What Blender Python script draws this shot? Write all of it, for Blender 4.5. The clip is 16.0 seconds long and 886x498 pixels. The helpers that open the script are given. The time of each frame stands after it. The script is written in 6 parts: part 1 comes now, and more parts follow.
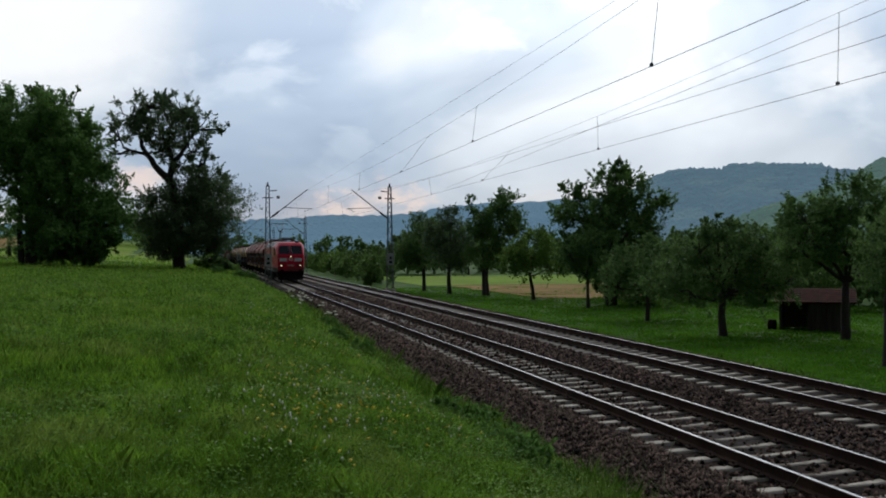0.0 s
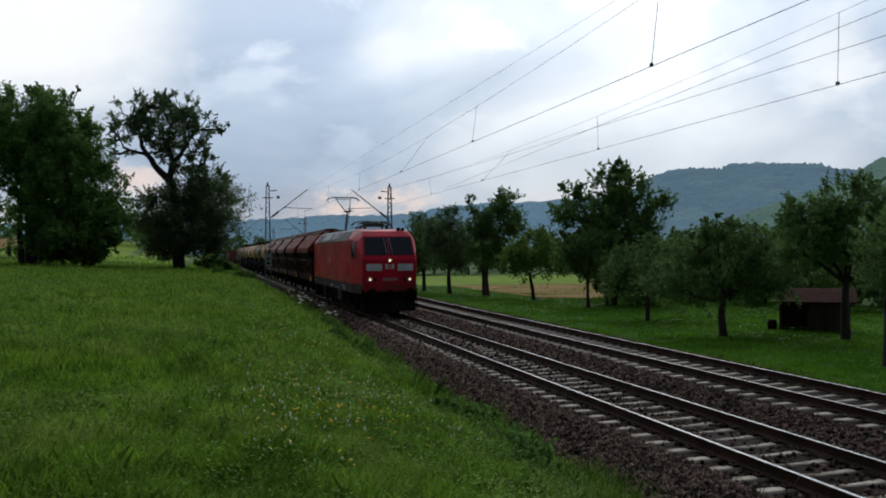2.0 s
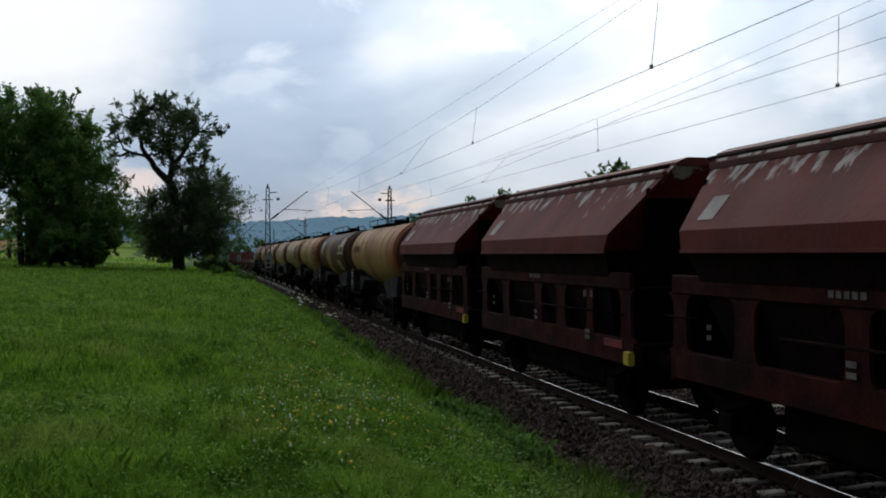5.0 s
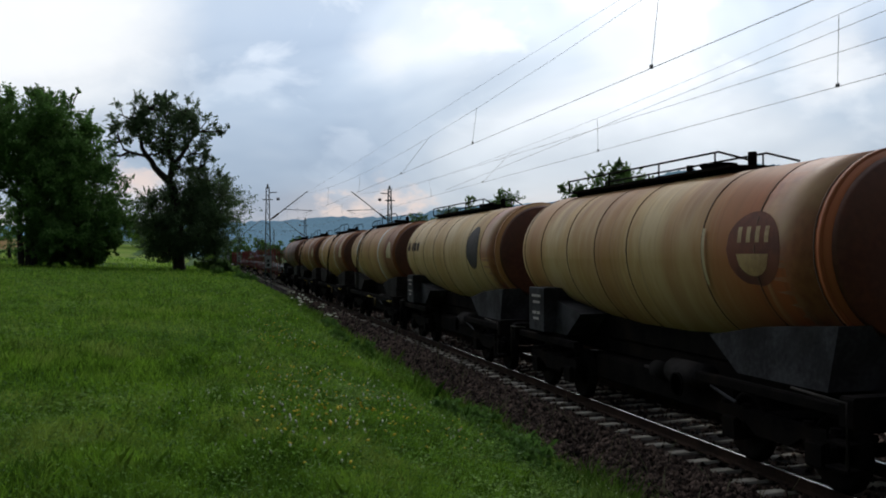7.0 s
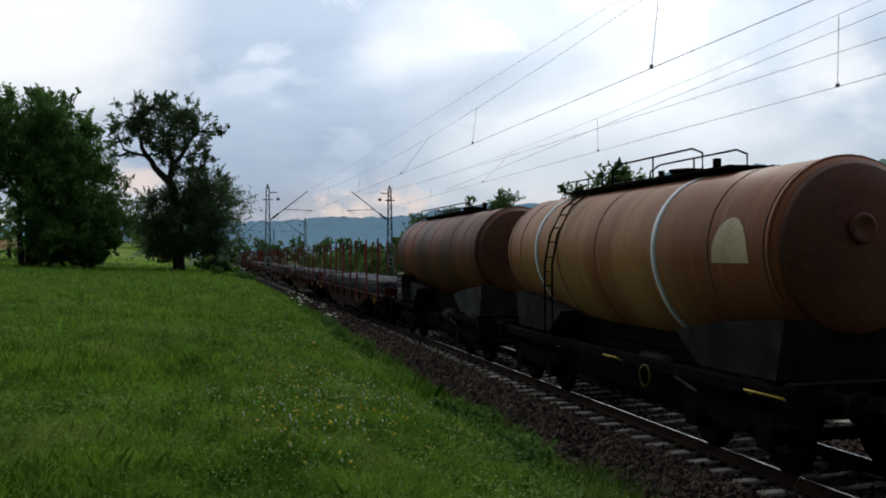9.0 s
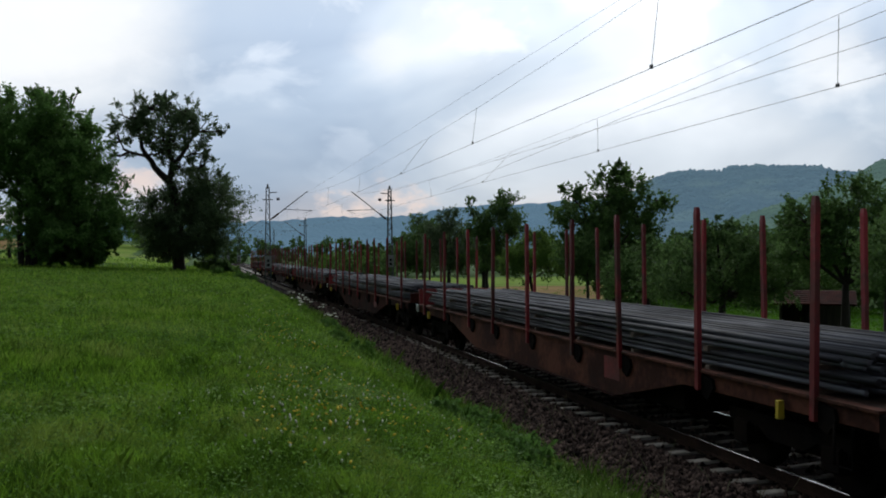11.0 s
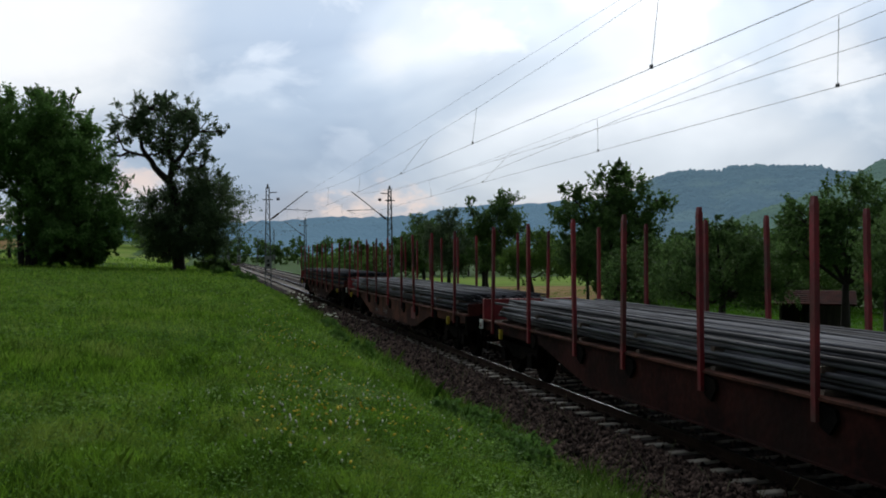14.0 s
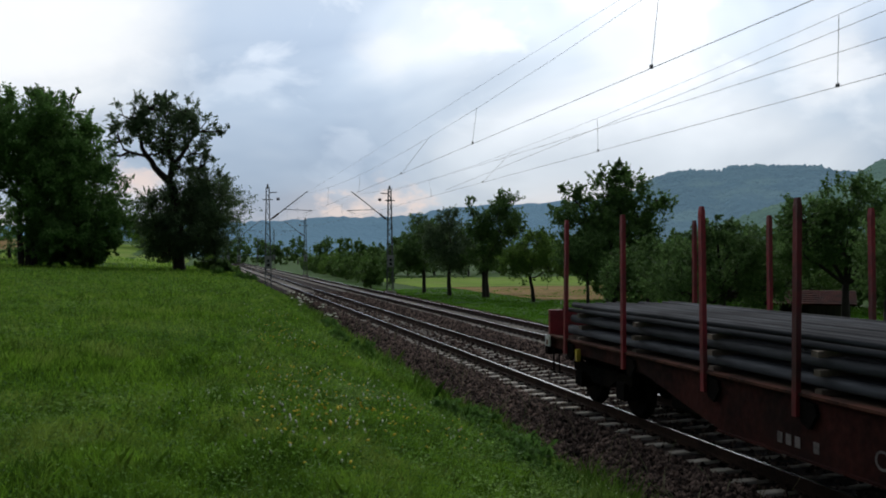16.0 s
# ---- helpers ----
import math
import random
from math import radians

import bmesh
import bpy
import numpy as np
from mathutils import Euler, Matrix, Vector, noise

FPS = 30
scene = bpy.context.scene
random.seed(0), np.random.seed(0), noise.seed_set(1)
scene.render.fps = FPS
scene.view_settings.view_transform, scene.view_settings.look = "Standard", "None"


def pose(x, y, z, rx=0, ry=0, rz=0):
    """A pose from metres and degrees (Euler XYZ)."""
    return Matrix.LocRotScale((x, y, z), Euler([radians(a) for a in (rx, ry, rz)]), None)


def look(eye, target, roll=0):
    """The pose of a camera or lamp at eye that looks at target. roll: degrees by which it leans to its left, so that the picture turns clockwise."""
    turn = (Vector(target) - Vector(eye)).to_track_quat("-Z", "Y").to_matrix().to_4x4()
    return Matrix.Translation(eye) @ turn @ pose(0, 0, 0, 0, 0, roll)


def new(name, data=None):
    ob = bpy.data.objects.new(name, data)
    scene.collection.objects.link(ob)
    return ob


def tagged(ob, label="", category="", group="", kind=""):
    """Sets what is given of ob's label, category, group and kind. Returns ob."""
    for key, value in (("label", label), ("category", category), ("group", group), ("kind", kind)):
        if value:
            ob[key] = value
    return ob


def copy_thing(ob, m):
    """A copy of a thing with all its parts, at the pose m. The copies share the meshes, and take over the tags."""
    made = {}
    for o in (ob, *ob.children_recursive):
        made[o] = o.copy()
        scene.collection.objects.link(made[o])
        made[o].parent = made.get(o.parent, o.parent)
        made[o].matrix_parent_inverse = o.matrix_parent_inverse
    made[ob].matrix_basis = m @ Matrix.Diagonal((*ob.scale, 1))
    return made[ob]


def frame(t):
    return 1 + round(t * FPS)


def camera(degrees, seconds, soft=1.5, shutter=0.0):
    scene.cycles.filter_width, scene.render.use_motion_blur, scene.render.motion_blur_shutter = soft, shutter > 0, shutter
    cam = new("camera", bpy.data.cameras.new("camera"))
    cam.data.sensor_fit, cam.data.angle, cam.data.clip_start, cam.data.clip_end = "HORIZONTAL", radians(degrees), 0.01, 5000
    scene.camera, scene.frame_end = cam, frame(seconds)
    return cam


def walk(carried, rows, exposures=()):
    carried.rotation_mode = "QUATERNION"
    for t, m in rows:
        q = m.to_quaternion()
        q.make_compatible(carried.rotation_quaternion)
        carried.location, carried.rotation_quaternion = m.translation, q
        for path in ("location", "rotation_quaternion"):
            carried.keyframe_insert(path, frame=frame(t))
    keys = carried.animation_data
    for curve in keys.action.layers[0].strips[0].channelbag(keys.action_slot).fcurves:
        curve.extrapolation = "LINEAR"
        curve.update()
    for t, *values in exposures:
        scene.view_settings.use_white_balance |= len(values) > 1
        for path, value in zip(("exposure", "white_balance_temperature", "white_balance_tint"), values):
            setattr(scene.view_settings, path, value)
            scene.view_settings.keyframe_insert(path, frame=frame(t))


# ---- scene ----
cam = camera(51.64, 16.0, soft=1.9)
EYE = (0.0, 0.0, 2.8327)
YAW = 0.2542


def aim(pitch):
    return look(EYE, (EYE[0] + math.sin(YAW) * math.cos(pitch), EYE[1] + math.cos(YAW) * math.cos(pitch), EYE[2] + math.sin(pitch)), -0.339)


P0, P1 = 0.00309, 0.00309 + 0.0020
walk(cam, [(0, aim(P0)), (1.8, aim(P0)), (3.5, aim(P0)), (4.0, aim(P0 + 0.0018)), (4.6, aim(P1)), (9.0, aim(P1)), (16, aim(P1))])

# plan: the railway runs along +y, the near track at NEAR, the far one at FAR, rail tops at z = 0
NEAR, FAR = 8.005, 12.115
GAUGE = 1.507
SPEED = 24.75
NOSE = 88.9

# ---- light ----
def bear(u, v):
    """Bearing and rise in degrees of a way given on a flat plan of the view."""
    f = 1620.3
    du, dv = (u - 784), (441 - v)
    b = math.degrees(math.atan(du / f)) + math.degrees(YAW)
    return b, math.degrees(math.atan((dv - du * 0.0059 + f * P0) / math.hypot(du, f)))


SUN_AZ, SUN_EL = radians(24), radians(38)
scene.view_settings.exposure = 0.0


def sky():
    world = bpy.data.worlds.new("sky")
    scene.world = world
    world.use_nodes = True
    nt = world.node_tree
    nt.nodes.clear()
    N, L = nt.nodes.new, nt.links.new
    out, bg = N("ShaderNodeOutputWorld"), N("ShaderNodeBackground")
    tex = N("ShaderNodeTexSky")
    tex.sky_type, tex.sun_disc = "NISHITA", False
    tex.sun_elevation, tex.sun_rotation = SUN_EL, SUN_AZ
    dim = N("ShaderNodeVectorMath")
    dim.operation = "SCALE"
    dim.inputs["Scale"].default_value = 0.10
    L(tex.outputs[0], dim.inputs[0])
    co = N("ShaderNodeTexCoord")
    sep = N("ShaderNodeSeparateXYZ")
    L(co.outputs["Generated"], sep.inputs[0])
    # clouds lie on a high flat layer: the way divided by its rise
    lift = N("ShaderNodeMath")
    lift.operation, lift.inputs[1].default_value = "ADD", 0.50
    up = N("ShaderNodeMath")
    up.operation, up.inputs[1].default_value = "MAXIMUM", 0.0
    L(sep.outputs["Z"], up.inputs[0])
    L(up.outputs[0], lift.inputs[0])
    div = N("ShaderNodeVectorMath")
    div.operation = "DIVIDE"
    comb = N("ShaderNodeCombineXYZ")
    for i in range(3):
        L(lift.outputs[0], comb.inputs[i])
    L(co.outputs["Generated"], div.inputs[0])
    L(comb.outputs[0], div.inputs[1])

    def noise_tex(scale, detail, rough, dist=0.0, src=None):
        n = N("ShaderNodeTexNoise")
        n.inputs["Scale"].default_value, n.inputs["Detail"].default_value = scale, detail
        n.inputs["Roughness"].default_value, n.inputs["Distortion"].default_value = rough, dist
        L(src or div.outputs[0], n.inputs["Vector"])
        return n.outputs["Fac"]

    def ramp(src, stops):
        r = N("ShaderNodeValToRGB")
        e = r.color_ramp.elements
        while len(e) < len(stops):
            e.new(0.5)
        for el, (p, c) in zip(e, stops):
            el.position, el.color = p, (*c, 1)
        L(src, r.inputs[0])
        return r.outputs[0]

    def mix(kind, a, b, fac):
        m = N("ShaderNodeMix")
        m.data_type, m.blend_type = "RGBA", kind
        if isinstance(fac, float):
            m.inputs[0].default_value = fac
        else:
            L(fac, m.inputs[0])
        for s, v in ((m.inputs[6], a), (m.inputs[7], b)):
            if isinstance(v, tuple):
                s.default_value = (*v, 1)
            else:
                L(v, s)
        return m.outputs[2]

    base = ramp(noise_tex(2.1, 4.0, 0.46, 0.5), [(0.36, (0.44, 0.53, 0.66)), (0.48, (0.64, 0.725, 0.83)), (0.60, (0.88, 0.92, 0.97)), (0.74, (1.14, 1.16, 1.18))])
    puffs = ramp(noise_tex(6.5, 5.0, 0.5, 0.3), [(0.545, (0, 0, 0)), (0.66, (1, 1, 1))])
    sky_col = mix("MIX", base, (1.15, 1.16, 1.18), mix("MULTIPLY", puffs, (0.34, 0.34, 0.34), 1.0))
    # brightness of the cloud layer grows towards the hidden sun and falls behind the viewer
    sdir = (math.sin(SUN_AZ) * math.cos(SUN_EL), math.cos(SUN_AZ) * math.cos(SUN_EL), math.sin(SUN_EL))
    dot = N("ShaderNodeVectorMath")
    dot.operation = "DOT_PRODUCT"
    nrm = N("ShaderNodeVectorMath")
    nrm.operation = "NORMALIZE"
    L(co.outputs["Generated"], nrm.inputs[0])
    L(nrm.outputs[0], dot.inputs[0])
    dot.inputs[1].default_value = sdir
    mp = N("ShaderNodeMapRange")
    mp.inputs["From Min"].default_value, mp.inputs["From Max"].default_value = -1.0, 1.0
    L(dot.outputs["Value"], mp.inputs["Value"])
    glow = ramp(mp.outputs[0], [(0.0, (0.05, 0.054, 0.06)), (0.50, (0.10, 0.105, 0.115)), (0.70, (0.28, 0.29, 0.31)), (0.80, (1.06, 1.07, 1.08)), (0.90, (0.98, 0.99, 1.0)), (0.965, (1.12, 1.12, 1.12)), (1.0, (1.4, 1.4, 1.38))])
    lit = mix("MULTIPLY", sky_col, glow, 1.0)
    # pinkish band of lighter cloud low over the hills
    low = ramp(up.outputs[0], [(0.03, (1, 1, 1)), (0.085, (0, 0, 0))])
    lowp = mix("MULTIPLY", low, ramp(noise_tex(3.1, 4.0, 0.5), [(0.45, (0, 0, 0)), (0.6, (1, 1, 1))]), 1.0)
    lit = mix("MIX", lit, (0.98, 0.85, 0.82), mix("MULTIPLY", lowp, (0.85, 0.85, 0.85), 1.0))
    # the layer is greyer low over the hills, seen through its full depth
    lit = mix("MULTIPLY", lit, ramp(up.outputs[0], [(0.0, (0.58, 0.625, 0.69)), (0.10, (0.66, 0.705, 0.765)), (0.165, (0.92, 0.94, 0.96)), (0.24, (1.30, 1.28, 1.25))]), 1.0)

    def lobe(u, v, inner, outer, ragged=0.0, grain=7.0):
        """A soft patch of cloud round a way of the plan, its rim made ragged by the cloud noise."""
        b, e = (radians(q) for q in bear(u, v))
        d = N("ShaderNodeVectorMath")
        d.operation = "DOT_PRODUCT"
        L(nrm.outputs[0], d.inputs[0])
        d.inputs[1].default_value = (math.sin(b) * math.cos(e), math.cos(b) * math.cos(e), math.sin(e))
        arc = N("ShaderNodeMath")
        arc.operation = "ARCCOSINE"
        L(d.outputs["Value"], arc.inputs[0])
        add = N("ShaderNodeMath")
        add.operation = "MULTIPLY_ADD"
        L(noise_tex(grain, 5.0, 0.55), add.inputs[0])
        add.inputs[1].default_value = radians(ragged)
        L(arc.outputs[0], add.inputs[2])
        r = N("ShaderNodeMapRange")
        r.interpolation_type = "SMOOTHSTEP"
        r.inputs["From Min"].default_value, r.inputs["From Max"].default_value = radians(inner + ragged / 2), radians(outer + ragged / 2)
        r.inputs["To Min"].default_value, r.inputs["To Max"].default_value = 1.0, 0.0
        L(add.outputs[0], r.inputs["Value"])
        return r.outputs[0]

    def scaled(src, k):
        m = N("ShaderNodeMath")
        m.operation, m.inputs[1].default_value = "MULTIPLY", k
        L(src, m.inputs[0])
        return m.outputs[0]
    # a grey-blue bank over the line, brighter heaps to either side of it, rosy gaps low over the ridge
    lit = mix("MULTIPLY", lit, (0.76, 0.83, 0.92), scaled(lobe(520, 280, 3.0, 12.5, 6.0), 0.8))
    for u, v, a, b, k in ((120, 20, 2.0, 9.0, 0.9), (30, 95, 0.6, 4.0, 0.8), (690, 85, 0.3, 2.4, 0.55), (1480, 90, 0.8, 3.4, 0.6), (1110, 95, 0.4, 2.6, 0.5), (800, 20, 1.0, 5.0, 0.3)):
        lit = mix("MIX", lit, (1.05, 1.06, 1.07), scaled(lobe(u, v, a, b, 5.0), k))
    for u, v, a, b, k in ((735, 362, 0.1, 1.5, 0.85), (690, 350, 0.1, 1.7, 0.8), (640, 364, 0.1, 1.5, 0.8), (590, 374, 0.1, 1.2, 0.7), (222, 326, 0.1, 1.7, 0.8), (262, 334, 0.1, 1.5, 0.8)):
        lit = mix("MIX", lit, (0.80, 0.665, 0.635), scaled(lobe(u, v, a, b, 4.5, 15.0), k))
    both = mix("MIX", dim.outputs[0], lit, 0.90)
    L(both, bg.inputs["Color"])
    bg.inputs["Strength"].default_value = 1.0
    L(bg.outputs[0], out.inputs[0])


sky()
sun = new("sun", bpy.data.lights.new("sun", "SUN"))
sun.data.energy, sun.data.angle, sun.data.color = 0.5, radians(14), (1.0, 0.96, 0.90)
sun.matrix_world = look((60 * math.sin(SUN_AZ) * math.cos(SUN_EL), 60 * math.cos(SUN_AZ) * math.cos(SUN_EL), 60 * math.sin(SUN_EL)), (0, 0, 0))


# ---- materials ----
def mat(name, a, b=None, rough=0.7, metal=0.0, scale=3.0, fine=40.0, bump=0.15, lo=0.40, hi=0.62, c=None, cscale=1.0, coords="Object", stretch=(1, 1, 1), vary=0.0, island=False, glow=0.0, trans=0.0, spec=0.35):
    """Two colours mixed by coarse and fine noise, a third in broad stains, relief by the fine noise."""
    m = bpy.data.materials.new(name)
    m.use_nodes = True
    nt = m.node_tree
    bs = nt.nodes["Principled BSDF"]
    N, L = nt.nodes.new, nt.links.new
    co, mp = N("ShaderNodeTexCoord"), N("ShaderNodeMapping")
    L(co.outputs[coords], mp.inputs[0])
    mp.inputs["Scale"].default_value = stretch
    b = b or tuple(x * 0.7 for x in a)

    def noise_tex(s, d):
        n = N("ShaderNodeTexNoise")
        n.inputs["Scale"].default_value, n.inputs["Detail"].default_value = s, d
        L(mp.outputs[0], n.inputs["Vector"])
        return n.outputs["Fac"]

    def mapr(src, x0, x1):
        r = N("ShaderNodeMapRange")
        r.inputs["From Min"].default_value, r.inputs["From Max"].default_value = x0, x1
        L(src, r.inputs["Value"])
        return r.outputs[0]

    def mix(x, y, f):
        n = N("ShaderNodeMix")
        n.data_type = "RGBA"
        L(f, n.inputs[0])
        for s, v in ((n.inputs[6], x), (n.inputs[7], y)):
            if isinstance(v, tuple):
                s.default_value = (*v, 1)
            else:
                L(v, s)
        return n.outputs[2]

    n1, n2 = noise_tex(scale, 5), noise_tex(fine, 4)
    add = N("ShaderNodeMath")
    add.operation = "MULTIPLY_ADD"
    L(n2, add.inputs[0])
    add.inputs[1].default_value = 0.5
    L(n1, add.inputs[2])
    sub = N("ShaderNodeMath")
    sub.operation, sub.inputs[1].default_value = "SUBTRACT", 0.25
    L(add.outputs[0], sub.inputs[0])
    col = mix(a, b, mapr(sub.outputs[0], lo, hi))
    if c:
        col = mix(col, c, mapr(noise_tex(cscale, 4), 0.5, 0.68))
    if vary:
        if island:
            g = N("ShaderNodeNewGeometry")
            rnd = g.outputs["Random Per Island"]
        else:
            g = N("ShaderNodeObjectInfo")
            rnd = g.outputs["Random"]
        hs = N("ShaderNodeHueSaturation")
        r = N("ShaderNodeMapRange")
        r.inputs["To Min"].default_value, r.inputs["To Max"].default_value = 1 - vary, 1 + vary
        L(rnd, r.inputs["Value"])
        L(r.outputs[0], hs.inputs["Value"])
        L(col, hs.inputs["Color"])
        col = hs.outputs[0]
    L(col, bs.inputs["Base Color"])
    rr = N("ShaderNodeMapRange")
    rr.inputs["To Min"].default_value, rr.inputs["To Max"].default_value = max(rough - 0.12, 0.03), min(rough + 0.12, 1)
    L(n1, rr.inputs["Value"])
    L(rr.outputs[0], bs.inputs["Roughness"])
    bs.inputs["Metallic"].default_value = metal
    bs.inputs["Specular IOR Level"].default_value = spec
    if bump:
        bp = N("ShaderNodeBump")
        bp.inputs["Strength"].default_value, bp.inputs["Distance"].default_value = bump, 1.0 / fine
        L(n2, bp.inputs["Height"])
        L(bp.outputs[0], bs.inputs["Normal"])
    if glow:
        bs.inputs["Emission Color"].default_value, bs.inputs["Emission Strength"].default_value = (1.0, 0.82, 0.55, 1), glow
    if trans:
        tr, ms = N("ShaderNodeBsdfTranslucent"), N("ShaderNodeMixShader")
        L(col, tr.inputs["Color"])
        ms.inputs[0].default_value = trans
        L(bs.outputs[0], ms.inputs[1])
        L(tr.outputs[0], ms.inputs[2])
        L(ms.outputs[0], nt.nodes["Material Output"].inputs["Surface"])
    return m


M = {}
M["grass"] = mat("grass", (0.040, 0.098, 0.010), (0.027, 0.070, 0.008), 0.8, scale=0.35, fine=6, bump=0.3, c=(0.052, 0.105, 0.014), cscale=0.12, spec=0.08)
M["blade"] = mat("grass_blade", (0.205, 0.370, 0.036), (0.070, 0.150, 0.016), 0.55, scale=2.0, fine=8, bump=0, lo=0.40, hi=0.60, c=(0.27, 0.38, 0.070), cscale=1.1, vary=0.38, island=True, trans=0.45, spec=0.08)
M["bank"] = mat("bank_blade", (0.115, 0.225, 0.026), (0.045, 0.105, 0.013), 0.6, scale=1.6, fine=6, bump=0, c=(0.19, 0.27, 0.06), cscale=0.9, vary=0.4, island=True, trans=0.4, spec=0.08)
M["lawn"] = mat("lawn_blade", (0.125, 0.290, 0.025), (0.080, 0.205, 0.017), 0.6, scale=0.3, fine=3, bump=0, vary=0.2, island=True, trans=0.4, spec=0.08)
M["weed"] = mat("dry_weed", (0.20, 0.17, 0.09), (0.10, 0.12, 0.05), 0.7, bump=0, vary=0.3, island=True)
M["bloom_w"] = mat("white_bloom", (0.62, 0.62, 0.48), (0.46, 0.48, 0.34), 0.6, bump=0)
M["bloom_y"] = mat("yellow_bloom", (0.75, 0.55, 0.03), (0.6, 0.42, 0.02), 0.6, bump=0)
M["ballast"] = mat("ballast", (0.038, 0.026, 0.021), (0.011, 0.008, 0.007), 0.9, scale=1.2, fine=22, bump=1.0, c=(0.062, 0.052, 0.047), cscale=0.35, spec=0.04)
M["stone"] = mat("ballast_stone", (0.115, 0.078, 0.062), (0.016, 0.011, 0.009), 0.85, scale=6, fine=30, bump=0.4, vary=0.9, island=True, spec=0.05)
M["sleeper"] = mat("sleeper_concrete", (0.50, 0.45, 0.38), (0.34, 0.30, 0.245), 0.9, scale=3, fine=40, bump=0.25, c=(0.13, 0.10, 0.080), cscale=1.6, vary=0.15, spec=0.1)
M["rail_rust"] = mat("rail_rust", (0.048, 0.027, 0.019), (0.026, 0.016, 0.012), 0.85, scale=2, fine=30, spec=0.08)
M["rail_top"] = mat("rail_polish", (0.62, 0.61, 0.60), (0.45, 0.43, 0.42), 0.22, metal=1.0, scale=4, fine=60, bump=0.03)
M["galv"] = mat("weathered_steel", (0.13, 0.14, 0.14), (0.075, 0.08, 0.08), 0.6, metal=0.4, scale=3, fine=30)
M["wire"] = mat("copper_wire", (0.12, 0.125, 0.13), (0.08, 0.08, 0.085), 0.5, metal=0.5, bump=0)
M["insul"] = mat("insulator", (0.06, 0.035, 0.03), None, 0.3, bump=0)
M["signw"] = mat("sign_white", (0.34, 0.34, 0.33), (0.26, 0.26, 0.25), 0.6, bump=0)
M["black"] = mat("black_paint", (0.014, 0.014, 0.014), (0.008, 0.008, 0.008), 0.75, scale=2, fine=20, spec=0.1)
# grime colour sunk to near black, with the shade under the train painted in
M["under"] = mat("grimy_shaded_underframe", (0.011, 0.009, 0.008), (0.005, 0.0045, 0.0045), 0.95, scale=3, fine=25, c=(0.018, 0.013, 0.010), cscale=1.5, spec=0.03)
M["red"] = mat("traffic_red", (0.55, 0.007, 0.034), (0.43, 0.006, 0.026), 0.40, spec=0.18, scale=0.8, fine=12, bump=0.02, c=(0.30, 0.012, 0.022), cscale=0.45, stretch=(1, 1, 1.6))
M["red_body"] = mat("sooty_traffic_red", (0.55, 0.007, 0.034), (0.43, 0.006, 0.026), 0.40, spec=0.18, scale=0.8, fine=12, bump=0.02, c=(0.26, 0.012, 0.020), cscale=0.45, stretch=(1, 1, 1.6))
M["grey"] = mat("loco_grey", (0.32, 0.335, 0.35), (0.22, 0.23, 0.24), 0.55, scale=1.5, fine=20, bump=0.03, c=(0.15, 0.145, 0.14), cscale=0.7, spec=0.2)
M["panel"] = mat("pale_front_panel", (0.60, 0.62, 0.64), (0.48, 0.50, 0.52), 0.5, scale=1.5, fine=20, bump=0.03)
M["skirt"] = mat("dusty_grey", (0.058, 0.050, 0.044), (0.034, 0.028, 0.024), 0.8, scale=1.5, fine=15, spec=0.1)
M["grille"] = mat("dark_grille", (0.05, 0.052, 0.055), None, 0.6, scale=4, fine=50)
M["glass"] = mat("tinted_glass", (0.012, 0.016, 0.022), (0.008, 0.011, 0.016), 0.06, bump=0, spec=0.22)
M["lens"] = mat("lamp_lens", (0.30, 0.26, 0.20), (0.22, 0.19, 0.15), 0.15, bump=0)
M["lamp"] = mat("headlamp", (0.9, 0.75, 0.5), None, 0.3, bump=0, glow=1.0)
M["white"] = mat("white_paint", (0.72, 0.72, 0.70), (0.58, 0.57, 0.54), 0.5, bump=0.02)
M["yellow"] = mat("yellow_paint", (0.65, 0.47, 0.04), (0.5, 0.36, 0.04), 0.55, bump=0.02)
M["panto"] = mat("pantograph_steel", (0.10, 0.10, 0.10), (0.05, 0.05, 0.05), 0.5, metal=0.3)
M["hopper"] = mat("oxide_red_paint", (0.148, 0.029, 0.021), (0.100, 0.021, 0.016), 0.6, scale=0.9, fine=14, bump=0.06, c=(0.160, 0.048, 0.038), cscale=0.7, stretch=(1, 1, 0.5), vary=0.25, spec=0.2)
# two darkened copies of the oxide red: shade below the bin put into colour
M["hopper_dk"] = mat("oxide_red_deep_shade", (0.016, 0.006, 0.005), (0.008, 0.004, 0.0035), 0.85, scale=1.5, fine=14, spec=0.05)
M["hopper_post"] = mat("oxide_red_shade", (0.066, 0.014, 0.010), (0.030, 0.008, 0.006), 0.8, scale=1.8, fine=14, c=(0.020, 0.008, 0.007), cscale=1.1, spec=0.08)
M["pale"] = mat("limewash_streak", (0.45, 0.40, 0.37), (0.32, 0.27, 0.25), 0.8, bump=0.05)
M["flat_red"] = mat("flat_wagon_red", (0.066, 0.018, 0.014), (0.020, 0.008, 0.007), 0.8, scale=0.9, fine=9, c=(0.024, 0.013, 0.011), cscale=0.7, lo=0.36, hi=0.66, vary=0.15, spec=0.08)
M["flat_rust"] = mat("flat_wagon_rust", (0.150, 0.058, 0.038), (0.060, 0.026, 0.020), 0.8, scale=1.1, fine=9, c=(0.045, 0.022, 0.018), cscale=0.9, spec=0.08)
M["stake"] = mat("stake_red", (0.30, 0.028, 0.036), (0.17, 0.024, 0.028), 0.5, scale=2, fine=18, c=(0.085, 0.035, 0.030), cscale=1.6, vary=0.35, stretch=(1, 1, 0.6))
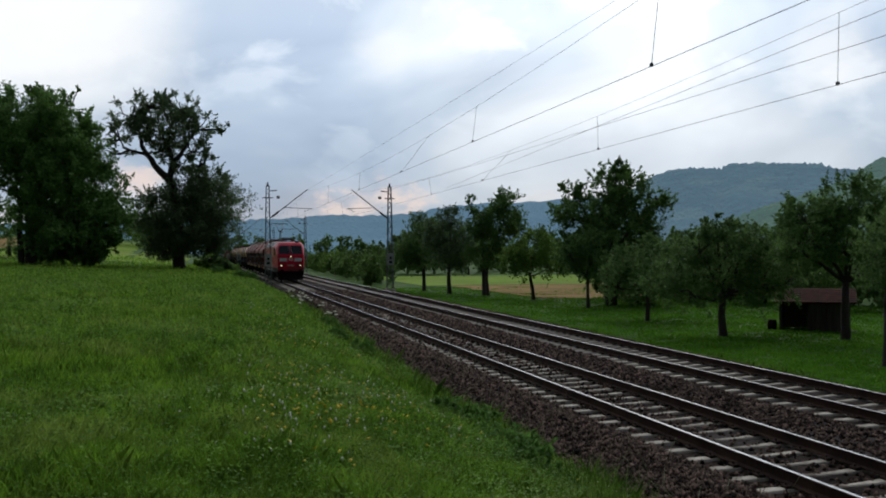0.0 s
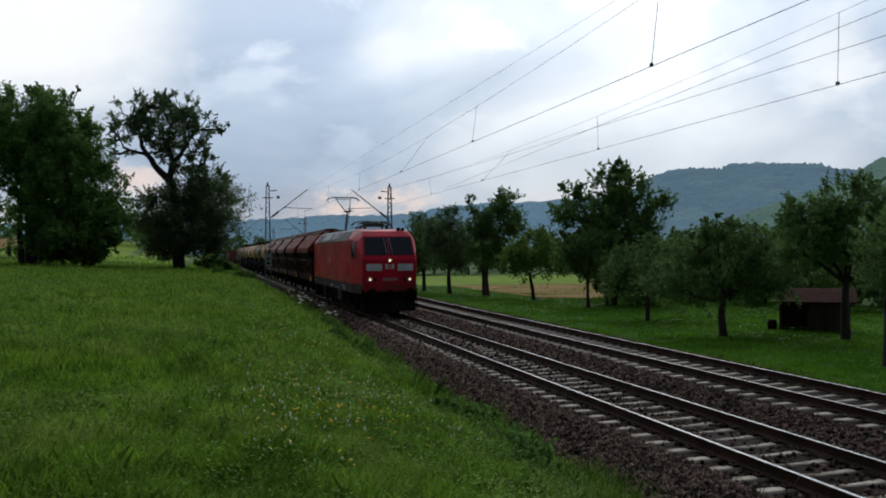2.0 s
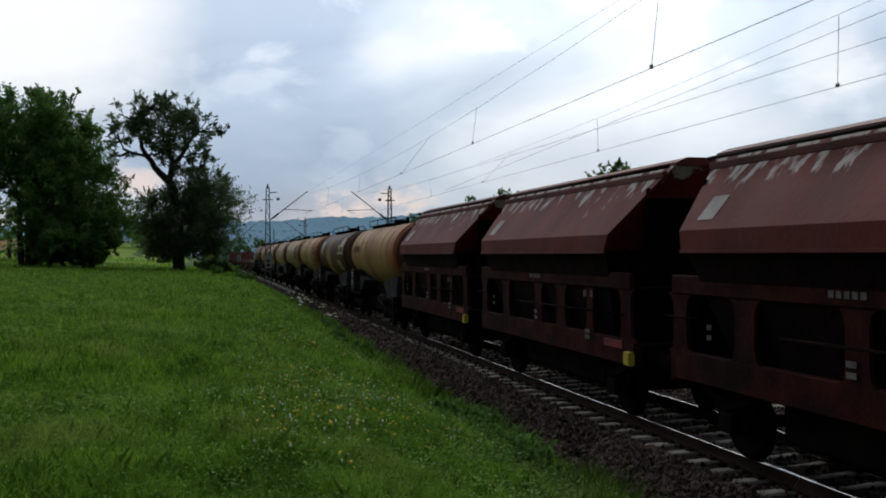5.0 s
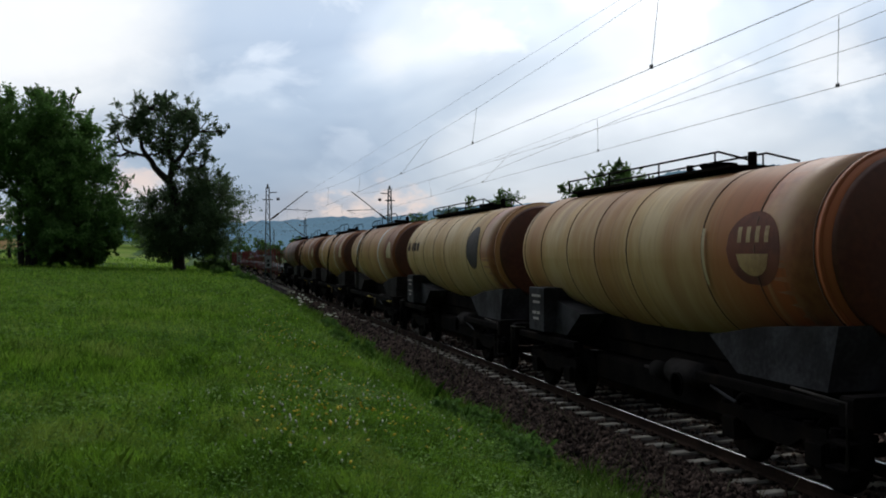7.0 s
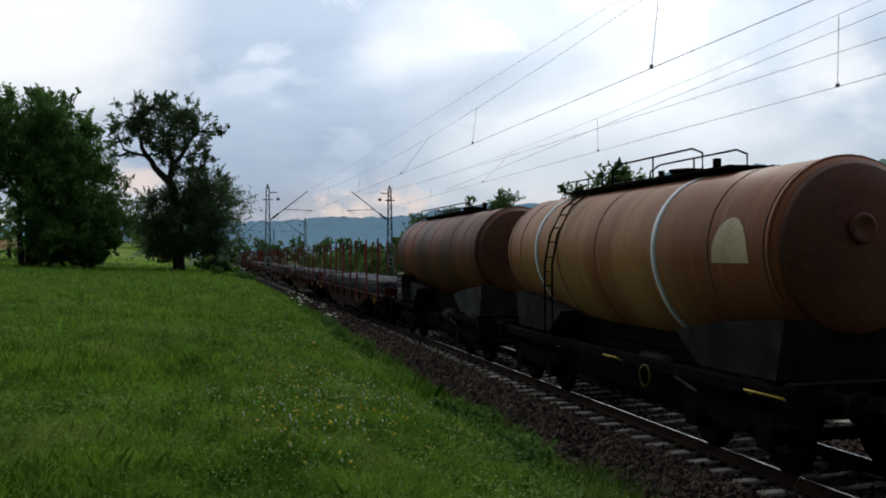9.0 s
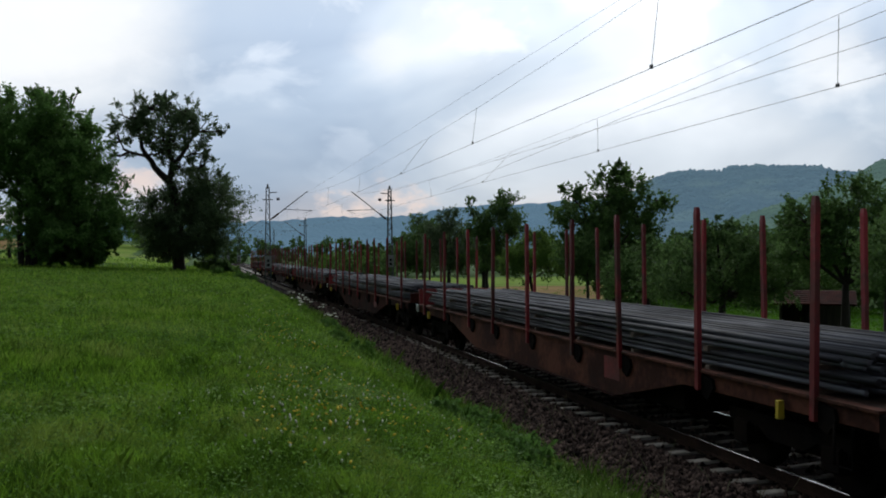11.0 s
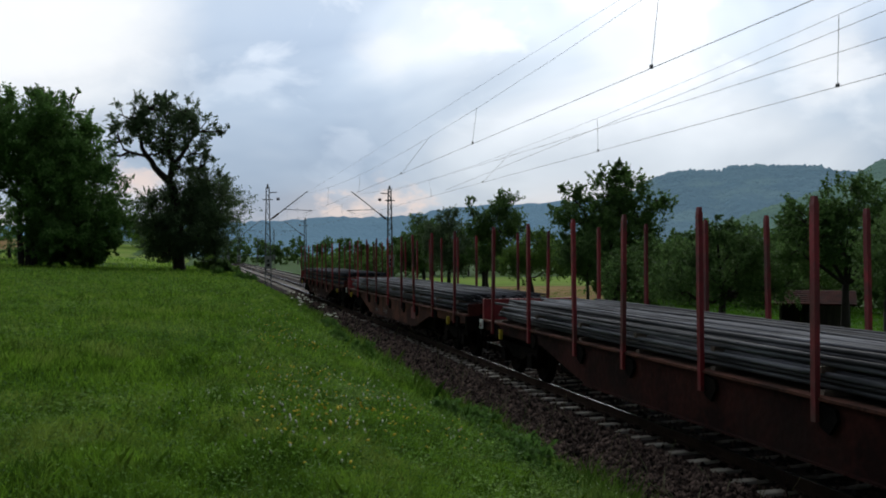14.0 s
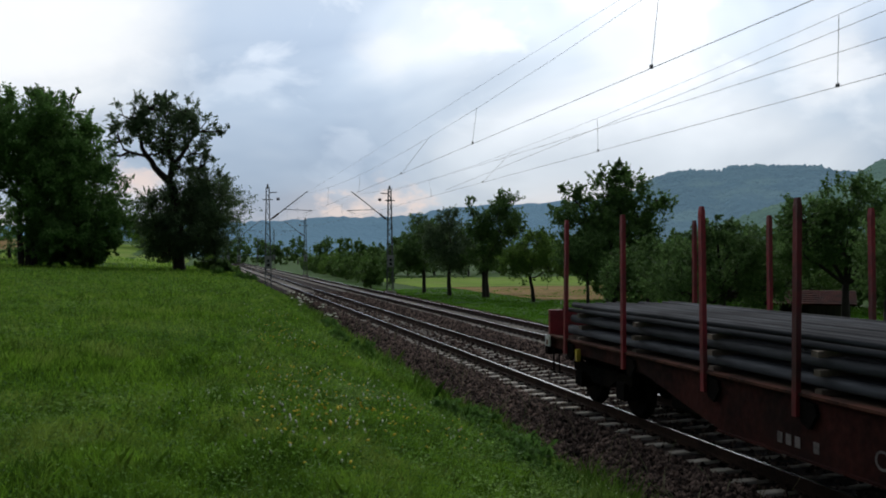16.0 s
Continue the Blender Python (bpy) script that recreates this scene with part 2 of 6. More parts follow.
M["deck"] = mat("deck_planks", (0.10, 0.070, 0.052), (0.050, 0.036, 0.028), 0.9, scale=3, fine=30, spec=0.08)
M["pipe"] = mat("steel_pipe", (0.105, 0.108, 0.118), (0.026, 0.027, 0.031), 0.66, scale=2, fine=14, vary=0.75, stretch=(1, 0.12, 1), spec=0.22)
M["pipe_dark"] = mat("dark_steel_pipe", (0.052, 0.055, 0.062), (0.018, 0.019, 0.022), 0.78, scale=2, fine=14, vary=0.6, stretch=(1, 0.12, 1), spec=0.10)
M["timber"] = mat("spacer_timber", (0.20, 0.16, 0.12), (0.13, 0.10, 0.075), 0.85, vary=0.3)
M["bark"] = mat("bark", (0.050, 0.040, 0.032), (0.028, 0.022, 0.018), 0.9, scale=3, fine=18, bump=0.8, stretch=(1, 1, 0.3))
M["plank"] = mat("hut_planks", (0.085, 0.066, 0.054), (0.050, 0.040, 0.034), 0.9, scale=2, fine=16, stretch=(3, 3, 0.4), vary=0.25)
M["tile"] = mat("roof_tile", (0.060, 0.017, 0.012), (0.028, 0.012, 0.010), 0.9, scale=2, fine=14, c=(0.030, 0.022, 0.017), cscale=0.9, vary=0.2, spec=0.05)


def stain(m, size, scale, lo, hi, colour, top, rise=0.0):
    """A further layer of dirt on a material: stretched noise, plus a part of the height, between lo and hi."""
    nt = m.node_tree
    N, L = nt.nodes.new, nt.links.new
    bs = nt.nodes["Principled BSDF"]
    co, mp, ns, sep = N("ShaderNodeTexCoord"), N("ShaderNodeMapping"), N("ShaderNodeTexNoise"), N("ShaderNodeSeparateXYZ")
    L(co.outputs["Object"], mp.inputs[0])
    L(co.outputs["Object"], sep.inputs[0])
    mp.inputs["Scale"].default_value = size
    L(mp.outputs[0], ns.inputs["Vector"])
    ns.inputs["Scale"].default_value, ns.inputs["Detail"].default_value, ns.inputs["Roughness"].default_value = scale, 7, 0.6
    ad, mr, mx = N("ShaderNodeMath"), N("ShaderNodeMapRange"), N("ShaderNodeMix")
    ad.operation, ad.inputs[1].default_value = "MULTIPLY_ADD", rise
    L(sep.outputs["Z"], ad.inputs[0])
    L(ns.outputs["Fac"], ad.inputs[2])
    mr.inputs["From Min"].default_value, mr.inputs["From Max"].default_value, mr.inputs["To Max"].default_value = lo, hi, top
    L(ad.outputs[0], mr.inputs["Value"])
    mx.data_type = "RGBA"
    L(mr.outputs[0], mx.inputs[0])
    L(bs.inputs["Base Color"].links[0].from_socket, mx.inputs[6])
    mx.inputs[7].default_value = (*colour, 1)
    L(mx.outputs[2], bs.inputs["Base Color"])
    return m


stain(M["red_body"], (0.5, 0.45, 0.5), 1.1, 1.10, 1.30, (0.14, 0.020, 0.022), 0.7, 0.16)
stain(M["red_body"], (0.6, 1.6, 0.5), 1.4, 0.20, 0.32, (0.090, 0.030, 0.026), 0.7, -0.20)


def leafmat(name, a, b, vary=0.3, trans=0.5):
    return mat(name, a, b, 0.55, scale=0.5, fine=4, bump=0, vary=vary, island=True, trans=trans, spec=0.12)


M["hopper_bin"] = mat("oxide_red_bin", (0.190, 0.025, 0.017), (0.115, 0.017, 0.012), 0.62, scale=0.9, fine=14, bump=0.06, c=(0.130, 0.034, 0.027), cscale=0.7, stretch=(1, 1, 0.5), vary=0.25, spec=0.12)
stain(M["hopper_bin"], (1.1, 2.0, 0.8), 1.5, 1.625, 1.69, (0.52, 0.44, 0.41), 0.85, 0.28)
LEAF = [leafmat("leaf_walnut", (0.140, 0.265, 0.068), (0.095, 0.185, 0.047)), leafmat("leaf_pear", (0.125, 0.185, 0.088), (0.085, 0.132, 0.064)),
        leafmat("leaf_apple", (0.120, 0.205, 0.062), (0.082, 0.148, 0.046)), leafmat("leaf_plum", (0.105, 0.190, 0.052), (0.072, 0.135, 0.038)),
        leafmat("leaf_bush", (0.105, 0.185, 0.045), (0.072, 0.130, 0.034)), leafmat("leaf_light", (0.150, 0.250, 0.050), (0.105, 0.185, 0.038))]



# ---- mesh building ----
class Mesh:
    """Collects vertices and faces of one part."""

    def __init__(self):
        self.v, self.f, self.s = [], [], []

    def add(self, vs, fs, smooth=False):
        n = len(self.v)
        self.v += [tuple(p) for p in vs]
        self.f += [tuple(i + n for i in f) for f in fs]
        self.s += [smooth] * len(fs)
        return self

    def box(self, x0, x1, y0, y1, z0, z1, b=0.0):
        """A box, its long edges chamfered by b."""
        if b <= 0:
            vs = [(x, y, z) for x in (x0, x1) for y in (y0, y1) for z in (z0, z1)]
            return self.add(vs, [(0, 1, 3, 2), (4, 6, 7, 5), (0, 4, 5, 1), (2, 3, 7, 6), (0, 2, 6, 4), (1, 5, 7, 3)])
        ring = [(x0 + b, z0), (x1 - b, z0), (x1, z0 + b), (x1, z1 - b), (x1 - b, z1), (x0 + b, z1), (x0, z1 - b), (x0, z0 + b)]
        return self.prism(ring, y0, y1)

    def prism(self, ring, y0, y1, axis="y"):
        """A closed ring in (x, z) drawn out along y, or in (y, z) along x."""
        n = len(ring)
        put = (lambda a, b, c: (a, c, b)) if axis == "y" else (lambda a, b, c: (c, a, b))
        vs = [put(a, b, y0) for a, b in ring] + [put(a, b, y1) for a, b in ring]
        fs = [(i, (i + 1) % n, n + (i + 1) % n, n + i) for i in range(n)] + [tuple(range(n))[::-1], tuple(range(n, 2 * n))]
        return self.add(vs, fs)

    def tube(self, pts, r, n=6, caps=True, r2=None):
        """A round bar along the points; r2: its radius at the far end."""
        pts = [Vector(p) for p in pts]
        vs, k = [], len(pts)
        for i, p in enumerate(pts):
            d = (pts[min(i + 1, k - 1)] - pts[max(i - 1, 0)]).normalized()
            a = d.cross(Vector((0, 0, 1)) if abs(d.z) < 0.9 else Vector((1, 0, 0))).normalized()
            b = d.cross(a)
            rr = r if r2 is None else r + (r2 - r) * i / (k - 1)
            vs += [p + (a * math.cos(t) + b * math.sin(t)) * rr for t in (2 * math.pi * j / n for j in range(n))]
        fs = [(i * n + j, i * n + (j + 1) % n, (i + 1) * n + (j + 1) % n, (i + 1) * n + j) for i in range(k - 1) for j in range(n)]
        self.add(vs, fs, n > 5)
        if caps:
            self.f += [tuple(len(self.v) - len(vs) + j for j in range(n)), tuple(len(self.v) - n + j for j in range(n))[::-1]]
            self.s += [False, False]
        return self

    def turned(self, prof, centre, axis="y", n=24, smooth=True):
        """A body turned about an axis through centre; prof: (along, radius)."""
        cx, cy, cz = centre
        vs = []
        for a, r in prof:
            for j in range(n):
                t = 2 * math.pi * j / n
                u, w = r * math.cos(t), r * math.sin(t)
                vs.append((cx + u, cy + a, cz + w) if axis == "y" else (cx + a, cy + u, cz + w) if axis == "x" else (cx + u, cy + w, cz + a))
        fs = [(i * n + j, i * n + (j + 1) % n, (i + 1) * n + (j + 1) % n, (i + 1) * n + j) for i in range(len(prof) - 1) for j in range(n)]
        fs += [tuple(range(n)), tuple(range((len(prof) - 1) * n, len(prof) * n))[::-1]]
        return self.add(vs, fs, smooth)

    def hull(self, pts):
        bm = bmesh.new()
        for p in pts:
            bm.verts.new(p)
        bmesh.ops.convex_hull(bm, input=bm.verts)
        bmesh.ops.delete(bm, geom=[v for v in bm.verts if not v.link_faces], context="VERTS")
        bmesh.ops.dissolve_limit(bm, angle_limit=0.02, verts=bm.verts, edges=bm.edges)
        bm.verts.index_update()
        self.add([v.co for v in bm.verts], [[v.index for v in f.verts] for f in bm.faces])
        bm.free()
        return self

    def mesh(self, name):
        me = bpy.data.meshes.new(name)
        me.from_pydata(self.v, [], self.f)
        me.polygons.foreach_set("use_smooth", self.s)
        bm = bmesh.new()
        bm.from_mesh(me)
        bmesh.ops.recalc_face_normals(bm, faces=bm.faces)
        bm.to_mesh(me)
        bm.free()
        return me


def part(name, shape, material, parent=None, label="", at=(0, 0, 0)):
    """Links a Mesh as one mesh object under a thing or a part."""
    me = shape.mesh(name) if isinstance(shape, Mesh) else shape
    if not me.materials:
        me.materials.append(material)
    ob = new(name, me)
    ob.location = at
    if parent:
        ob.parent = parent
    return tagged(ob, label) if label else ob


def thing(name, label, category, group="", kind="", at=(0, 0, 0)):
    ob = new(name)
    ob.location, ob.empty_display_size = at, 0.2
    return tagged(ob, label, category, group, kind)


def cloud(name, verts, faces, material, label="", kind="stuff", category=""):
    """One mesh of very many small faces, from arrays of equal faces."""
    me = bpy.data.meshes.new(name)
    k = faces.shape[1]
    me.vertices.add(len(verts))
    me.vertices.foreach_set("co", np.asarray(verts, np.float32).ravel())
    me.loops.add(faces.size)
    me.loops.foreach_set("vertex_index", faces.astype(np.int32).ravel())
    me.polygons.add(len(faces))
    me.polygons.foreach_set("loop_start", np.arange(0, faces.size, k, dtype=np.int32))
    me.update(calc_edges=True)
    me.validate()
    me.materials.append(material)
    ob = new(name, me)
    return tagged(ob, label, category, "", kind) if kind else ob


# ---- ground ----
def toe(y):
    """x of the foot of the ballast on the meadow's side."""
    return 5.26 + 0.92 * np.clip((np.asarray(y, float) - 18) / 45, 0, 1)


def height(x, y):
    """Height of the ground over the rail tops."""
    x, y = np.asarray(x, float), np.asarray(y, float)
    plateau = 1.2 + 0.044 * np.maximum(-x, 0) + 0.0024 * np.clip(y, -50, 120)
    plateau = np.minimum(plateau, 6.0)
    bank = -0.56 + 0.47 * (toe(y) - x)
    left = np.where(x < toe(y), np.minimum(plateau, bank) - 0.12 * np.exp(-((plateau - bank) / 0.35) ** 2), -0.45)
    right = -0.62 - 0.004 * np.clip(x - 16, 0, 300)
    z = np.where(x < toe(y), left, np.where(x > 14.7, right, -0.62))
    z = z + np.clip((-x - 2) / 6, 0, 1) * np.clip((y - 92) * 0.036, 0, 3.6)
    far = np.clip((np.hypot(x, y) - 250) / 600, 0, 1)
    z = z * (1 - far) - 2.0 * far
    return z + 0.035 * np.sin(x * 0.9 + 1.3 * np.sin(y * 0.37)) * np.cos(y * 0.61 + x * 0.2)


def sheet(name, xs, ys, fz, material, label, category):
    X, Y = np.meshgrid(xs, ys)
    Z = fz(X, Y)
    nx, ny = len(xs), len(ys)
    i = np.arange((ny - 1) * (nx - 1))
    a = (i // (nx - 1)) * nx + i % (nx - 1)
    F = np.stack([a, a + 1, a + nx + 1, a + nx], 1)
    ob = cloud(name, np.stack([X, Y, Z], -1).reshape(-1, 3), F, material, label, "structure", category)
    ob.data.polygons.foreach_set("use_smooth", [True] * len(F))
    return ob


gx = np.concatenate([np.array([-4500, -2000, -900, -400, -200, -120, -80]), np.arange(-60, 1.0, 0.8), np.arange(1.0, 7.0, 0.2), np.arange(7.0, 60, 0.8), np.array([60, 70, 85, 110, 150, 220, 350, 600, 1000, 2000, 4500])])
gy = np.concatenate([np.array([-4500, -1500, -500, -200, -100, -60]), np.arange(-40, 120, 1.0), np.array([120, 130, 145, 165, 190, 230, 300, 400, 600, 1000, 2000, 4500])])
sheet("ground", gx, gy, height, M["grass"], "green meadow ground sloping down to the railway", "ground")


# ---- track ----
def bed(x, y):
    """Ballast profile over both tracks."""
    t = toe(y)
    z = np.full_like(np.asarray(x, float), -0.232)
    z = np.where(x < 6.35, -0.232 - (6.35 - x) * 0.345 / np.maximum(6.35 - t, 0.3) * 1.0, z)
    z = np.where(x > 13.75, -0.232 - (x - 13.75) * 0.36, z)
    mid = np.exp(-((x - 10.06) / 0.55) ** 2)
    return z + 0.05 * mid + 0.012 * np.sin(x * 13.1 + y * 3.7) * np.sin(y * 11.3 + x * 4.1)


bx = np.concatenate([np.arange(5.2, 6.4, 0.15), np.arange(6.4, 13.8, 0.25), np.arange(13.8, 15.3, 0.15)])
by = np.concatenate([np.array([-300, -150, -60, -30]), np.arange(-20, 90, 0.25), np.array([90, 95, 100, 110, 120, 140, 170, 210, 260, 330, 420])])
ballast = sheet("ballast", bx, by, bed, M["ballast"], "brown-grey crushed stone ballast under two tracks", "ballast")


def rail_mesh():
    prof = [(-0.075, -0.172), (0.075, -0.172), (0.075, -0.160), (0.012, -0.140), (0.009, -0.045), (0.034, -0.034), (0.036, -0.006), (-0.036, -0.006), (-0.034, -0.034), (-0.009, -0.045), (-0.012, -0.140), (-0.075, -0.160)]
    return Mesh().prism(prof, -300, 430).mesh("rail"), Mesh().prism([(-0.024, -0.0065), (0.024, -0.0065), (0.019, 0.0), (-0.019, 0.0)], -300, 430).mesh("rail_head")


def sleeper_mesh():
    """A concrete sleeper: high seats under the rails, a lower and narrower waist."""
    m = Mesh()
    st = [(-1.30, 0.080, 0.120, -0.207), (-1.25, 0.088, 0.13, -0.192), (-0.98, 0.085, 0.13, -0.188), (-0.55, 0.078, 0.13, -0.190), (-0.25, 0.060, 0.11, -0.206), (0.0, 0.054, 0.10, -0.212)]
    st += [(-x, a, b, z) for x, a, b, z in st[-2::-1]]
    vs = []
    for x, a, b, z in st:
        vs += [(x, -b, -0.40), (x, -a, z - 0.012), (x, -a + 0.015, z), (x, a - 0.015, z), (x, a, z - 0.012), (x, b, -0.40)]
    fs = [(i * 6 + j, i * 6 + j + 1, i * 6 + j + 7, i * 6 + j + 6) for i in range(len(st) - 1) for j in range(5)]
    fs += [tuple(range(6)), tuple(range(len(vs) - 6, len(vs)))]
    return m.add(vs, fs).mesh("sleeper")


def clip_mesh():
    m = Mesh()
    for s in (-1, 1):
        m.box(s * 0.07 - 0.05 + s * 0.05, s * 0.07 + 0.05 + s * 0.05, -0.07, 0.07, -0.195, -0.15, 0.012)
        m.tube([(s * 0.13, 0, -0.18), (s * 0.13, 0, -0.115)], 0.018, 6)
    return m.mesh("rail_fastening")


RAIL, HEAD = rail_mesh()
SLEEPER, FAST = sleeper_mesh(), clip_mesh()
for me, k in ((RAIL, "rail_rust"), (HEAD, "rail_top"), (SLEEPER, "sleeper"), (FAST, "rail_rust")):
    me.materials.append(M[k])


def track(x, first, last, phase, words):
    t = thing("railway_track", words, "railway track", "tracks of the line", "structure", (x, 0, 0))
    for s in (-1, 1):
        r = part("rail", RAIL, None, t, "rusty steel rail with a polished head", (s * GAUGE / 2, 0, 0))
        part("rail_head", HEAD, None, r)
    rest = Mesh()
    y = phase - 0.6 * round((phase + 30) / 0.6)
    mv = [v.co.copy() for v in SLEEPER.vertices]
    mf = [tuple(p.vertices) for p in SLEEPER.polygons]
    while y < 260:
        if first < y < last:
            ob = part("sleeper", SLEEPER, None, t, "", (0, y, 0))
            for s in (-1, 1):
                part("rail_fastening", FAST, None, ob, "", (s * GAUGE / 2, 0, 0))
        else:
            rest.add([v + Vector((0, y, 0)) for v in mv], mf)
        y += 0.6
    tagged(part("sleeper_row", rest, M["sleeper"], t), kind="stuff")


# ---- overhead line ----
def mast(x, y, side, words):
    """A tapered lattice mast; side: towards its track."""
    t = thing("catenary_mast", words, "catenary mast", "masts of the overhead line", "", (x, y, 0))
    top = 8.2
    h = lambda z: 0.26 - 0.145 * (z + 0.5) / (top + 0.5)
    part("foundation", Mesh().box(-0.42, 0.42, -0.42, 0.42, -1.0, -0.22, 0.04), M["sleeper"], t, "weathered concrete foundation")
    for sx in (-1, 1):
        for sy in (-1, 1):
            part("leg", Mesh().tube([(sx * h(-0.3), sy * h(-0.3), -0.3), (sx * h(top), sy * h(top), top)], 0.032, 4), M["galv"], t)
    zs, z = [-0.15], -0.15
    while z < top - 0.3:
        z += 2.1 * h(z) + 0.08
        zs.append(min(z, top))
    lace = {(0, 1): Mesh(), (0, -1): Mesh(), (1, 0): Mesh(), (-1, 0): Mesh()}
    for i, (a, b) in enumerate(zip(zs, zs[1:])):
        d = 1 if i % 2 else -1
        for s in (-1, 1):
            lace[(0, s)].tube([(-d * h(a), s * h(a), a), (d * h(b), s * h(b), b)], 0.016, 4)
            lace[(s, 0)].tube([(s * h(a), -d * h(a), a), (s * h(b), d * h(b), b)], 0.016, 4)
    for m in lace.values():
        part("lacing", m, M["galv"], t)
    part("cap", Mesh().box(-0.16, 0.16, -0.16, 0.16, top, top + 0.07, 0.02).turned([(0, 0.07), (0.12, 0.09), (0.24, 0.05), (0.3, 0.02)], (0, 0, top + 0.07), "z", 10), M["galv"], t)
    part("cross_arm", Mesh().box(-0.42, 0.42, -0.05, 0.05, 7.25, 7.33, 0.01), M["galv"], t)
    part("feeder_arm", Mesh().tube([(side * 0.1, 0, 7.85), (side * 0.75, 0, 7.9)], 0.045, 6), M["galv"], t)
    s = Mesh().tube([(side * 0.72, 0, 7.35), (side * 0.95, 0, 7.35)], 0.12, 10)
    part("insulator", s, M["insul"], t)
    # bracket: stay up to the carrier cable, registration arm at the contact wire
    part("stay", Mesh().tube([(side * 0.2, 0, 5.65), (side * 3.2, 0, 8.0)], 0.04, 8), M["galv"], t)
    part("stay_insulator", Mesh().tube([(side * 0.35, 0, 5.77), (side * 0.85, 0, 6.16)], 0.085, 10), M["insul"], t)
    part("registration_arm", Mesh().tube([(side * 1.3, 0, 6.52), (side * 3.6, 0, 6.42)], 0.028, 6).tube([(side * 3.5, 0, 6.42), (side * 2.9, 0.05, 6.16)], 0.018, 6), M["galv"], t)
    p = part("sign_plate", Mesh().box(-0.28, 0.28, -0.32, -0.30, 1.75, 2.75), M["signw"], t, "white location sign with dark number bars")
    for z, w in ((2.35, 0.09), (2.0, 0.12)):
        part("number_bar", Mesh().box(-w, w, -0.326, -0.321, z - 0.1, z + 0.1), M["black"], p)


def wire(name, pts, r, words, cat="overhead wire"):
    m = Mesh().tube(pts, r, 5)
    me = m.mesh(name)
    me.materials.append(M["wire"])
    return tagged(new(name, me), words, cat, "overhead wires")


SPANS = [75.3 + 66.5 * k for k in range(-4, 5)]


def overhead(cx, z, a, b, words):
    def xw(y):
        u = (y - 75.3) / 66.5
        i = math.floor(u)
        s = (u - i) * 2 - 1
        return cx + (a + b * (y - 40) if i == -1 else 0.28 * s * (1 if i % 2 else -1))

    def zm(y):
        u = (y - 75.3) / 66.5
        s = (u - math.floor(u)) * 2 - 1
        return z + 0.88 + 0.85 * s * s
    ys = [SPANS[0] + i * 66.5 / 12 for i in range(12 * 8 + 1)]
    wire("contact_wire", [(xw(y), y, z) for y in ys], 0.0062, "dark copper contact wire over the " + words)
    wire("carrier_cable", [(cx + 0.35 * (xw(y) - cx), y, zm(y)) for y in ys], 0.0042, "sagging bronze carrier cable over the " + words)
    for k in range(-2, 3):
        for f in (0.13, 0.28, 0.44, 0.58, 0.73, 0.87):
            y = 75.3 + 66.5 * k + 66.5 * f
            if cx == NEAR and k == -1:
                y = {0.13: 5.0, 0.28: 14.9, 0.44: 26.4, 0.58: 37.0, 0.73: 48, 0.87: 61}[f]
            if cx == FAR and k == -1:
                y = {0.13: 7.0, 0.28: 15.45, 0.44: 27.0, 0.58: 40.0, 0.73: 50, 0.87: 62}[f]
            top = y - 4.5 if f == 0.58 and k == -1 else y
            d = Mesh().tube([(xw(y), y, z), (cx + 0.35 * (xw(top) - cx), top, zm(top))], 0.006, 5)
            d.box(xw(y) - 0.02, xw(y) + 0.02, y - 0.035, y + 0.035, z - 0.01, z + 0.06)
            me = d.mesh("dropper")
            me.materials.append(M["wire"])
            tagged(new("dropper", me), "thin dropper wire hung between carrier cable and contact wire", "dropper", "droppers of the overhead line")


# ---- plants ----
def leaves(centres, size, rng):
    """Small leaf blades round the points: two crossed quads folded at random."""
    n = len(centres)
    a = rng.normal(size=(n, 3))
    a /= np.linalg.norm(a, axis=1)[:, None]
    b = np.cross(a, rng.normal(size=(n, 3)))
    b /= np.linalg.norm(b, axis=1)[:, None]
    s = size * rng.uniform(0.6, 1.4, (n, 1))
    V = np.stack([centres - a * s, centres - b * s * 0.55, centres + a * s, centres + b * s * 0.55], 1).reshape(-1, 3)
    return V, np.arange(4 * n).reshape(n, 4)


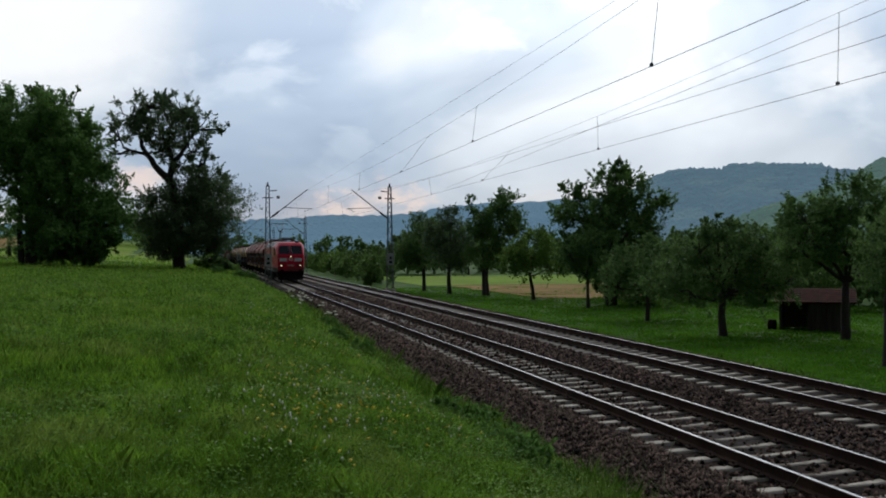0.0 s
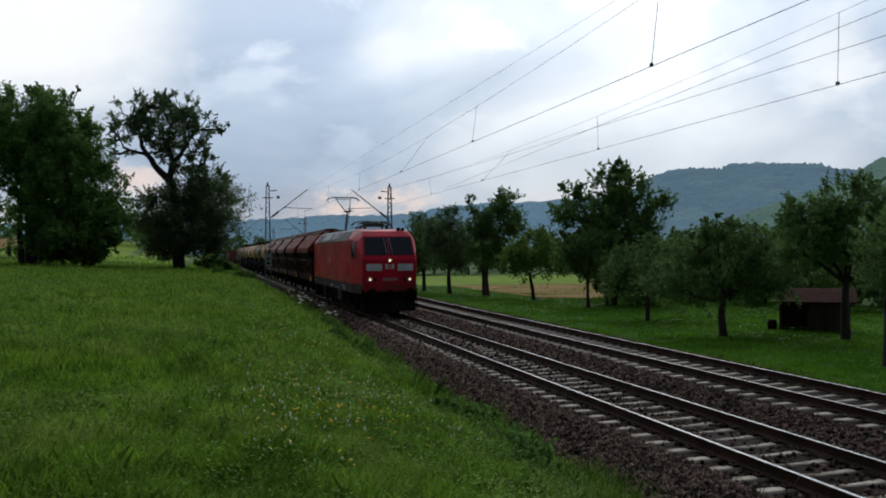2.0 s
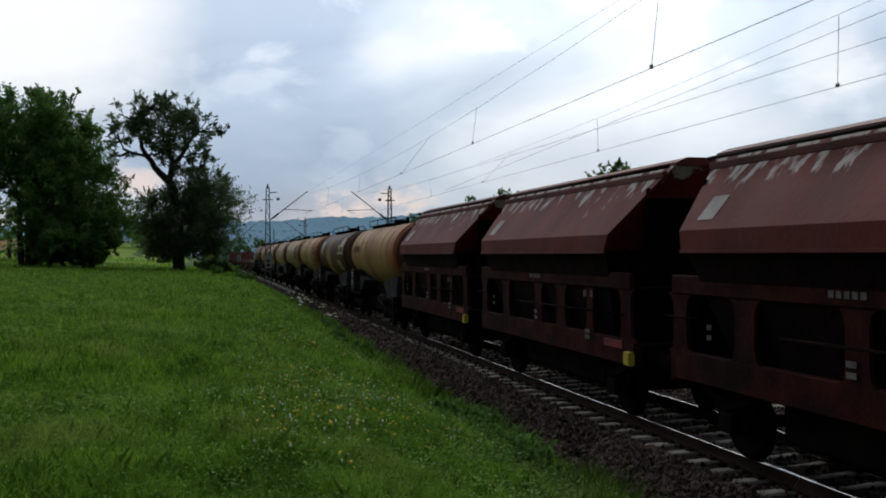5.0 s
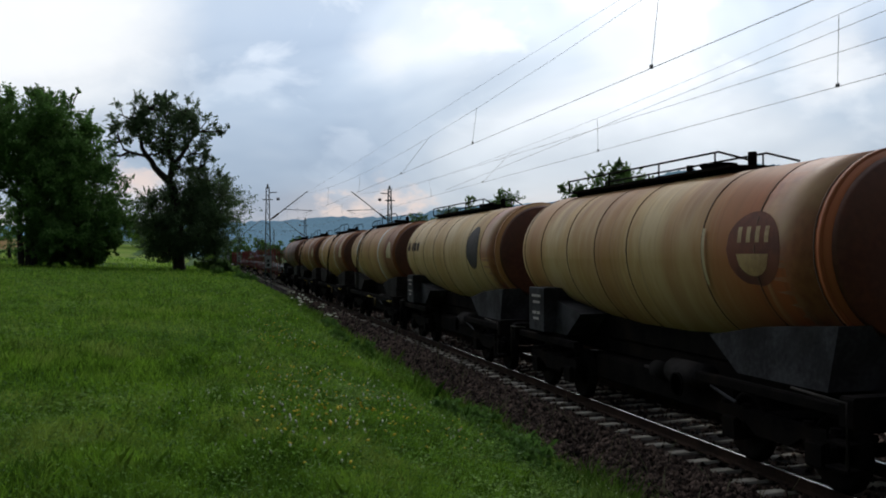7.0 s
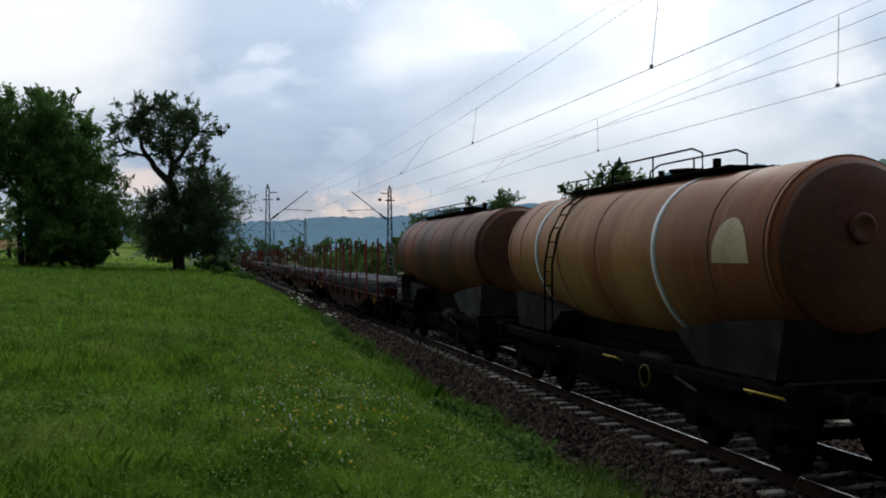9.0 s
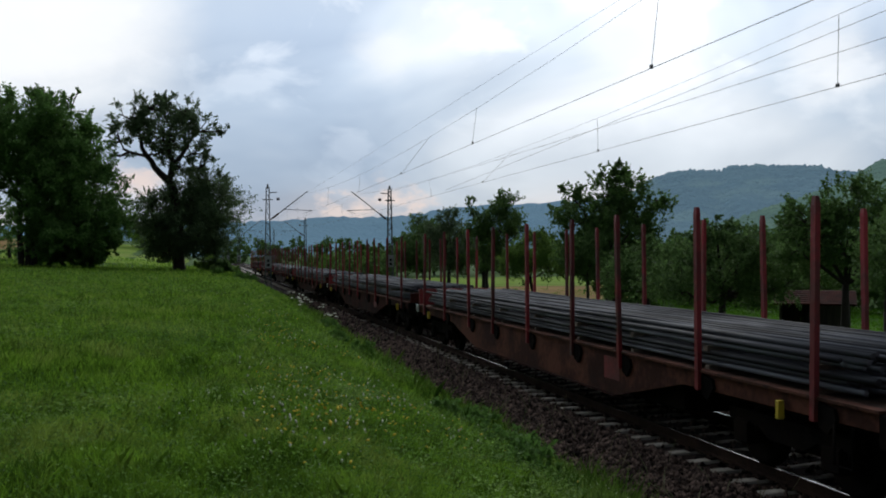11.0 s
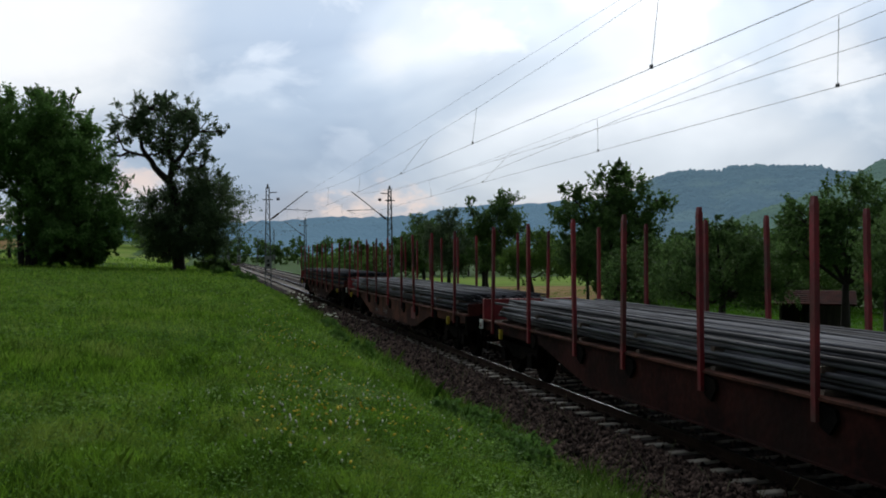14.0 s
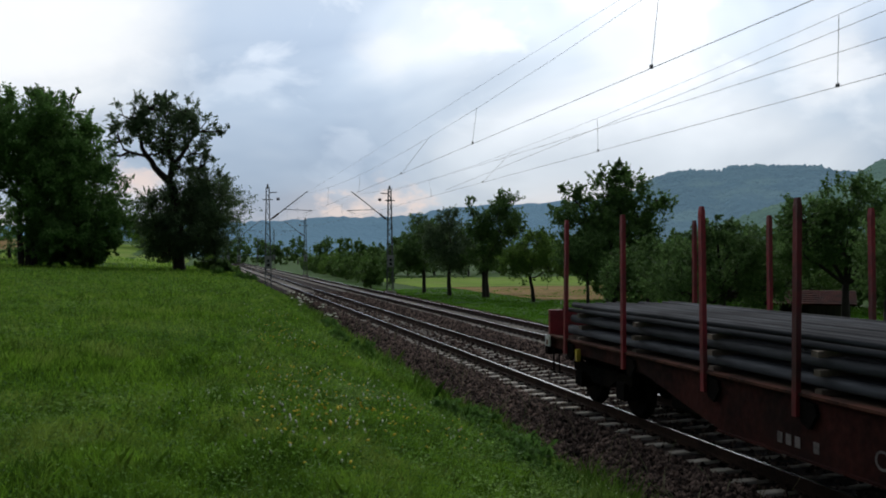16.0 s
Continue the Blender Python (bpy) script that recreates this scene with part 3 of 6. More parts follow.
def tree(x, y, tall, blobs, leaf, words, cat="tree", trunk=0.25, lean=(0, 0), n=5000, size=0.16, seed=1, z=None, group="", stems=1, name="tree", fork=0.35, twigs=True, clumps=80, airy=0.22, rise=0.45, shoot=2.3, mains=()):
    """blobs: (dx, dy, dz, rx, ry, rz) as parts of the height, dz from the ground. Limbs run from the trunk to clumps inside the blobs."""
    rng = np.random.default_rng(seed)
    z0 = float(height(x, y)) - 0.05 if z is None else z
    t = thing(name, words, cat, group, "", (x, y, z0))
    wood = Mesh()
    ctr, rad = np.array([b[:3] for b in blobs]) * tall, np.array([b[3:6] for b in blobs]) * tall
    vol = rad.prod(1) ** 0.75 * np.array([b[6] if len(b) > 6 else 1.0 for b in blobs])
    tips = []
    fk = np.array([lean[0] * fork * tall, lean[1] * fork * tall, fork * tall])
    for s in range(stems):
        off = np.array([0.35 * (s - (stems - 1) / 2), 0.2 * (s % 2), 0]) * trunk * 5 * (stems > 1)
        mid = off * 1.3 + fk * 0.5 + rng.normal(size=3) * trunk * 0.3
        wood.tube([off + (0, 0, -0.15), off + (0, 0, 0.12 * trunk * 4), mid, fk + off], trunk * 1.15, 8, True, trunk * 0.62)
    joints = [fk]
    for line in mains:
        pts = [np.array([a, b, c]) * tall for a, b, c, _ in line]
        for p, q, (_, _, _, ra), (_, _, _, rb) in zip(pts, pts[1:], line, line[1:]):
            wood.tube([p, (p + q) / 2 + rng.normal(size=3) * trunk * 0.15, q], trunk * ra, 8, True, trunk * rb)
        joints += pts[1:]
    for c, r, w in zip(ctr, rad, vol):
        k = max(4, int(clumps * w / vol.sum()))
        d = rng.normal(size=(k, 3))
        d /= np.linalg.norm(d, axis=1)[:, None]
        pts = c + d * r * rng.uniform(0.35, 0.95, (k, 1)) ** 0.7
        hub = c - np.array([0, 0, 0.35]) * r
        if twigs:
            fk = min(joints, key=lambda p: np.linalg.norm(p - hub) + 2.0 * max(p[2] - hub[2], 0))
            m2 = (fk + hub) / 2 + rng.normal(size=3) * r.mean() * 0.12
            wood.tube([fk, (fk + m2) / 2 + rng.normal(size=3) * r.mean() * 0.10, m2, (m2 + hub) / 2 + rng.normal(size=3) * r.mean() * 0.12, hub], trunk * (0.24 if mains else 0.42), 6, True, trunk * (0.10 if mains else 0.16))
            for p in pts[: 18]:
                q = (hub + p) / 2 + rng.normal(size=3) * r.mean() * 0.12
                wood.tube([hub, q, p], trunk * 0.13, 4, False, trunk * 0.03)
        tips.append((pts, r, w))
    part("trunk", wood, M["bark"], t, "dark rough bark with forking limbs")
    # leaves sit along short shoots that leave each clump outwards and upwards
    P = []
    for (pts, r, w), c in zip(tips, ctr):
        m = int(n * w / vol.sum())
        spread = r.min() * airy
        k = 7
        out = (pts - c) / r
        sd = out[:, None, :] * 0.55 + rng.normal(size=(len(pts), k, 3)) * 0.62 + np.array([0, 0, rise])
        sd /= np.linalg.norm(sd, axis=2)[:, :, None]
        sl = spread * shoot * rng.uniform(0.5, 1.5, (len(pts), k))
        i, q = rng.integers(0, len(pts), m), rng.integers(0, k, m)
        u = rng.uniform(0, 1, m) ** 0.8
        P.append(pts[i] + sd[i, q] * (sl[i, q] * u)[:, None] + rng.normal(size=(m, 3)) * (spread * 0.42 * (1.15 - u))[:, None])
    P = np.concatenate(P)
    P = P[P[:, 2] > 0.05 * tall]
    V, F = leaves(P, size, rng)
    crown = cloud("crown", V, F, leaf, "", "")
    crown.parent = t
    return t


# ---- the line ----
track(NEAR, 3, 75, 10.17, "concrete-sleepered railway track in brown ballast")
track(FAR, 8, 75, 10.42, "second concrete-sleepered track beside the first")
for yk in (75.3, 141.8, 208.3, 274.8):
    mast(NEAR - 3.08, yk, 1, "grey lattice steel mast with bracket and sign beside the track")
    mast(FAR + 2.78, yk - 0.4, -1, "grey lattice steel mast with bracket and sign by the far track")
overhead(NEAR, 6.13, -0.15, 0.0044, "near track")
overhead(FAR, 6.07, 0.146, 0.0087, "far track")
wire("feeder_cable", [(NEAR, y, 7.86 + 0.000008 * (y - 41) ** 2) for y in range(5, 76, 5)], 0.0036, "thin feeder cable above the near track")
wire("feeder_cable", [(FAR + 2.75, y, 7.65 + 0.0001 * (y - 15) ** 2) for y in range(-30, 76, 5)], 0.007, "dark feeder cable along the far masts")
wire("feeder_cable", [(FAR, y, 7.25 - 0.035 * (y - 14.2)) for y in range(-10, 48, 4)], 0.0055, "thin crossing cable over the far track")


# ---- hills ----
def hill(name, pts, dist, depth, material, words, seed, base=-40):
    """A wooded ridge: its crest given by bearings (degrees from +y towards +x) and rises (degrees)."""
    B = [b for b, _ in pts]
    E = [e for _, e in pts]
    bb = np.linspace(B[0], B[-1], 420)
    ee = np.interp(bb, B, E)
    rows = 40
    V = []
    rng = np.random.default_rng(seed)
    for i in range(rows + 4):
        u = min(i / rows, 1.0)
        back = max(i - rows, 0) * 60
        R = dist - depth * (1 - u) + back
        crest = np.tan(np.radians(ee)) * dist + 2.8
        prof = u ** 1.25
        zz = base + (crest - base) * prof * (1 - 0.12 * max(i - rows, 0))
        wob = 6.0 * np.sin(bb * 2.3 + i * 0.35 + seed) * (1 - u) + rng.normal(size=len(bb)) * 1.6 * dist / 2000
        Rw = R + 25 * np.sin(bb * 1.7 + seed) * (1 - u)
        V.append(np.stack([Rw * np.sin(np.radians(bb)), Rw * np.cos(np.radians(bb)), zz + wob], -1))
    V = np.concatenate(V)
    nx, ny = len(bb), rows + 4
    i = np.arange((ny - 1) * (nx - 1))
    a = (i // (nx - 1)) * nx + i % (nx - 1)
    return cloud(name, V, np.stack([a, a + 1, a + nx + 1, a + nx], 1), material, words, "structure", "hill")


def painted_haze(r, g, b, *args, **more):
    """A distant backdrop's material: haze put in as emitted light over a colour already blued."""
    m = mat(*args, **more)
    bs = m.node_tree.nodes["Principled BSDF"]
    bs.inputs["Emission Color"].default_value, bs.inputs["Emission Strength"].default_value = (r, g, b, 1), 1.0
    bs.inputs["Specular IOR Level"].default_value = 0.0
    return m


# blued base colours and a steady glow paint the haze onto each hill
M["hill_far"] = painted_haze(0.062, 0.112, 0.155, "far_forest", (0.085, 0.135, 0.175), (0.070, 0.115, 0.155), 1.0, scale=0.004, fine=0.05, bump=0.6, coords="Object")
M["hill_mid"] = painted_haze(0.064, 0.106, 0.146, "wooded_slope", (0.070, 0.115, 0.125), (0.050, 0.090, 0.105), 1.0, scale=0.006, fine=0.045, bump=1.0, c=(0.095, 0.145, 0.130), cscale=0.010)
M["hill_near"] = painted_haze(0.058, 0.092, 0.094, "near_wooded_slope", (0.055, 0.105, 0.062), (0.034, 0.072, 0.048), 1.0, scale=0.012, fine=0.075, bump=1.0, c=(0.095, 0.150, 0.075), cscale=0.020)
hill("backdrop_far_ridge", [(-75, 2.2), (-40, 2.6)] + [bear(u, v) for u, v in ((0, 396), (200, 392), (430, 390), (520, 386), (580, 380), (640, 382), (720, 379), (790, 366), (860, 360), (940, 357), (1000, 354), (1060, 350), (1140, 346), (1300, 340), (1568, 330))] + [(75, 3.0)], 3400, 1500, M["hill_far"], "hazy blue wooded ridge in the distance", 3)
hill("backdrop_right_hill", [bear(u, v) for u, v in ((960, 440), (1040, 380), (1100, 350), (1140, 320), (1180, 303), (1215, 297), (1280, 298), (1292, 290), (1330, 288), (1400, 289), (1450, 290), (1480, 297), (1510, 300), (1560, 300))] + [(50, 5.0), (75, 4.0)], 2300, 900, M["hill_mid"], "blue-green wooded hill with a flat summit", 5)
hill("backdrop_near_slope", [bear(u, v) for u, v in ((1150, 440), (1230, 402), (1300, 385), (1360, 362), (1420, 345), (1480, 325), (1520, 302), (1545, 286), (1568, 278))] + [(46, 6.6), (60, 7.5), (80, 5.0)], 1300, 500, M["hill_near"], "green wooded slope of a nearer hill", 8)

# ---- trees ----
tree(-13.7, 79, 14.3, [(-0.08, 0, 0.66, 0.26, 0.26, 0.28), (0.13, 0, 0.76, 0.20, 0.2, 0.18), (0.20, 0, 0.56, 0.24, 0.24, 0.22), (0.28, 0, 0.38, 0.24, 0.22, 0.20), (-0.25, 0, 0.56, 0.22, 0.22, 0.26), (0.10, 0, 0.42, 0.26, 0.26, 0.22), (-0.18, 0, 0.84, 0.16, 0.16, 0.12), (0.02, 0, 0.90, 0.14, 0.14, 0.09), (0.34, 0, 0.22, 0.20, 0.2, 0.14, 1.6), (0.20, -0.1, 0.16, 0.20, 0.26, 0.11, 2.4), (0.26, -0.05, 0.12, 0.2, 0.2, 0.10, 2.2), (0.26, 0, 0.985, 0.02, 0.02, 0.03, 3.0)], LEAF[0], "broad dense dark green walnut tree in the meadow", trunk=0.26, n=165000, size=0.115, seed=11, stems=3, clumps=400, airy=0.27, shoot=1.9)
tree(-2.2, 83, 15.6, [(-0.075, 0, 0.80, 0.17, 0.15, 0.12, 1.5), (-0.25, 0, 0.87, 0.12, 0.11, 0.09), (-0.31, 0, 0.74, 0.08, 0.08, 0.07), (-0.31, 0, 0.65, 0.07, 0.06, 0.035), (-0.155, 0, 0.925, 0.11, 0.1, 0.07), (0.02, 0, 0.915, 0.12, 0.1, 0.08), (0.10, 0, 0.81, 0.12, 0.11, 0.09), (0.25, 0, 0.79, 0.06, 0.05, 0.035), (0.07, 0, 0.68, 0.10, 0.1, 0.07), (-0.09, 0, 0.69, 0.12, 0.1, 0.07), (0.15, 0, 0.50, 0.12, 0.12, 0.08, 1.4), (0.195, 0, 0.34, 0.17, 0.16, 0.18, 2.2), (-0.12, 0, 0.29, 0.12, 0.13, 0.14, 2.2), (0.03, -0.05, 0.22, 0.20, 0.16, 0.13, 2.2), (0.06, 0, 0.40, 0.14, 0.14, 0.10, 1.8), (0.0, 0, 0.60, 0.10, 0.1, 0.07), (0.11, 0, 0.60, 0.09, 0.1, 0.06), (0.17, -0.03, 0.13, 0.15, 0.12, 0.08, 2.0), (-0.05, -0.03, 0.12, 0.14, 0.12, 0.09, 2.0), (-0.20, 0, 0.78, 0.10, 0.1, 0.08)], LEAF[1], "tall old pear tree with sparse crooked upper crown", trunk=0.56, n=125000, size=0.080, seed=12, fork=0.40, lean=(-0.05, 0), clumps=560, airy=0.24, rise=0.35, shoot=2.4,
     mains=[[(-0.02, 0, 0.39, 0.7), (-0.05, 0, 0.50, 0.6), (-0.13, 0, 0.58, 0.46), (-0.17, 0, 0.64, 0.38), (-0.20, 0, 0.74, 0.26), (-0.25, 0, 0.84, 0.16)], [(-0.05, 0, 0.50, 0.5), (-0.03, 0, 0.60, 0.42), (-0.06, 0, 0.70, 0.34), (-0.04, 0, 0.80, 0.22), (-0.08, 0, 0.90, 0.14)], [(-0.03, 0, 0.60, 0.36), (0.05, 0, 0.70, 0.26), (0.10, 0, 0.78, 0.2), (0.22, 0, 0.79, 0.1)], [(-0.17, 0, 0.64, 0.28), (-0.26, 0, 0.66, 0.18), (-0.31, 0, 0.64, 0.1)], [(0.0, 0, 0.33, 0.5), (0.08, 0, 0.42, 0.3), (0.16, 0, 0.50, 0.16)]])

# orchard by the far track
ORCH = "old orchard fruit trees"
tree(18.7, 78.7, 7.2, [(-0.05, 0, 0.52, 0.26, 0.26, 0.26), (0.12, 0, 0.66, 0.20, 0.2, 0.20), (-0.02, 0, 0.84, 0.14, 0.14, 0.14), (-0.2, 0, 0.40, 0.18, 0.2, 0.16)], LEAF[2], "bushy dark green fruit tree on the grass strip", trunk=0.20, n=15600, size=0.087, clumps=150, airy=0.26, rise=0.6, seed=21, group=ORCH)
tree(19.4, 72.6, 7.4, [(0, 0, 0.55, 0.24, 0.24, 0.28), (0.02, 0, 0.82, 0.13, 0.13, 0.16), (0.18, 0, 0.45, 0.18, 0.18, 0.18), (-0.16, 0, 0.62, 0.14, 0.16, 0.16)], LEAF[1], "upright grey-green fruit tree on the grass strip", trunk=0.20, n=15600, size=0.087, clumps=150, airy=0.26, rise=0.6, seed=22, group=ORCH)
tree(21.4, 68.9, 8.6, [(0, 0, 0.45, 0.16, 0.18, 0.22), (0.14, 0, 0.66, 0.18, 0.18, 0.18), (-0.10, 0, 0.70, 0.14, 0.14, 0.16), (0.20, 0, 0.84, 0.15, 0.14, 0.13), (0.30, 0, 0.62, 0.12, 0.12, 0.10), (-0.14, 0, 0.84, 0.06, 0.06, 0.08)], LEAF[3], "tall two-stemmed plum tree with ragged crown", trunk=0.20, n=19200, size=0.087, clumps=150, airy=0.26, rise=0.6, seed=23, group=ORCH, stems=2)
tree(22.8, 62.0, 5.2, [(0, 0, 0.66, 0.30, 0.3, 0.26), (0.26, 0, 0.50, 0.22, 0.22, 0.22), (-0.26, 0, 0.48, 0.20, 0.2, 0.22), (0.05, 0, 0.86, 0.2, 0.2, 0.12)], LEAF[5], "small light green leaning fruit tree", trunk=0.17, n=13200, size=0.074, clumps=150, airy=0.26, rise=0.6, seed=24, group=ORCH, lean=(-0.15, 0))
tree(25.2, 54.0, 9.7, [(0.0, 0, 0.45, 0.30, 0.28, 0.20), (-0.18, 0, 0.62, 0.18, 0.18, 0.18), (0.18, 0, 0.62, 0.20, 0.2, 0.18), (0.02, 0, 0.76, 0.16, 0.16, 0.16), (0.04, 0, 0.92, 0.06, 0.06, 0.09), (-0.02, 0, 0.90, 0.05, 0.05, 0.08), (0.33, 0, 0.74, 0.08, 0.08, 0.06), (-0.28, 0, 0.76, 0.07, 0.07, 0.08), (0.26, 0, 0.36, 0.16, 0.16, 0.16), (-0.25, 0, 0.36, 0.14, 0.16, 0.16)], LEAF[3], "large dark fruit tree with spiky top shoots", trunk=0.26, n=38400, size=0.093, clumps=150, airy=0.26, rise=0.6, seed=25, group=ORCH, stems=2)
tree(22.5, 51.6, 5.0, [(0, 0, 0.60, 0.20, 0.2, 0.26), (-0.2, 0, 0.66, 0.16, 0.16, 0.2), (0.1, 0, 0.82, 0.14, 0.14, 0.14)], LEAF[2], "slim young fruit tree before a larger one", trunk=0.13, n=8400, size=0.074, clumps=150, airy=0.26, rise=0.6, seed=26, group=ORCH)
tree(21.1, 41.2, 4.7, [(0, 0, 0.56, 0.34, 0.34, 0.26), (-0.34, 0, 0.44, 0.26, 0.26, 0.22), (0.36, 0, 0.48, 0.28, 0.28, 0.24), (0.05, 0, 0.80, 0.24, 0.24, 0.14), (0.1, 0.2, 0.36, 0.3, 0.3, 0.14)], LEAF[2], "low round fruit tree with drooping crown", trunk=0.13, n=14000, size=0.07, clumps=150, airy=0.24, seed=27, group=ORCH)
tree(20.2, 32.9, 5.1, [(0, 0, 0.54, 0.32, 0.3, 0.26), (-0.38, 0, 0.46, 0.24, 0.24, 0.24), (0.36, 0, 0.50, 0.28, 0.26, 0.26), (0.10, 0, 0.74, 0.28, 0.26, 0.18), (-0.06, 0, 0.92, 0.08, 0.1, 0.08), (0.56, 0, 0.48, 0.2, 0.2, 0.2), (-0.2, 0, 0.72, 0.2, 0.2, 0.14), (0.2, 0.2, 0.36, 0.3, 0.3, 0.12)], LEAF[2], "spreading old apple tree with dense low branches", trunk=0.19, n=24000, size=0.066, clumps=190, airy=0.24, seed=28, group=ORCH)
tree(24.0, 30.4, 6.5, [(0, 0, 0.62, 0.32, 0.3, 0.22), (-0.30, 0, 0.62, 0.22, 0.24, 0.16), (0.30, 0, 0.58, 0.28, 0.26, 0.22), (0.06, 0, 0.80, 0.26, 0.26, 0.16), (0.38, 0, 0.72, 0.22, 0.22, 0.2), (-0.24, 0, 0.74, 0.18, 0.18, 0.14)], LEAF[3], "broad dark apple tree beside the hut", trunk=0.20, n=28000, size=0.07, clumps=190, airy=0.24, seed=29, group=ORCH)
tree(19.4, 22.8, 4.9, [(0.05, 0, 0.72, 0.20, 0.26, 0.20), (0.02, 0, 0.58, 0.16, 0.2, 0.16), (0.32, 0, 0.62, 0.26, 0.24, 0.24)], LEAF[2], "small apple tree close to the line", trunk=0.15, n=14000, size=0.055, clumps=130, airy=0.24, seed=30, group=ORCH)

# hedges and distant trees
rngb = random.Random(4)


def bush(x, y, tall, leaf, words, wide=0.55, n=1600, size=0.2, group="", name="bush", z=None):
    s = rngb.randrange(9999)
    r = random.Random(s)
    bl = [(r.uniform(-0.3, 0.3) * wide, r.uniform(-0.2, 0.2), r.uniform(0.30, 0.62), wide * r.uniform(0.35, 0.6), wide * 0.5, r.uniform(0.22, 0.34)) for _ in range(4)] + [(r.uniform(-0.1, 0.1), 0, 0.75, wide * 0.4, wide * 0.4, 0.2), (0, 0, 0.24, wide * 0.7, wide * 0.6, 0.22)]
    return tree(x, y, tall, bl, leaf, words, "bush" if name == "bush" else "tree", 0.05 * tall ** 0.7, n=n, size=size, seed=s, group=group, name=name, fork=0.2, twigs=False, z=z)


HEDGE, WOOD, BACK = "hedge bushes along the line", "distant field trees", "hedge behind the orchard"
for i in range(20):
    y = 92 + i * 6.2 + rngb.uniform(-2, 2)
    bush(16.6 + 0.05 * (y - 90) + rngb.uniform(-0.8, 1.6), y, rngb.uniform(2.6, 4.3), LEAF[rngb.choice((2, 4, 4, 5))], "rounded green hedge bush along the far track", rngb.uniform(0.6, 0.8), 1500, 0.17, HEDGE)
for i in range(30):
    b = radians(9.5 + i * 0.95 + rngb.uniform(-0.4, 0.4))
    d = rngb.uniform(138, 185)
    bush(d * math.sin(b), d * math.cos(b), rngb.uniform(5.5, 9.5), LEAF[rngb.choice((2, 3, 4, 4))], "distant green tree beyond the fields", 0.6, 1300, 0.36, WOOD, "tree")
for i in range(26):
    b = radians(25 + i * 0.8 + rngb.uniform(-0.3, 0.3))
    d = rngb.uniform(56, 80)
    bush(d * math.sin(b), d * math.cos(b), rngb.uniform(3.6, 5.4), LEAF[rngb.choice((2, 3, 4))], "dense green shrub behind the orchard", 0.75, 1900, 0.17, BACK)
for x, y, h, k, w, z in ((-15.0, 150, 10.5, 4, 0.5, None), (-9.5, 150, 8.0, 5, 0.7, None), (-6.0, 142, 6.5, 5, 0.8, None), (-13.5, 160, 9, 4, 0.6, None), (-19, 100, 7, 2, 0.6, None), (-9.2, 81, 2.6, 0, 0.9, None), (-11.2, 80, 3.4, 0, 0.8, None), (-13.2, 82, 3.6, 0, 0.8, None), (1.4, 84, 1.1, 2, 1.3, None), (0.2, 86, 1.7, 5, 0.9, None), (2.6, 90, 0.7, 5, 1.6, None)):
    bush(x, y, h, LEAF[k], "leafy green shrub at the meadow's edge", w, 2200, 0.17, "shrubs at the edge of the meadow", z=z)
for x, y, h in ((9.0, 330, 9), (2.0, 300, 8), (-6, 330, 10), (14, 360, 11), (20, 340, 10), (26, 330, 9), (34, 350, 11), (-14, 310, 9), (-22, 330, 10), (42, 330, 10), (-34, 300, 9), (-46, 290, 9), (-60, 280, 10), (50, 340, 11)):
    bush(x, y, h, LEAF[rngb.choice((2, 4))], "far tree at the end of the straight", 0.7, 1100, 0.5, "trees at the end of the straight", "tree")


# ---- fields ----
def field(x0, x1, y0, y1, material, words, lift=0.05):
    return sheet("field", np.linspace(x0, x1, 24), np.linspace(y0, y1, 24), lambda X, Y: height(X, Y) + lift, material, words, "field")


M["wheat"] = mat("ripe_wheat", (0.26, 0.170, 0.060), (0.18, 0.120, 0.045), 0.9, scale=0.2, fine=3, bump=0.4, spec=0.05)
M["pale_field"] = mat("pale_meadow", (0.17, 0.27, 0.030), (0.12, 0.20, 0.024), 0.9, scale=0.15, fine=2, bump=0.3, c=(0.19, 0.22, 0.05), cscale=0.08, spec=0.05)
field(24.0, 110, 63, 90, M["wheat"], "strip of ripe tan wheat beyond the orchard")
field(21.5, 120, 91, 128, M["pale_field"], "pale green mown meadow strip")
# a sun break on the rise, painted by giving it the paler green
field(-60, -2.5, 98, 165, M["pale_field"], "meadow behind the trees, its sunshine painted as pale green")
field(-75, -19, 122, 166, M["wheat"], "tan grain field on the rise", 0.12)


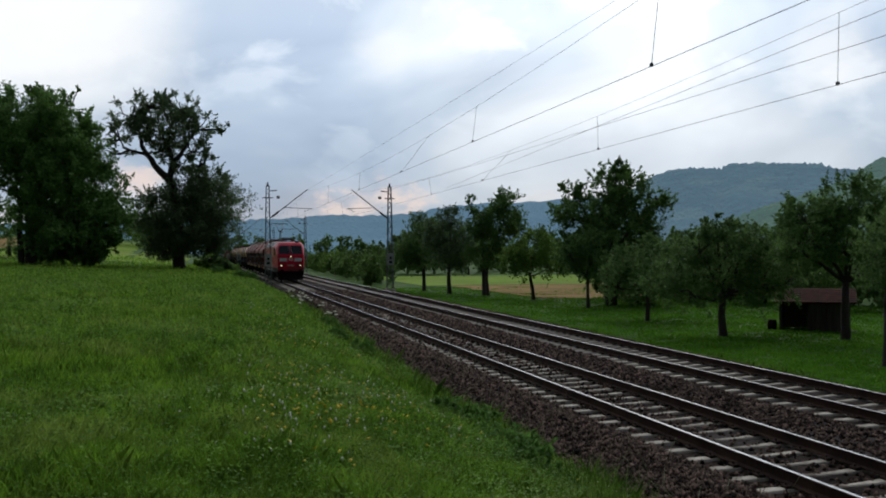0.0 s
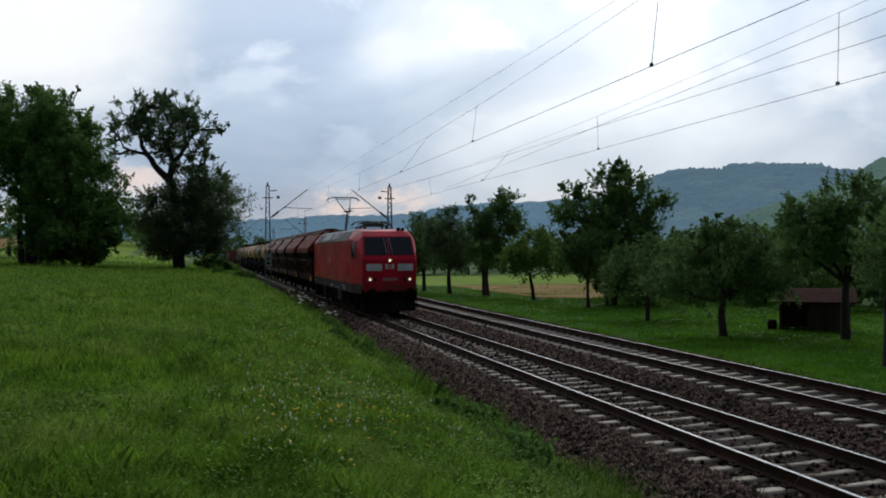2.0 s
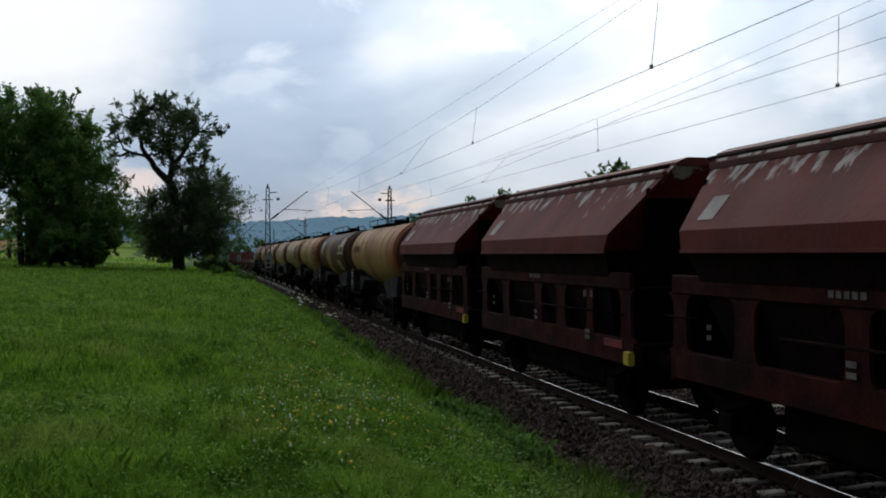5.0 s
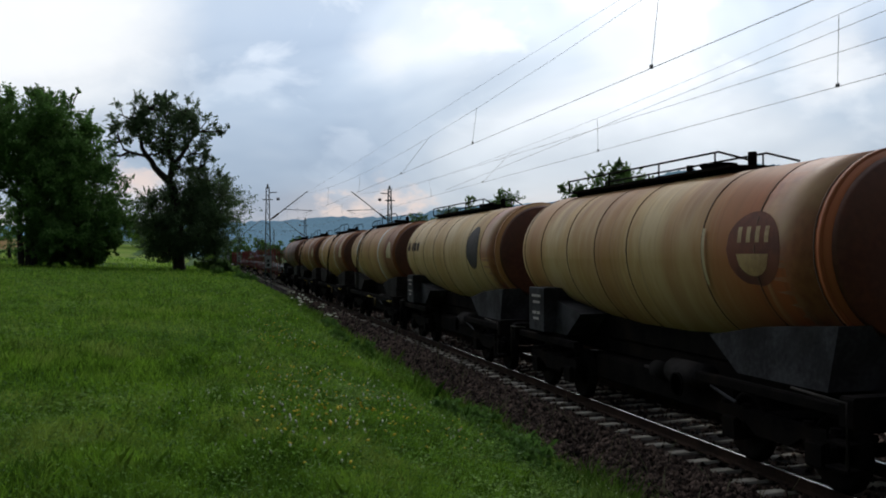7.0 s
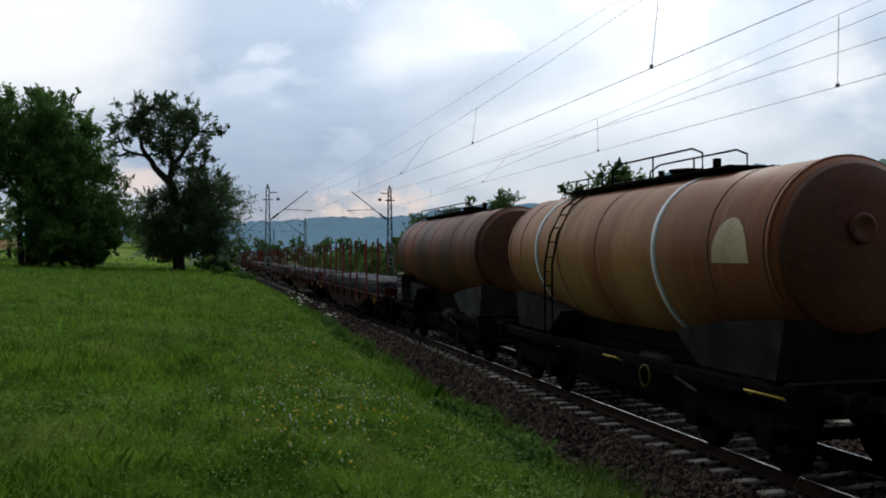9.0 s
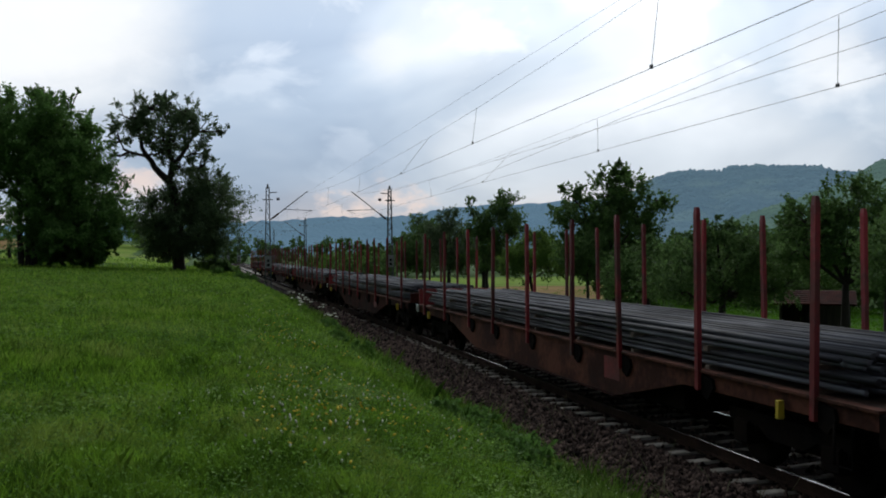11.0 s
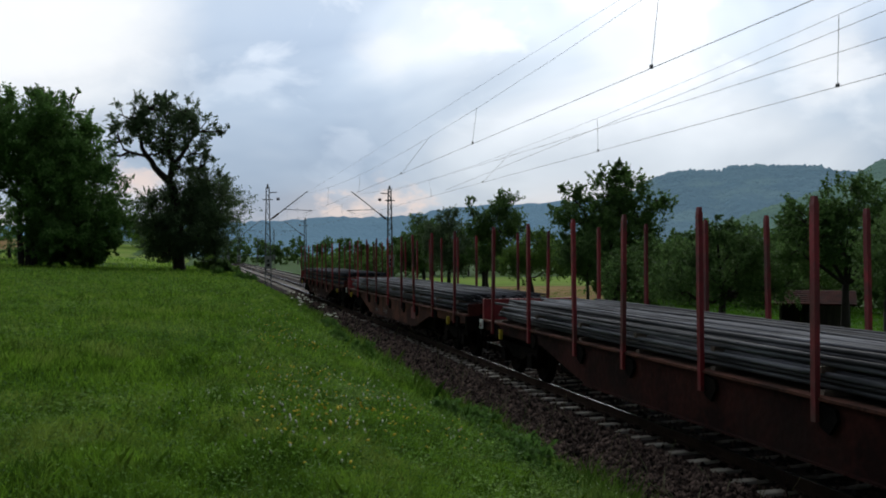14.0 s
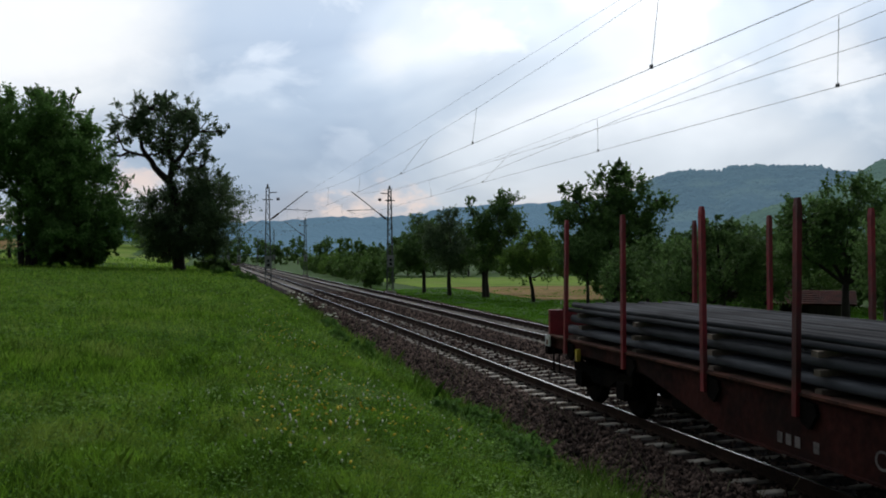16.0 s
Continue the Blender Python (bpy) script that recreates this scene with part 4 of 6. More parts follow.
# ---- hut ----
def hut():
    """An open plank shed with a tiled lean-to roof."""
    m = pose(24.0, 34.6, float(height(24.4, 34)) - 0.02, 0, 0, -38)
    t = thing("garden_hut", "weathered dark plank hut with a rusty red tiled roof", "hut")
    for i in range(11):
        x = 0.0 + i * 0.30
        part("plank", Mesh().box(x, x + 0.297, 2.1, 2.13, 0.05, 1.95), M["plank"], t)
    for i in range(7):
        y = i * 0.30
        part("plank", Mesh().box(3.28, 3.31, y, y + 0.297, 0.05, 1.7), M["plank"], t)
        part("plank", Mesh().box(-0.01, 0.02, y, y + 0.297, 0.05, 1.7), M["plank"], t)
    for i in range(6):
        x = 1.45 + i * 0.31
        part("plank", Mesh().box(x, x + 0.305, -0.03, 0.0, 0.05, 1.55), M["plank"], t)
    for x, y, h in ((0.02, 0.02, 1.62), (1.4, 0.02, 1.62), (3.25, 0.02, 1.62), (0.02, 2.05, 2.05), (3.25, 2.05, 2.05)):
        part("post", Mesh().box(x - 0.06, x + 0.06, y - 0.06, y + 0.06, 0.0, h, 0.01), M["plank"], t)
    roof = part("roof", Mesh().hull([(x, y, z) for x in (-0.3, 3.6) for y, z in ((-0.35, 1.55), (-0.35, 1.60), (2.4, 2.16), (2.4, 2.21))]), M["tile"], t, "rusty red tiled lean-to roof")
    for i in range(7):
        for j in range(9):
            x, y = -0.3 + j * 0.435, -0.38 + i * 0.40
            z = 1.61 + (y + 0.35) * 0.222
            part("tile", Mesh().hull([(x + a, y + b, z + c + b * 0.222) for a in (0, 0.42) for b, c in ((0, 0.0), (0, 0.05), (0.42, 0.0), (0.42, 0.02))]), M["tile"], roof)
    part("barrel", Mesh().turned([(0, 0.18), (0.02, 0.21), (0.3, 0.235), (0.58, 0.21), (0.6, 0.18)], (-0.4, 0.3, 0.0), "z", 16), M["hopper_dk"], t, "rusty red barrel")
    t.matrix_world = m @ Matrix.Diagonal((0.84, 0.84, 0.79, 1))
    return t


hut()


# ---- grass, flowers, stones ----
def blades(name, n, r0, r1, b0, b1, ok, tall, wide, material, words, seed, power=1.0):
    """Grass blades scattered round the viewer's stand, thinning out with distance."""
    rng = np.random.default_rng(seed)
    u = rng.uniform(size=n)
    r = r0 * (r1 / r0) ** (u ** power)
    b = np.radians(rng.uniform(b0, b1, n))
    x, y = r * np.sin(b), r * np.cos(b)
    keep = ok(x, y)
    x, y, r = x[keep], y[keep], r[keep]
    n = len(x)
    z = height(x, y)
    patch = 0.80 + 0.10 * np.sin(x * 0.8 + 2 * np.sin(y * 0.31)) * np.cos(y * 0.5 + x * 0.15) + 0.36 * np.sin(x * 3.1 + 1.7 * np.sin(y * 1.3)) * np.sin(y * 2.7 + 1.3 * np.sin(x * 1.9))
    h = tall * rng.uniform(0.45, 1.25, n) * patch
    w = wide * rng.uniform(0.6, 1.4, n) * (r / 8) ** 0.75
    a = rng.uniform(0, 2 * math.pi, n)
    lean = rng.uniform(0.1, 0.7, n) * h
    la = rng.uniform(0, 2 * math.pi, n)
    base = np.stack([x, y, z - 0.02], -1)
    side = np.stack([np.cos(a), np.sin(a), np.zeros(n)], -1) * w[:, None]
    mid = base + np.stack([np.cos(la) * lean * 0.3, np.sin(la) * lean * 0.3, h * 0.6], -1)
    tip = base + np.stack([np.cos(la) * lean, np.sin(la) * lean, h], -1)
    V = np.stack([base - side, base + side, mid + side * 0.7, tip, mid - side * 0.7], 1).reshape(-1, 3)
    i = np.arange(n) * 5
    F = np.stack([i, i + 1, i + 2, i + 3, i + 4], 1)
    return cloud(name, V, F, material, words, "stuff", "grass")


blades("meadow_grass", 330000, 5.2, 110, -13, 43, lambda x, y: (x < toe(y) - 0.12 + 0.16 * np.sin(y * 2.1) + 0.10 * np.sin(y * 5.3)), 0.24, 0.0065, M["blade"], "long green meadow grass", 1)
blades("bank_grass", 80000, 7, 90, 5, 42, lambda x, y: (x < toe(y) - 0.1) & (x > toe(y) - 1.5) & (np.sin(y * 0.9) + np.sin(y * 2.3 + 1) > -0.6), 0.50, 0.006, M["bank"], "taller rank grass on the bank by the ballast", 2)
blades("lawn_grass", 230000, 17, 90, 9, 46, lambda x, y: (x > 14.75 + 0.15 * np.sin(y * 1.7)) & (x < 40), 0.10, 0.011, M["lawn"], "short green grass under the orchard", 3)
blades("verge_grass", 60000, 16, 95, 9, 46, lambda x, y: (x > 14.35 + 0.25 * np.sin(y * 1.7) + 0.2 * np.sin(y * 4.1)) & (x < 15.5 + 0.4 * np.sin(y * 0.6)), 0.30, 0.008, M["bank"], "ragged grass and weeds along the far ballast edge", 7)


M["herb"] = mat("herb_leaf", (0.150, 0.280, 0.038), (0.070, 0.155, 0.020), 0.6, scale=0.8, fine=4, bump=0, c=(0.24, 0.36, 0.10), cscale=0.5, vary=0.45, island=True, trans=0.4, spec=0.08)


def herbs(n, seed):
    """Small broad leaves of clover and herbs among the grass."""
    rng = np.random.default_rng(seed)
    r = 5.2 * (60 / 5.2) ** rng.uniform(size=n)
    b = np.radians(rng.uniform(-13, 43, n))
    x, y = r * np.sin(b), r * np.cos(b)
    keep = (x < toe(y) - 0.15) & (np.sin(x * 0.9 + 1.7 * np.sin(y * 0.5)) + np.cos(y * 0.7 - x * 0.4) + rng.uniform(-1.2, 1.2, n) > -0.2)
    x, y, r = x[keep], y[keep], r[keep]
    z = height(x, y) + rng.uniform(0.08, 0.30, len(x))
    V, F = leaves(np.stack([x, y, z], -1), 0.017, rng)
    C = np.repeat(np.stack([x, y, z], -1), 4, 0)
    V = C + (V - C) * np.repeat((r / 8) ** 0.6, 4)[:, None] * np.array([1, 1, 0.5])
    return cloud("meadow_herbs", V, F, M["herb"], "broad-leaved clover and herbs in the meadow", "stuff", "herbs")


herbs(190000, 14)


def blooms(name, n, r0, r1, b0, b1, rad, z0, z1, material, words, seed, tall=0.5):
    rng = np.random.default_rng(seed)
    V, F = [], []
    while len(V) < 6 * n:
        r, b = r0 * (r1 / r0) ** rng.uniform(), math.radians(rng.uniform(b0, b1))
        x, y = r * math.sin(b), r * math.cos(b)
        if x > toe(y) - 0.3 or math.sin(x * 1.1 + 0.7) + math.sin(y * 0.8) + rng.uniform(-0.6, 0.6) < 0.5:
            continue
        s = rad * rng.uniform(0.5, 1.3)
        z = float(height(x, y)) + rng.uniform(z0, z1)
        t = rng.normal(size=2) * 0.5
        k = len(V)
        V += [(x + s * math.cos(q), y + s * math.sin(q), z + s * (t[0] * math.cos(q) + t[1] * math.sin(q))) for q in (i * math.pi / 2 for i in range(4))]
        V += [(x, y, z - s * tall), (x, y, z + s * tall)]
        F += [(k + i, k + (i + 1) % 4, k + 5) for i in range(4)] + [(k + (i + 1) % 4, k + i, k + 4) for i in range(4)]
    return cloud(name, np.array(V), np.array(F), material, words, "stuff", "flowers")


blooms("white_flowers", 260, 6, 28, 2, 33, 0.010, 0.20, 0.38, M["bloom_w"], "small white meadow flower heads", 5, 1.6)
blooms("white_flowers", 70, 6, 40, -12, 6, 0.012, 0.16, 0.28, M["bloom_w"], "small white meadow flower heads", 15)
blooms("yellow_flowers", 300, 6, 26, 3, 33, 0.017, 0.18, 0.32, M["bloom_y"], "small yellow meadow flower heads", 6)
rngu = random.Random(8)
for i in range(9):
    y = rngu.uniform(33, 56)
    x = float(toe(y)) - rngu.uniform(0.5, 1.9)
    z = float(height(x, y))
    t = thing("cow_parsley", "white flowering cow parsley on the bank", "wild flower", "cow parsley on the bank", "", (x, y, z - 0.03))
    h = rngu.uniform(0.55, 0.85)
    st, fl = Mesh(), []
    for k in range(3):
        a = rngu.uniform(0, 6.28)
        tip = (0.22 * math.cos(a), 0.22 * math.sin(a), h * rngu.uniform(0.8, 1.05))
        st.tube([(0, 0, 0), (tip[0] * 0.3, tip[1] * 0.3, h * 0.5), tip], 0.006, 4)
        fl.append(Mesh().turned([(0, 0.02), (0.015, 0.085), (0.035, 0.07), (0.05, 0.02)], tip, "z", 8))
    part("stem", st, M["weed"], t)
    for f in fl:
        part("flower_head", f, M["bloom_w"], t)
WEED = leafmat("leaf_weed", (0.120, 0.235, 0.050), (0.075, 0.160, 0.036))
for x, y, h in ((4.3, 33.0, 0.55), (4.5, 34.6, 0.5), (3.9, 23.5, 0.5), (3.7, 26.6, 0.45), (3.5, 11.6, 0.55), (3.62, 10.7, 0.58), (3.55, 9.7, 0.56), (3.2, 12.3, 0.5), (3.9, 13.6, 0.5), (1.0, 66, 0.7), (2.2, 62, 0.7), (3.2, 70, 0.8)):
    bush(x, y, h, WEED, "dark leafy weed clump in the meadow grass", 1.3, 1300, 0.034 if y < 20 else 0.05, "weed clumps on the bank", "bush")


def stones(n, seed):
    rng = np.random.default_rng(seed)
    r = 9.0 * (75 / 9.0) ** rng.uniform(size=n)
    u = rng.uniform(size=n)
    x = np.where(u < 0.52, rng.uniform(5.35, 6.75, n), np.where(u < 0.72, rng.uniform(9.35, 10.85, n), np.where(u < 0.80, rng.uniform(6.75, 9.3, n), rng.uniform(13.5, 14.9, n))))
    y = np.sqrt(np.maximum(r * r - x * x, 0)) * 0.98
    keep = (y > 3) & (x > toe(y) - 0.25)
    x, y, r = x[keep], y[keep], r[keep]
    n = len(x)
    z = bed(x, y) + 0.012
    s = rng.uniform(0.020, 0.058, n) * np.clip(r / 20, 1.0, 2.2)
    P = np.array([(1, 0, 0), (0, 1, 0), (-1, 0, 0), (0, -1, 0), (0, 0, 1), (0, 0, -1)], float)
    V = P[None] * rng.uniform(0.6, 1.3, (n, 6, 1)) * s[:, None, None]
    a = rng.uniform(0, 6.28, n)
    c, d = np.cos(a)[:, None], np.sin(a)[:, None]
    V = np.stack([V[..., 0] * c - V[..., 1] * d, V[..., 0] * d + V[..., 1] * c, V[..., 2] + V[..., 0] * rng.normal(size=(n, 1)) * 0.5], -1) + np.stack([x, y, z], -1)[:, None]
    f = np.array([(0, 1, 4), (1, 2, 4), (2, 3, 4), (3, 0, 4), (1, 0, 5), (2, 1, 5), (3, 2, 5), (0, 3, 5)])
    F = (np.arange(n)[:, None, None] * 6 + f[None]).reshape(-1, 3)
    return cloud("ballast_stones", V.reshape(-1, 3), F, M["stone"], "loose angular brown-grey ballast stones", "stuff", "stones")


stones(60000, 9)
wd = Mesh()
for i in range(110):
    y = 9 + 40 * rngu.random() ** 1.5
    x = rngu.uniform(5.5, 6.5)
    h, a = rngu.uniform(0.15, 0.55), rngu.uniform(0, 6.28)
    z = float(bed(np.array([x]), np.array([y]))[0])
    l = rngu.uniform(0.05, 0.3)
    wd.tube([(x, y, z), (x + l * 0.3 * math.cos(a), y + l * 0.3 * math.sin(a), z + h * 0.6), (x + l * math.cos(a), y + l * math.sin(a), z + h)], 0.005, 4)
me = wd.mesh("dry_stalks")
me.materials.append(M["weed"])
tagged(new("dry_stalks", me), "thin dry weed stalks on the ballast shoulder", "weeds", "", "stuff")


# ---- train ----
# every vehicle stands on z = 0 at the rail tops, its leading buffers at y = 0, its side towards the meadow at -x
TRAIN = []
WHEELS = {}


def wheelset(r):
    if r not in WHEELS:
        m = Mesh()
        for s in (-1, 1):
            m.turned([(s * 0.68, 0.10), (s * 0.68, r + 0.028), (s * 0.71, r + 0.028), (s * 0.715, r), (s * 0.815, r - 0.004), (s * 0.82, r - 0.07), (s * 0.79, r - 0.08), (s * 0.77, 0.17), (s * 0.84, 0.16), (s * 0.84, 0.08)], (0, 0, 0), "x", 24)
        m.tube([(-0.7, 0, 0), (0.7, 0, 0)], 0.085, 10)
        WHEELS[r] = m.mesh("wheelset")
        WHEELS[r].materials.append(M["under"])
    return WHEELS[r]


def bogie(t, y, base, r, low=0.5):
    m = Mesh()
    for s in (-1, 1):
        ring = [(y - base / 2 - 0.35, r + 0.12), (y - base / 2 + 0.3, r + 0.12), (y - 0.35, low - 0.06), (y + 0.35, low - 0.06), (y + base / 2 - 0.3, r + 0.12), (y + base / 2 + 0.35, r + 0.12), (y + base / 2 + 0.35, r + 0.28), (y - base / 2 - 0.35, r + 0.28)]
        m.prism(ring, s * 0.93, s * 1.07, "x")
        for k in (-1, 1):
            m.box(s * 1.0 - 0.13, s * 1.0 + 0.13, y + k * base / 2 - 0.15, y + k * base / 2 + 0.15, r - 0.16, r + 0.15, 0.03)
            for q in (-0.25, 0.25):
                m.tube([(s * 1.0, y + k * base / 2 + q, r + 0.02), (s * 1.0, y + k * base / 2 + q, r + 0.34)], 0.07, 8)
    m.box(-0.95, 0.95, y - 0.25, y + 0.25, low, r + 0.30)
    b = part("bogie", m, M["under"], t, "grimy bogie frame, near black for the shade underneath")
    for k in (-1, 1):
        part("wheelset", wheelset(r), None, b, "", (0, y + k * base / 2, r))


def ends(t, length, z=1.06):
    """Buffers and coupling at both ends."""
    for y, d in ((0, 1), (length, -1)):
        for s in (-1, 1):
            m = Mesh().turned([(0, 0.02), (0.0, 0.19), (d * 0.035, 0.20), (d * 0.05, 0.09), (d * 0.30, 0.085), (d * 0.31, 0.12), (d * 0.60, 0.13), (d * 0.62, 0.17), (d * 0.66, 0.17)], (s * 0.875, y, z), "y", 16)
            part("buffer", m, M["under"], t)
        part("coupling", Mesh().box(-0.06, 0.06, min(y + d * 0.12, y + d * 0.66), max(y + d * 0.12, y + d * 0.66), z - 0.1, z + 0.06, 0.02).tube([(0, y + d * 0.2, z - 0.05), (0, y + d * 0.28, z - 0.35), (0, y + d * 0.45, z - 0.05)], 0.03, 6), M["under"], t)


def plate(pts, out, th=0.012):
    """A flat plate over four corners, its face moved outwards."""
    o = Vector(out).normalized() * th
    vs = [Vector(p) for p in pts]
    return Mesh().add([v for v in vs] + [v + o for v in vs], [(3, 2, 1, 0), (4, 5, 6, 7)] + [(i, (i + 1) % 4, 4 + (i + 1) % 4, 4 + i) for i in range(4)])


def marks(t, x, rows, material, name="lettering_bar"):
    """Small painted bars on a side at x: rows of (y, z, width, height)."""
    for y, z, w, h in rows:
        part(name, Mesh().box(min(x, x - 0.006), max(x, x - 0.006), y - w / 2, y + w / 2, z - h / 2, z + h / 2), material, t)


def locomotive():
    L = 18.9
    t = thing("electric_locomotive", "red electric locomotive with grey roof, rear pantograph raised", "locomotive")
    pts = []
    for f in (lambda y: y, lambda y: L - y):
        for s in (-1, 1):
            pts += [(s * 1.21, f(0.52), 1.04), (s * 1.49, f(2.15), 1.04), (s * 1.24, f(0.48), 2.50), (s * 1.22, f(0.56), 2.68), (s * 1.135, f(1.14), 3.57), (s * 1.04, f(1.42), 3.81), (s * 1.49, f(2.2), 3.44), (s * 1.12, f(2.5), 3.91), (s * 1.40, f(1.60), 3.3)]
    shell_ob = part("body", Mesh().hull(pts), M["red_body"], t, "glossy traffic-red body shell, grimy in places")
    bev = shell_ob.modifiers.new("rounded_edges", "BEVEL")
    bev.width, bev.segments, bev.limit_method, bev.angle_limit = 0.07, 3, "ANGLE", radians(18)
    part("roof_cowl", Mesh().prism([(-1.505, 3.425), (-1.485, 3.46), (-1.14, 3.90), (-1.0, 3.95), (1.0, 3.95), (1.14, 3.90), (1.485, 3.46), (1.505, 3.425)], 3.25, L - 3.25), M["grey"], t, "light grey sloping roof panels")
    for s in (-1, 1):
        part("skirt", Mesh().box(min(s * 1.47, s * 1.502), max(s * 1.47, s * 1.502), 2.25, L - 2.25, 0.98, 1.40), M["skirt"], t, "dusty grey lower sill")
        part("rain_strip", Mesh().box(min(s * 1.49, s * 1.512), max(s * 1.49, s * 1.512), 3.3, L - 3.3, 3.385, 3.41), M["grey"], t)
        part("pinstripe", Mesh().box(min(s * 1.488, s * 1.494), max(s * 1.488, s * 1.494), 2.2, L - 2.2, 3.255, 3.268), M["pale"], t)

        def slope(u, k):
            x, z = 1.487 + (1.142 - 1.487) * u, 3.462 + (3.898 - 3.462) * u
            return s * (x + k * 0.78), z + k * 0.62

        def on_slope(name, y0, y1, u0, u1, material):
            (a, b), (c, d) = slope(u0, 0.0), slope(u1, 0.0)
            part(name, plate([(a, y0, b), (a, y1, b), (c, y1, d), (c, y0, d)], (s * 0.78, 0, 0.62)), material, t)
        for y0, y1 in ((3.5, 4.3), (4.4, 5.3), (5.5, 6.6), (6.7, 7.2), (9.2, 9.8), (13.6, 14.4), (14.5, 15.4)):
            on_slope("roof_grille", y0, y1, 0.18, 0.80, M["grille"])
        for y in (5.4, 8.2, 10.0, 13.45):
            on_slope("roof_seam", y, y + 0.04, 0.0, 1.0, M["skirt"])
        for i in range(18):
            on_slope("vent_slot", 3.6 + i * 0.66, 4.1 + i * 0.66, 0.03, 0.09, M["black"])
        for f in (lambda y: y, lambda y: L - y):
            def side(y):
                return s * (1.49 - 0.27 * max(2.15 - y, 0) / 1.63 + 0.006)
            w = [(side(1.50), f(1.50), 2.58), (side(2.02), f(2.02), 2.58), (side(2.02) - s * 0.01, f(2.02), 3.30), (side(1.66) - s * 0.03, f(1.66), 3.30)]
            part("cab_window", plate(w, (s, 0, 0), 0.03), M["glass"], t, "dark tinted cab side window")
            part("skirt_end", plate([(side(2.24), f(2.24), 0.98), (side(0.62), f(0.62), 0.98), (side(0.62), f(0.62), 1.40), (side(2.24), f(2.24), 1.40)], (s, 0, 0), 0.012), M["skirt"], t)
            dr = part("cab_door", plate([(s * 1.492, f(2.55), 1.42), (s * 1.492, f(3.15), 1.42), (s * 1.492, f(3.15), 3.24), (s * 1.492, f(2.55), 3.24)], (s, 0, 0), 0.008), M["red"], t)
            for y in (2.46, 3.24):
                part("handrail", Mesh().tube([(s * 1.545, f(y), 1.75), (s * 1.545, f(y), 2.45)], 0.014, 6), M["red"], dr)
            for k in range(3):
                part("step", Mesh().box(min(s * 1.2, s * 1.46), max(s * 1.2, s * 1.46), f(2.85) - 0.22, f(2.85) + 0.22, 0.35 + 0.24 * k, 0.38 + 0.24 * k), M["under"], t)
        # emblem: framed square with two dark blocks, and a row of bars for the running number
        x = s * 1.497
        part("emblem", Mesh().box(min(x, x + s * 0.004), max(x, x + s * 0.004), 9.30, 9.82, 2.28, 2.66), M["white"], t, "white framed rectangular emblem")
        x = s * 1.502
        part("emblem_field", Mesh().box(min(x, x + s * 0.004), max(x, x + s * 0.004), 9.335, 9.785, 2.315, 2.625), M["red"], t)
        x = s * 1.507
        for y in (9.40, 9.58):
            for dy, dz, w, h in ((0.0, 0, 0.035, 0.23), (0.10, 0, 0.035, 0.20), (0.05, 0.1, 0.1, 0.035), (0.05, -0.1, 0.1, 0.035)):
                part("emblem_stroke", Mesh().box(min(x, x + s * 0.004), max(x, x + s * 0.004), y + dy - w / 2 + 0.02, y + dy + w / 2 + 0.02, 2.47 + dz - h / 2, 2.47 + dz + h / 2), M["white"], t)
        if s < 0:
            marks(t, -1.494, [(9.0 + 0.09 * i, 1.56, 0.055, 0.09) for i in range(12) if i not in (2, 6)], M["pale"], "number_bar")
            marks(t, -1.503, [(8.3, 1.12, 0.10, 0.07), (8.5, 1.12, 0.10, 0.10), (8.7, 1.12, 0.1, 0.1), (9.0, 1.12, 0.06, 0.1), (9.25, 1.12, 0.12, 0.08), (7.4, 1.1, 0.1, 0.1), (6.5, 1.08, 0.06, 0.1), (6.2, 1.08, 0.06, 0.1), (11.6, 1.16, 0.04, 0.08), (14.8, 1.2, 0.05, 0.06), (16.1, 1.2, 0.05, 0.06), (4.9, 1.25, 0.25, 0.06), (4.3, 1.15, 0.2, 0.2)], M["white"], "stencil_mark")
    for f, d in ((lambda y: y, -1), (lambda y: L - y, 1)):
        def screen(u, v):
            """A point of the windscreen: u from -1 to 1 across, v from 0 to 1 up."""
            return ((1.17 + (1.095 - 1.17) * v) * u, f(0.565 + (1.135 - 0.565) * v), 2.70 + (3.575 - 2.70) * v)
        for a, b in ((-0.97, -0.03), (0.03, 0.97)):
            part("windscreen", plate([screen(a, 0.0), screen(b, 0.0), screen(b, 0.93), screen(a, 0.93)], (0, d, 0.7), 0.012), M["glass"], t, "dark reflecting windscreen half")
        for a in (-0.1, 0.12):
            p, q = Vector(screen(a, 0.05)), Vector(screen(a - 0.06, 0.88))
            o = Vector((0, d * 0.03, 0.02))
            part("wiper", Mesh().tube([p + o, q + o], 0.012, 5), M["grey"], t)
        yf = f(0.497)
        for s in (-1, 1):
            part("vent_panel", Mesh().box(min(s * 0.36, s * 1.06), max(s * 0.36, s * 1.06), min(yf, yf + d * 0.022), max(yf, yf + d * 0.022), 2.00, 2.31), M["panel"], t, "pale grey front panel")
            lamp = Mesh().turned([(0.05 * -d, 0.055), (d * 0.03, 0.055), (d * 0.042, 0.04)], (s * 0.90, yf, 1.61), "y", 16)
            ring = part("lamp_housing", Mesh().box(min(s * 0.58, s * 1.05), max(s * 0.58, s * 1.05), min(yf, yf + d * 0.02), max(yf, yf + d * 0.02), 1.49, 1.73, 0.03), M["red"], t)
            part("lamp_rim", Mesh().turned([(0.05 * -d, 0.11), (d * 0.022, 0.11), (d * 0.03, 0.095)], (s * 0.90, yf, 1.61), "y", 18), M["lens"], ring)
            part("headlight", lamp, M["lamp"] if d < 0 else M["glass"], ring, "round glowing headlight" if d < 0 else "unlit round lamp")
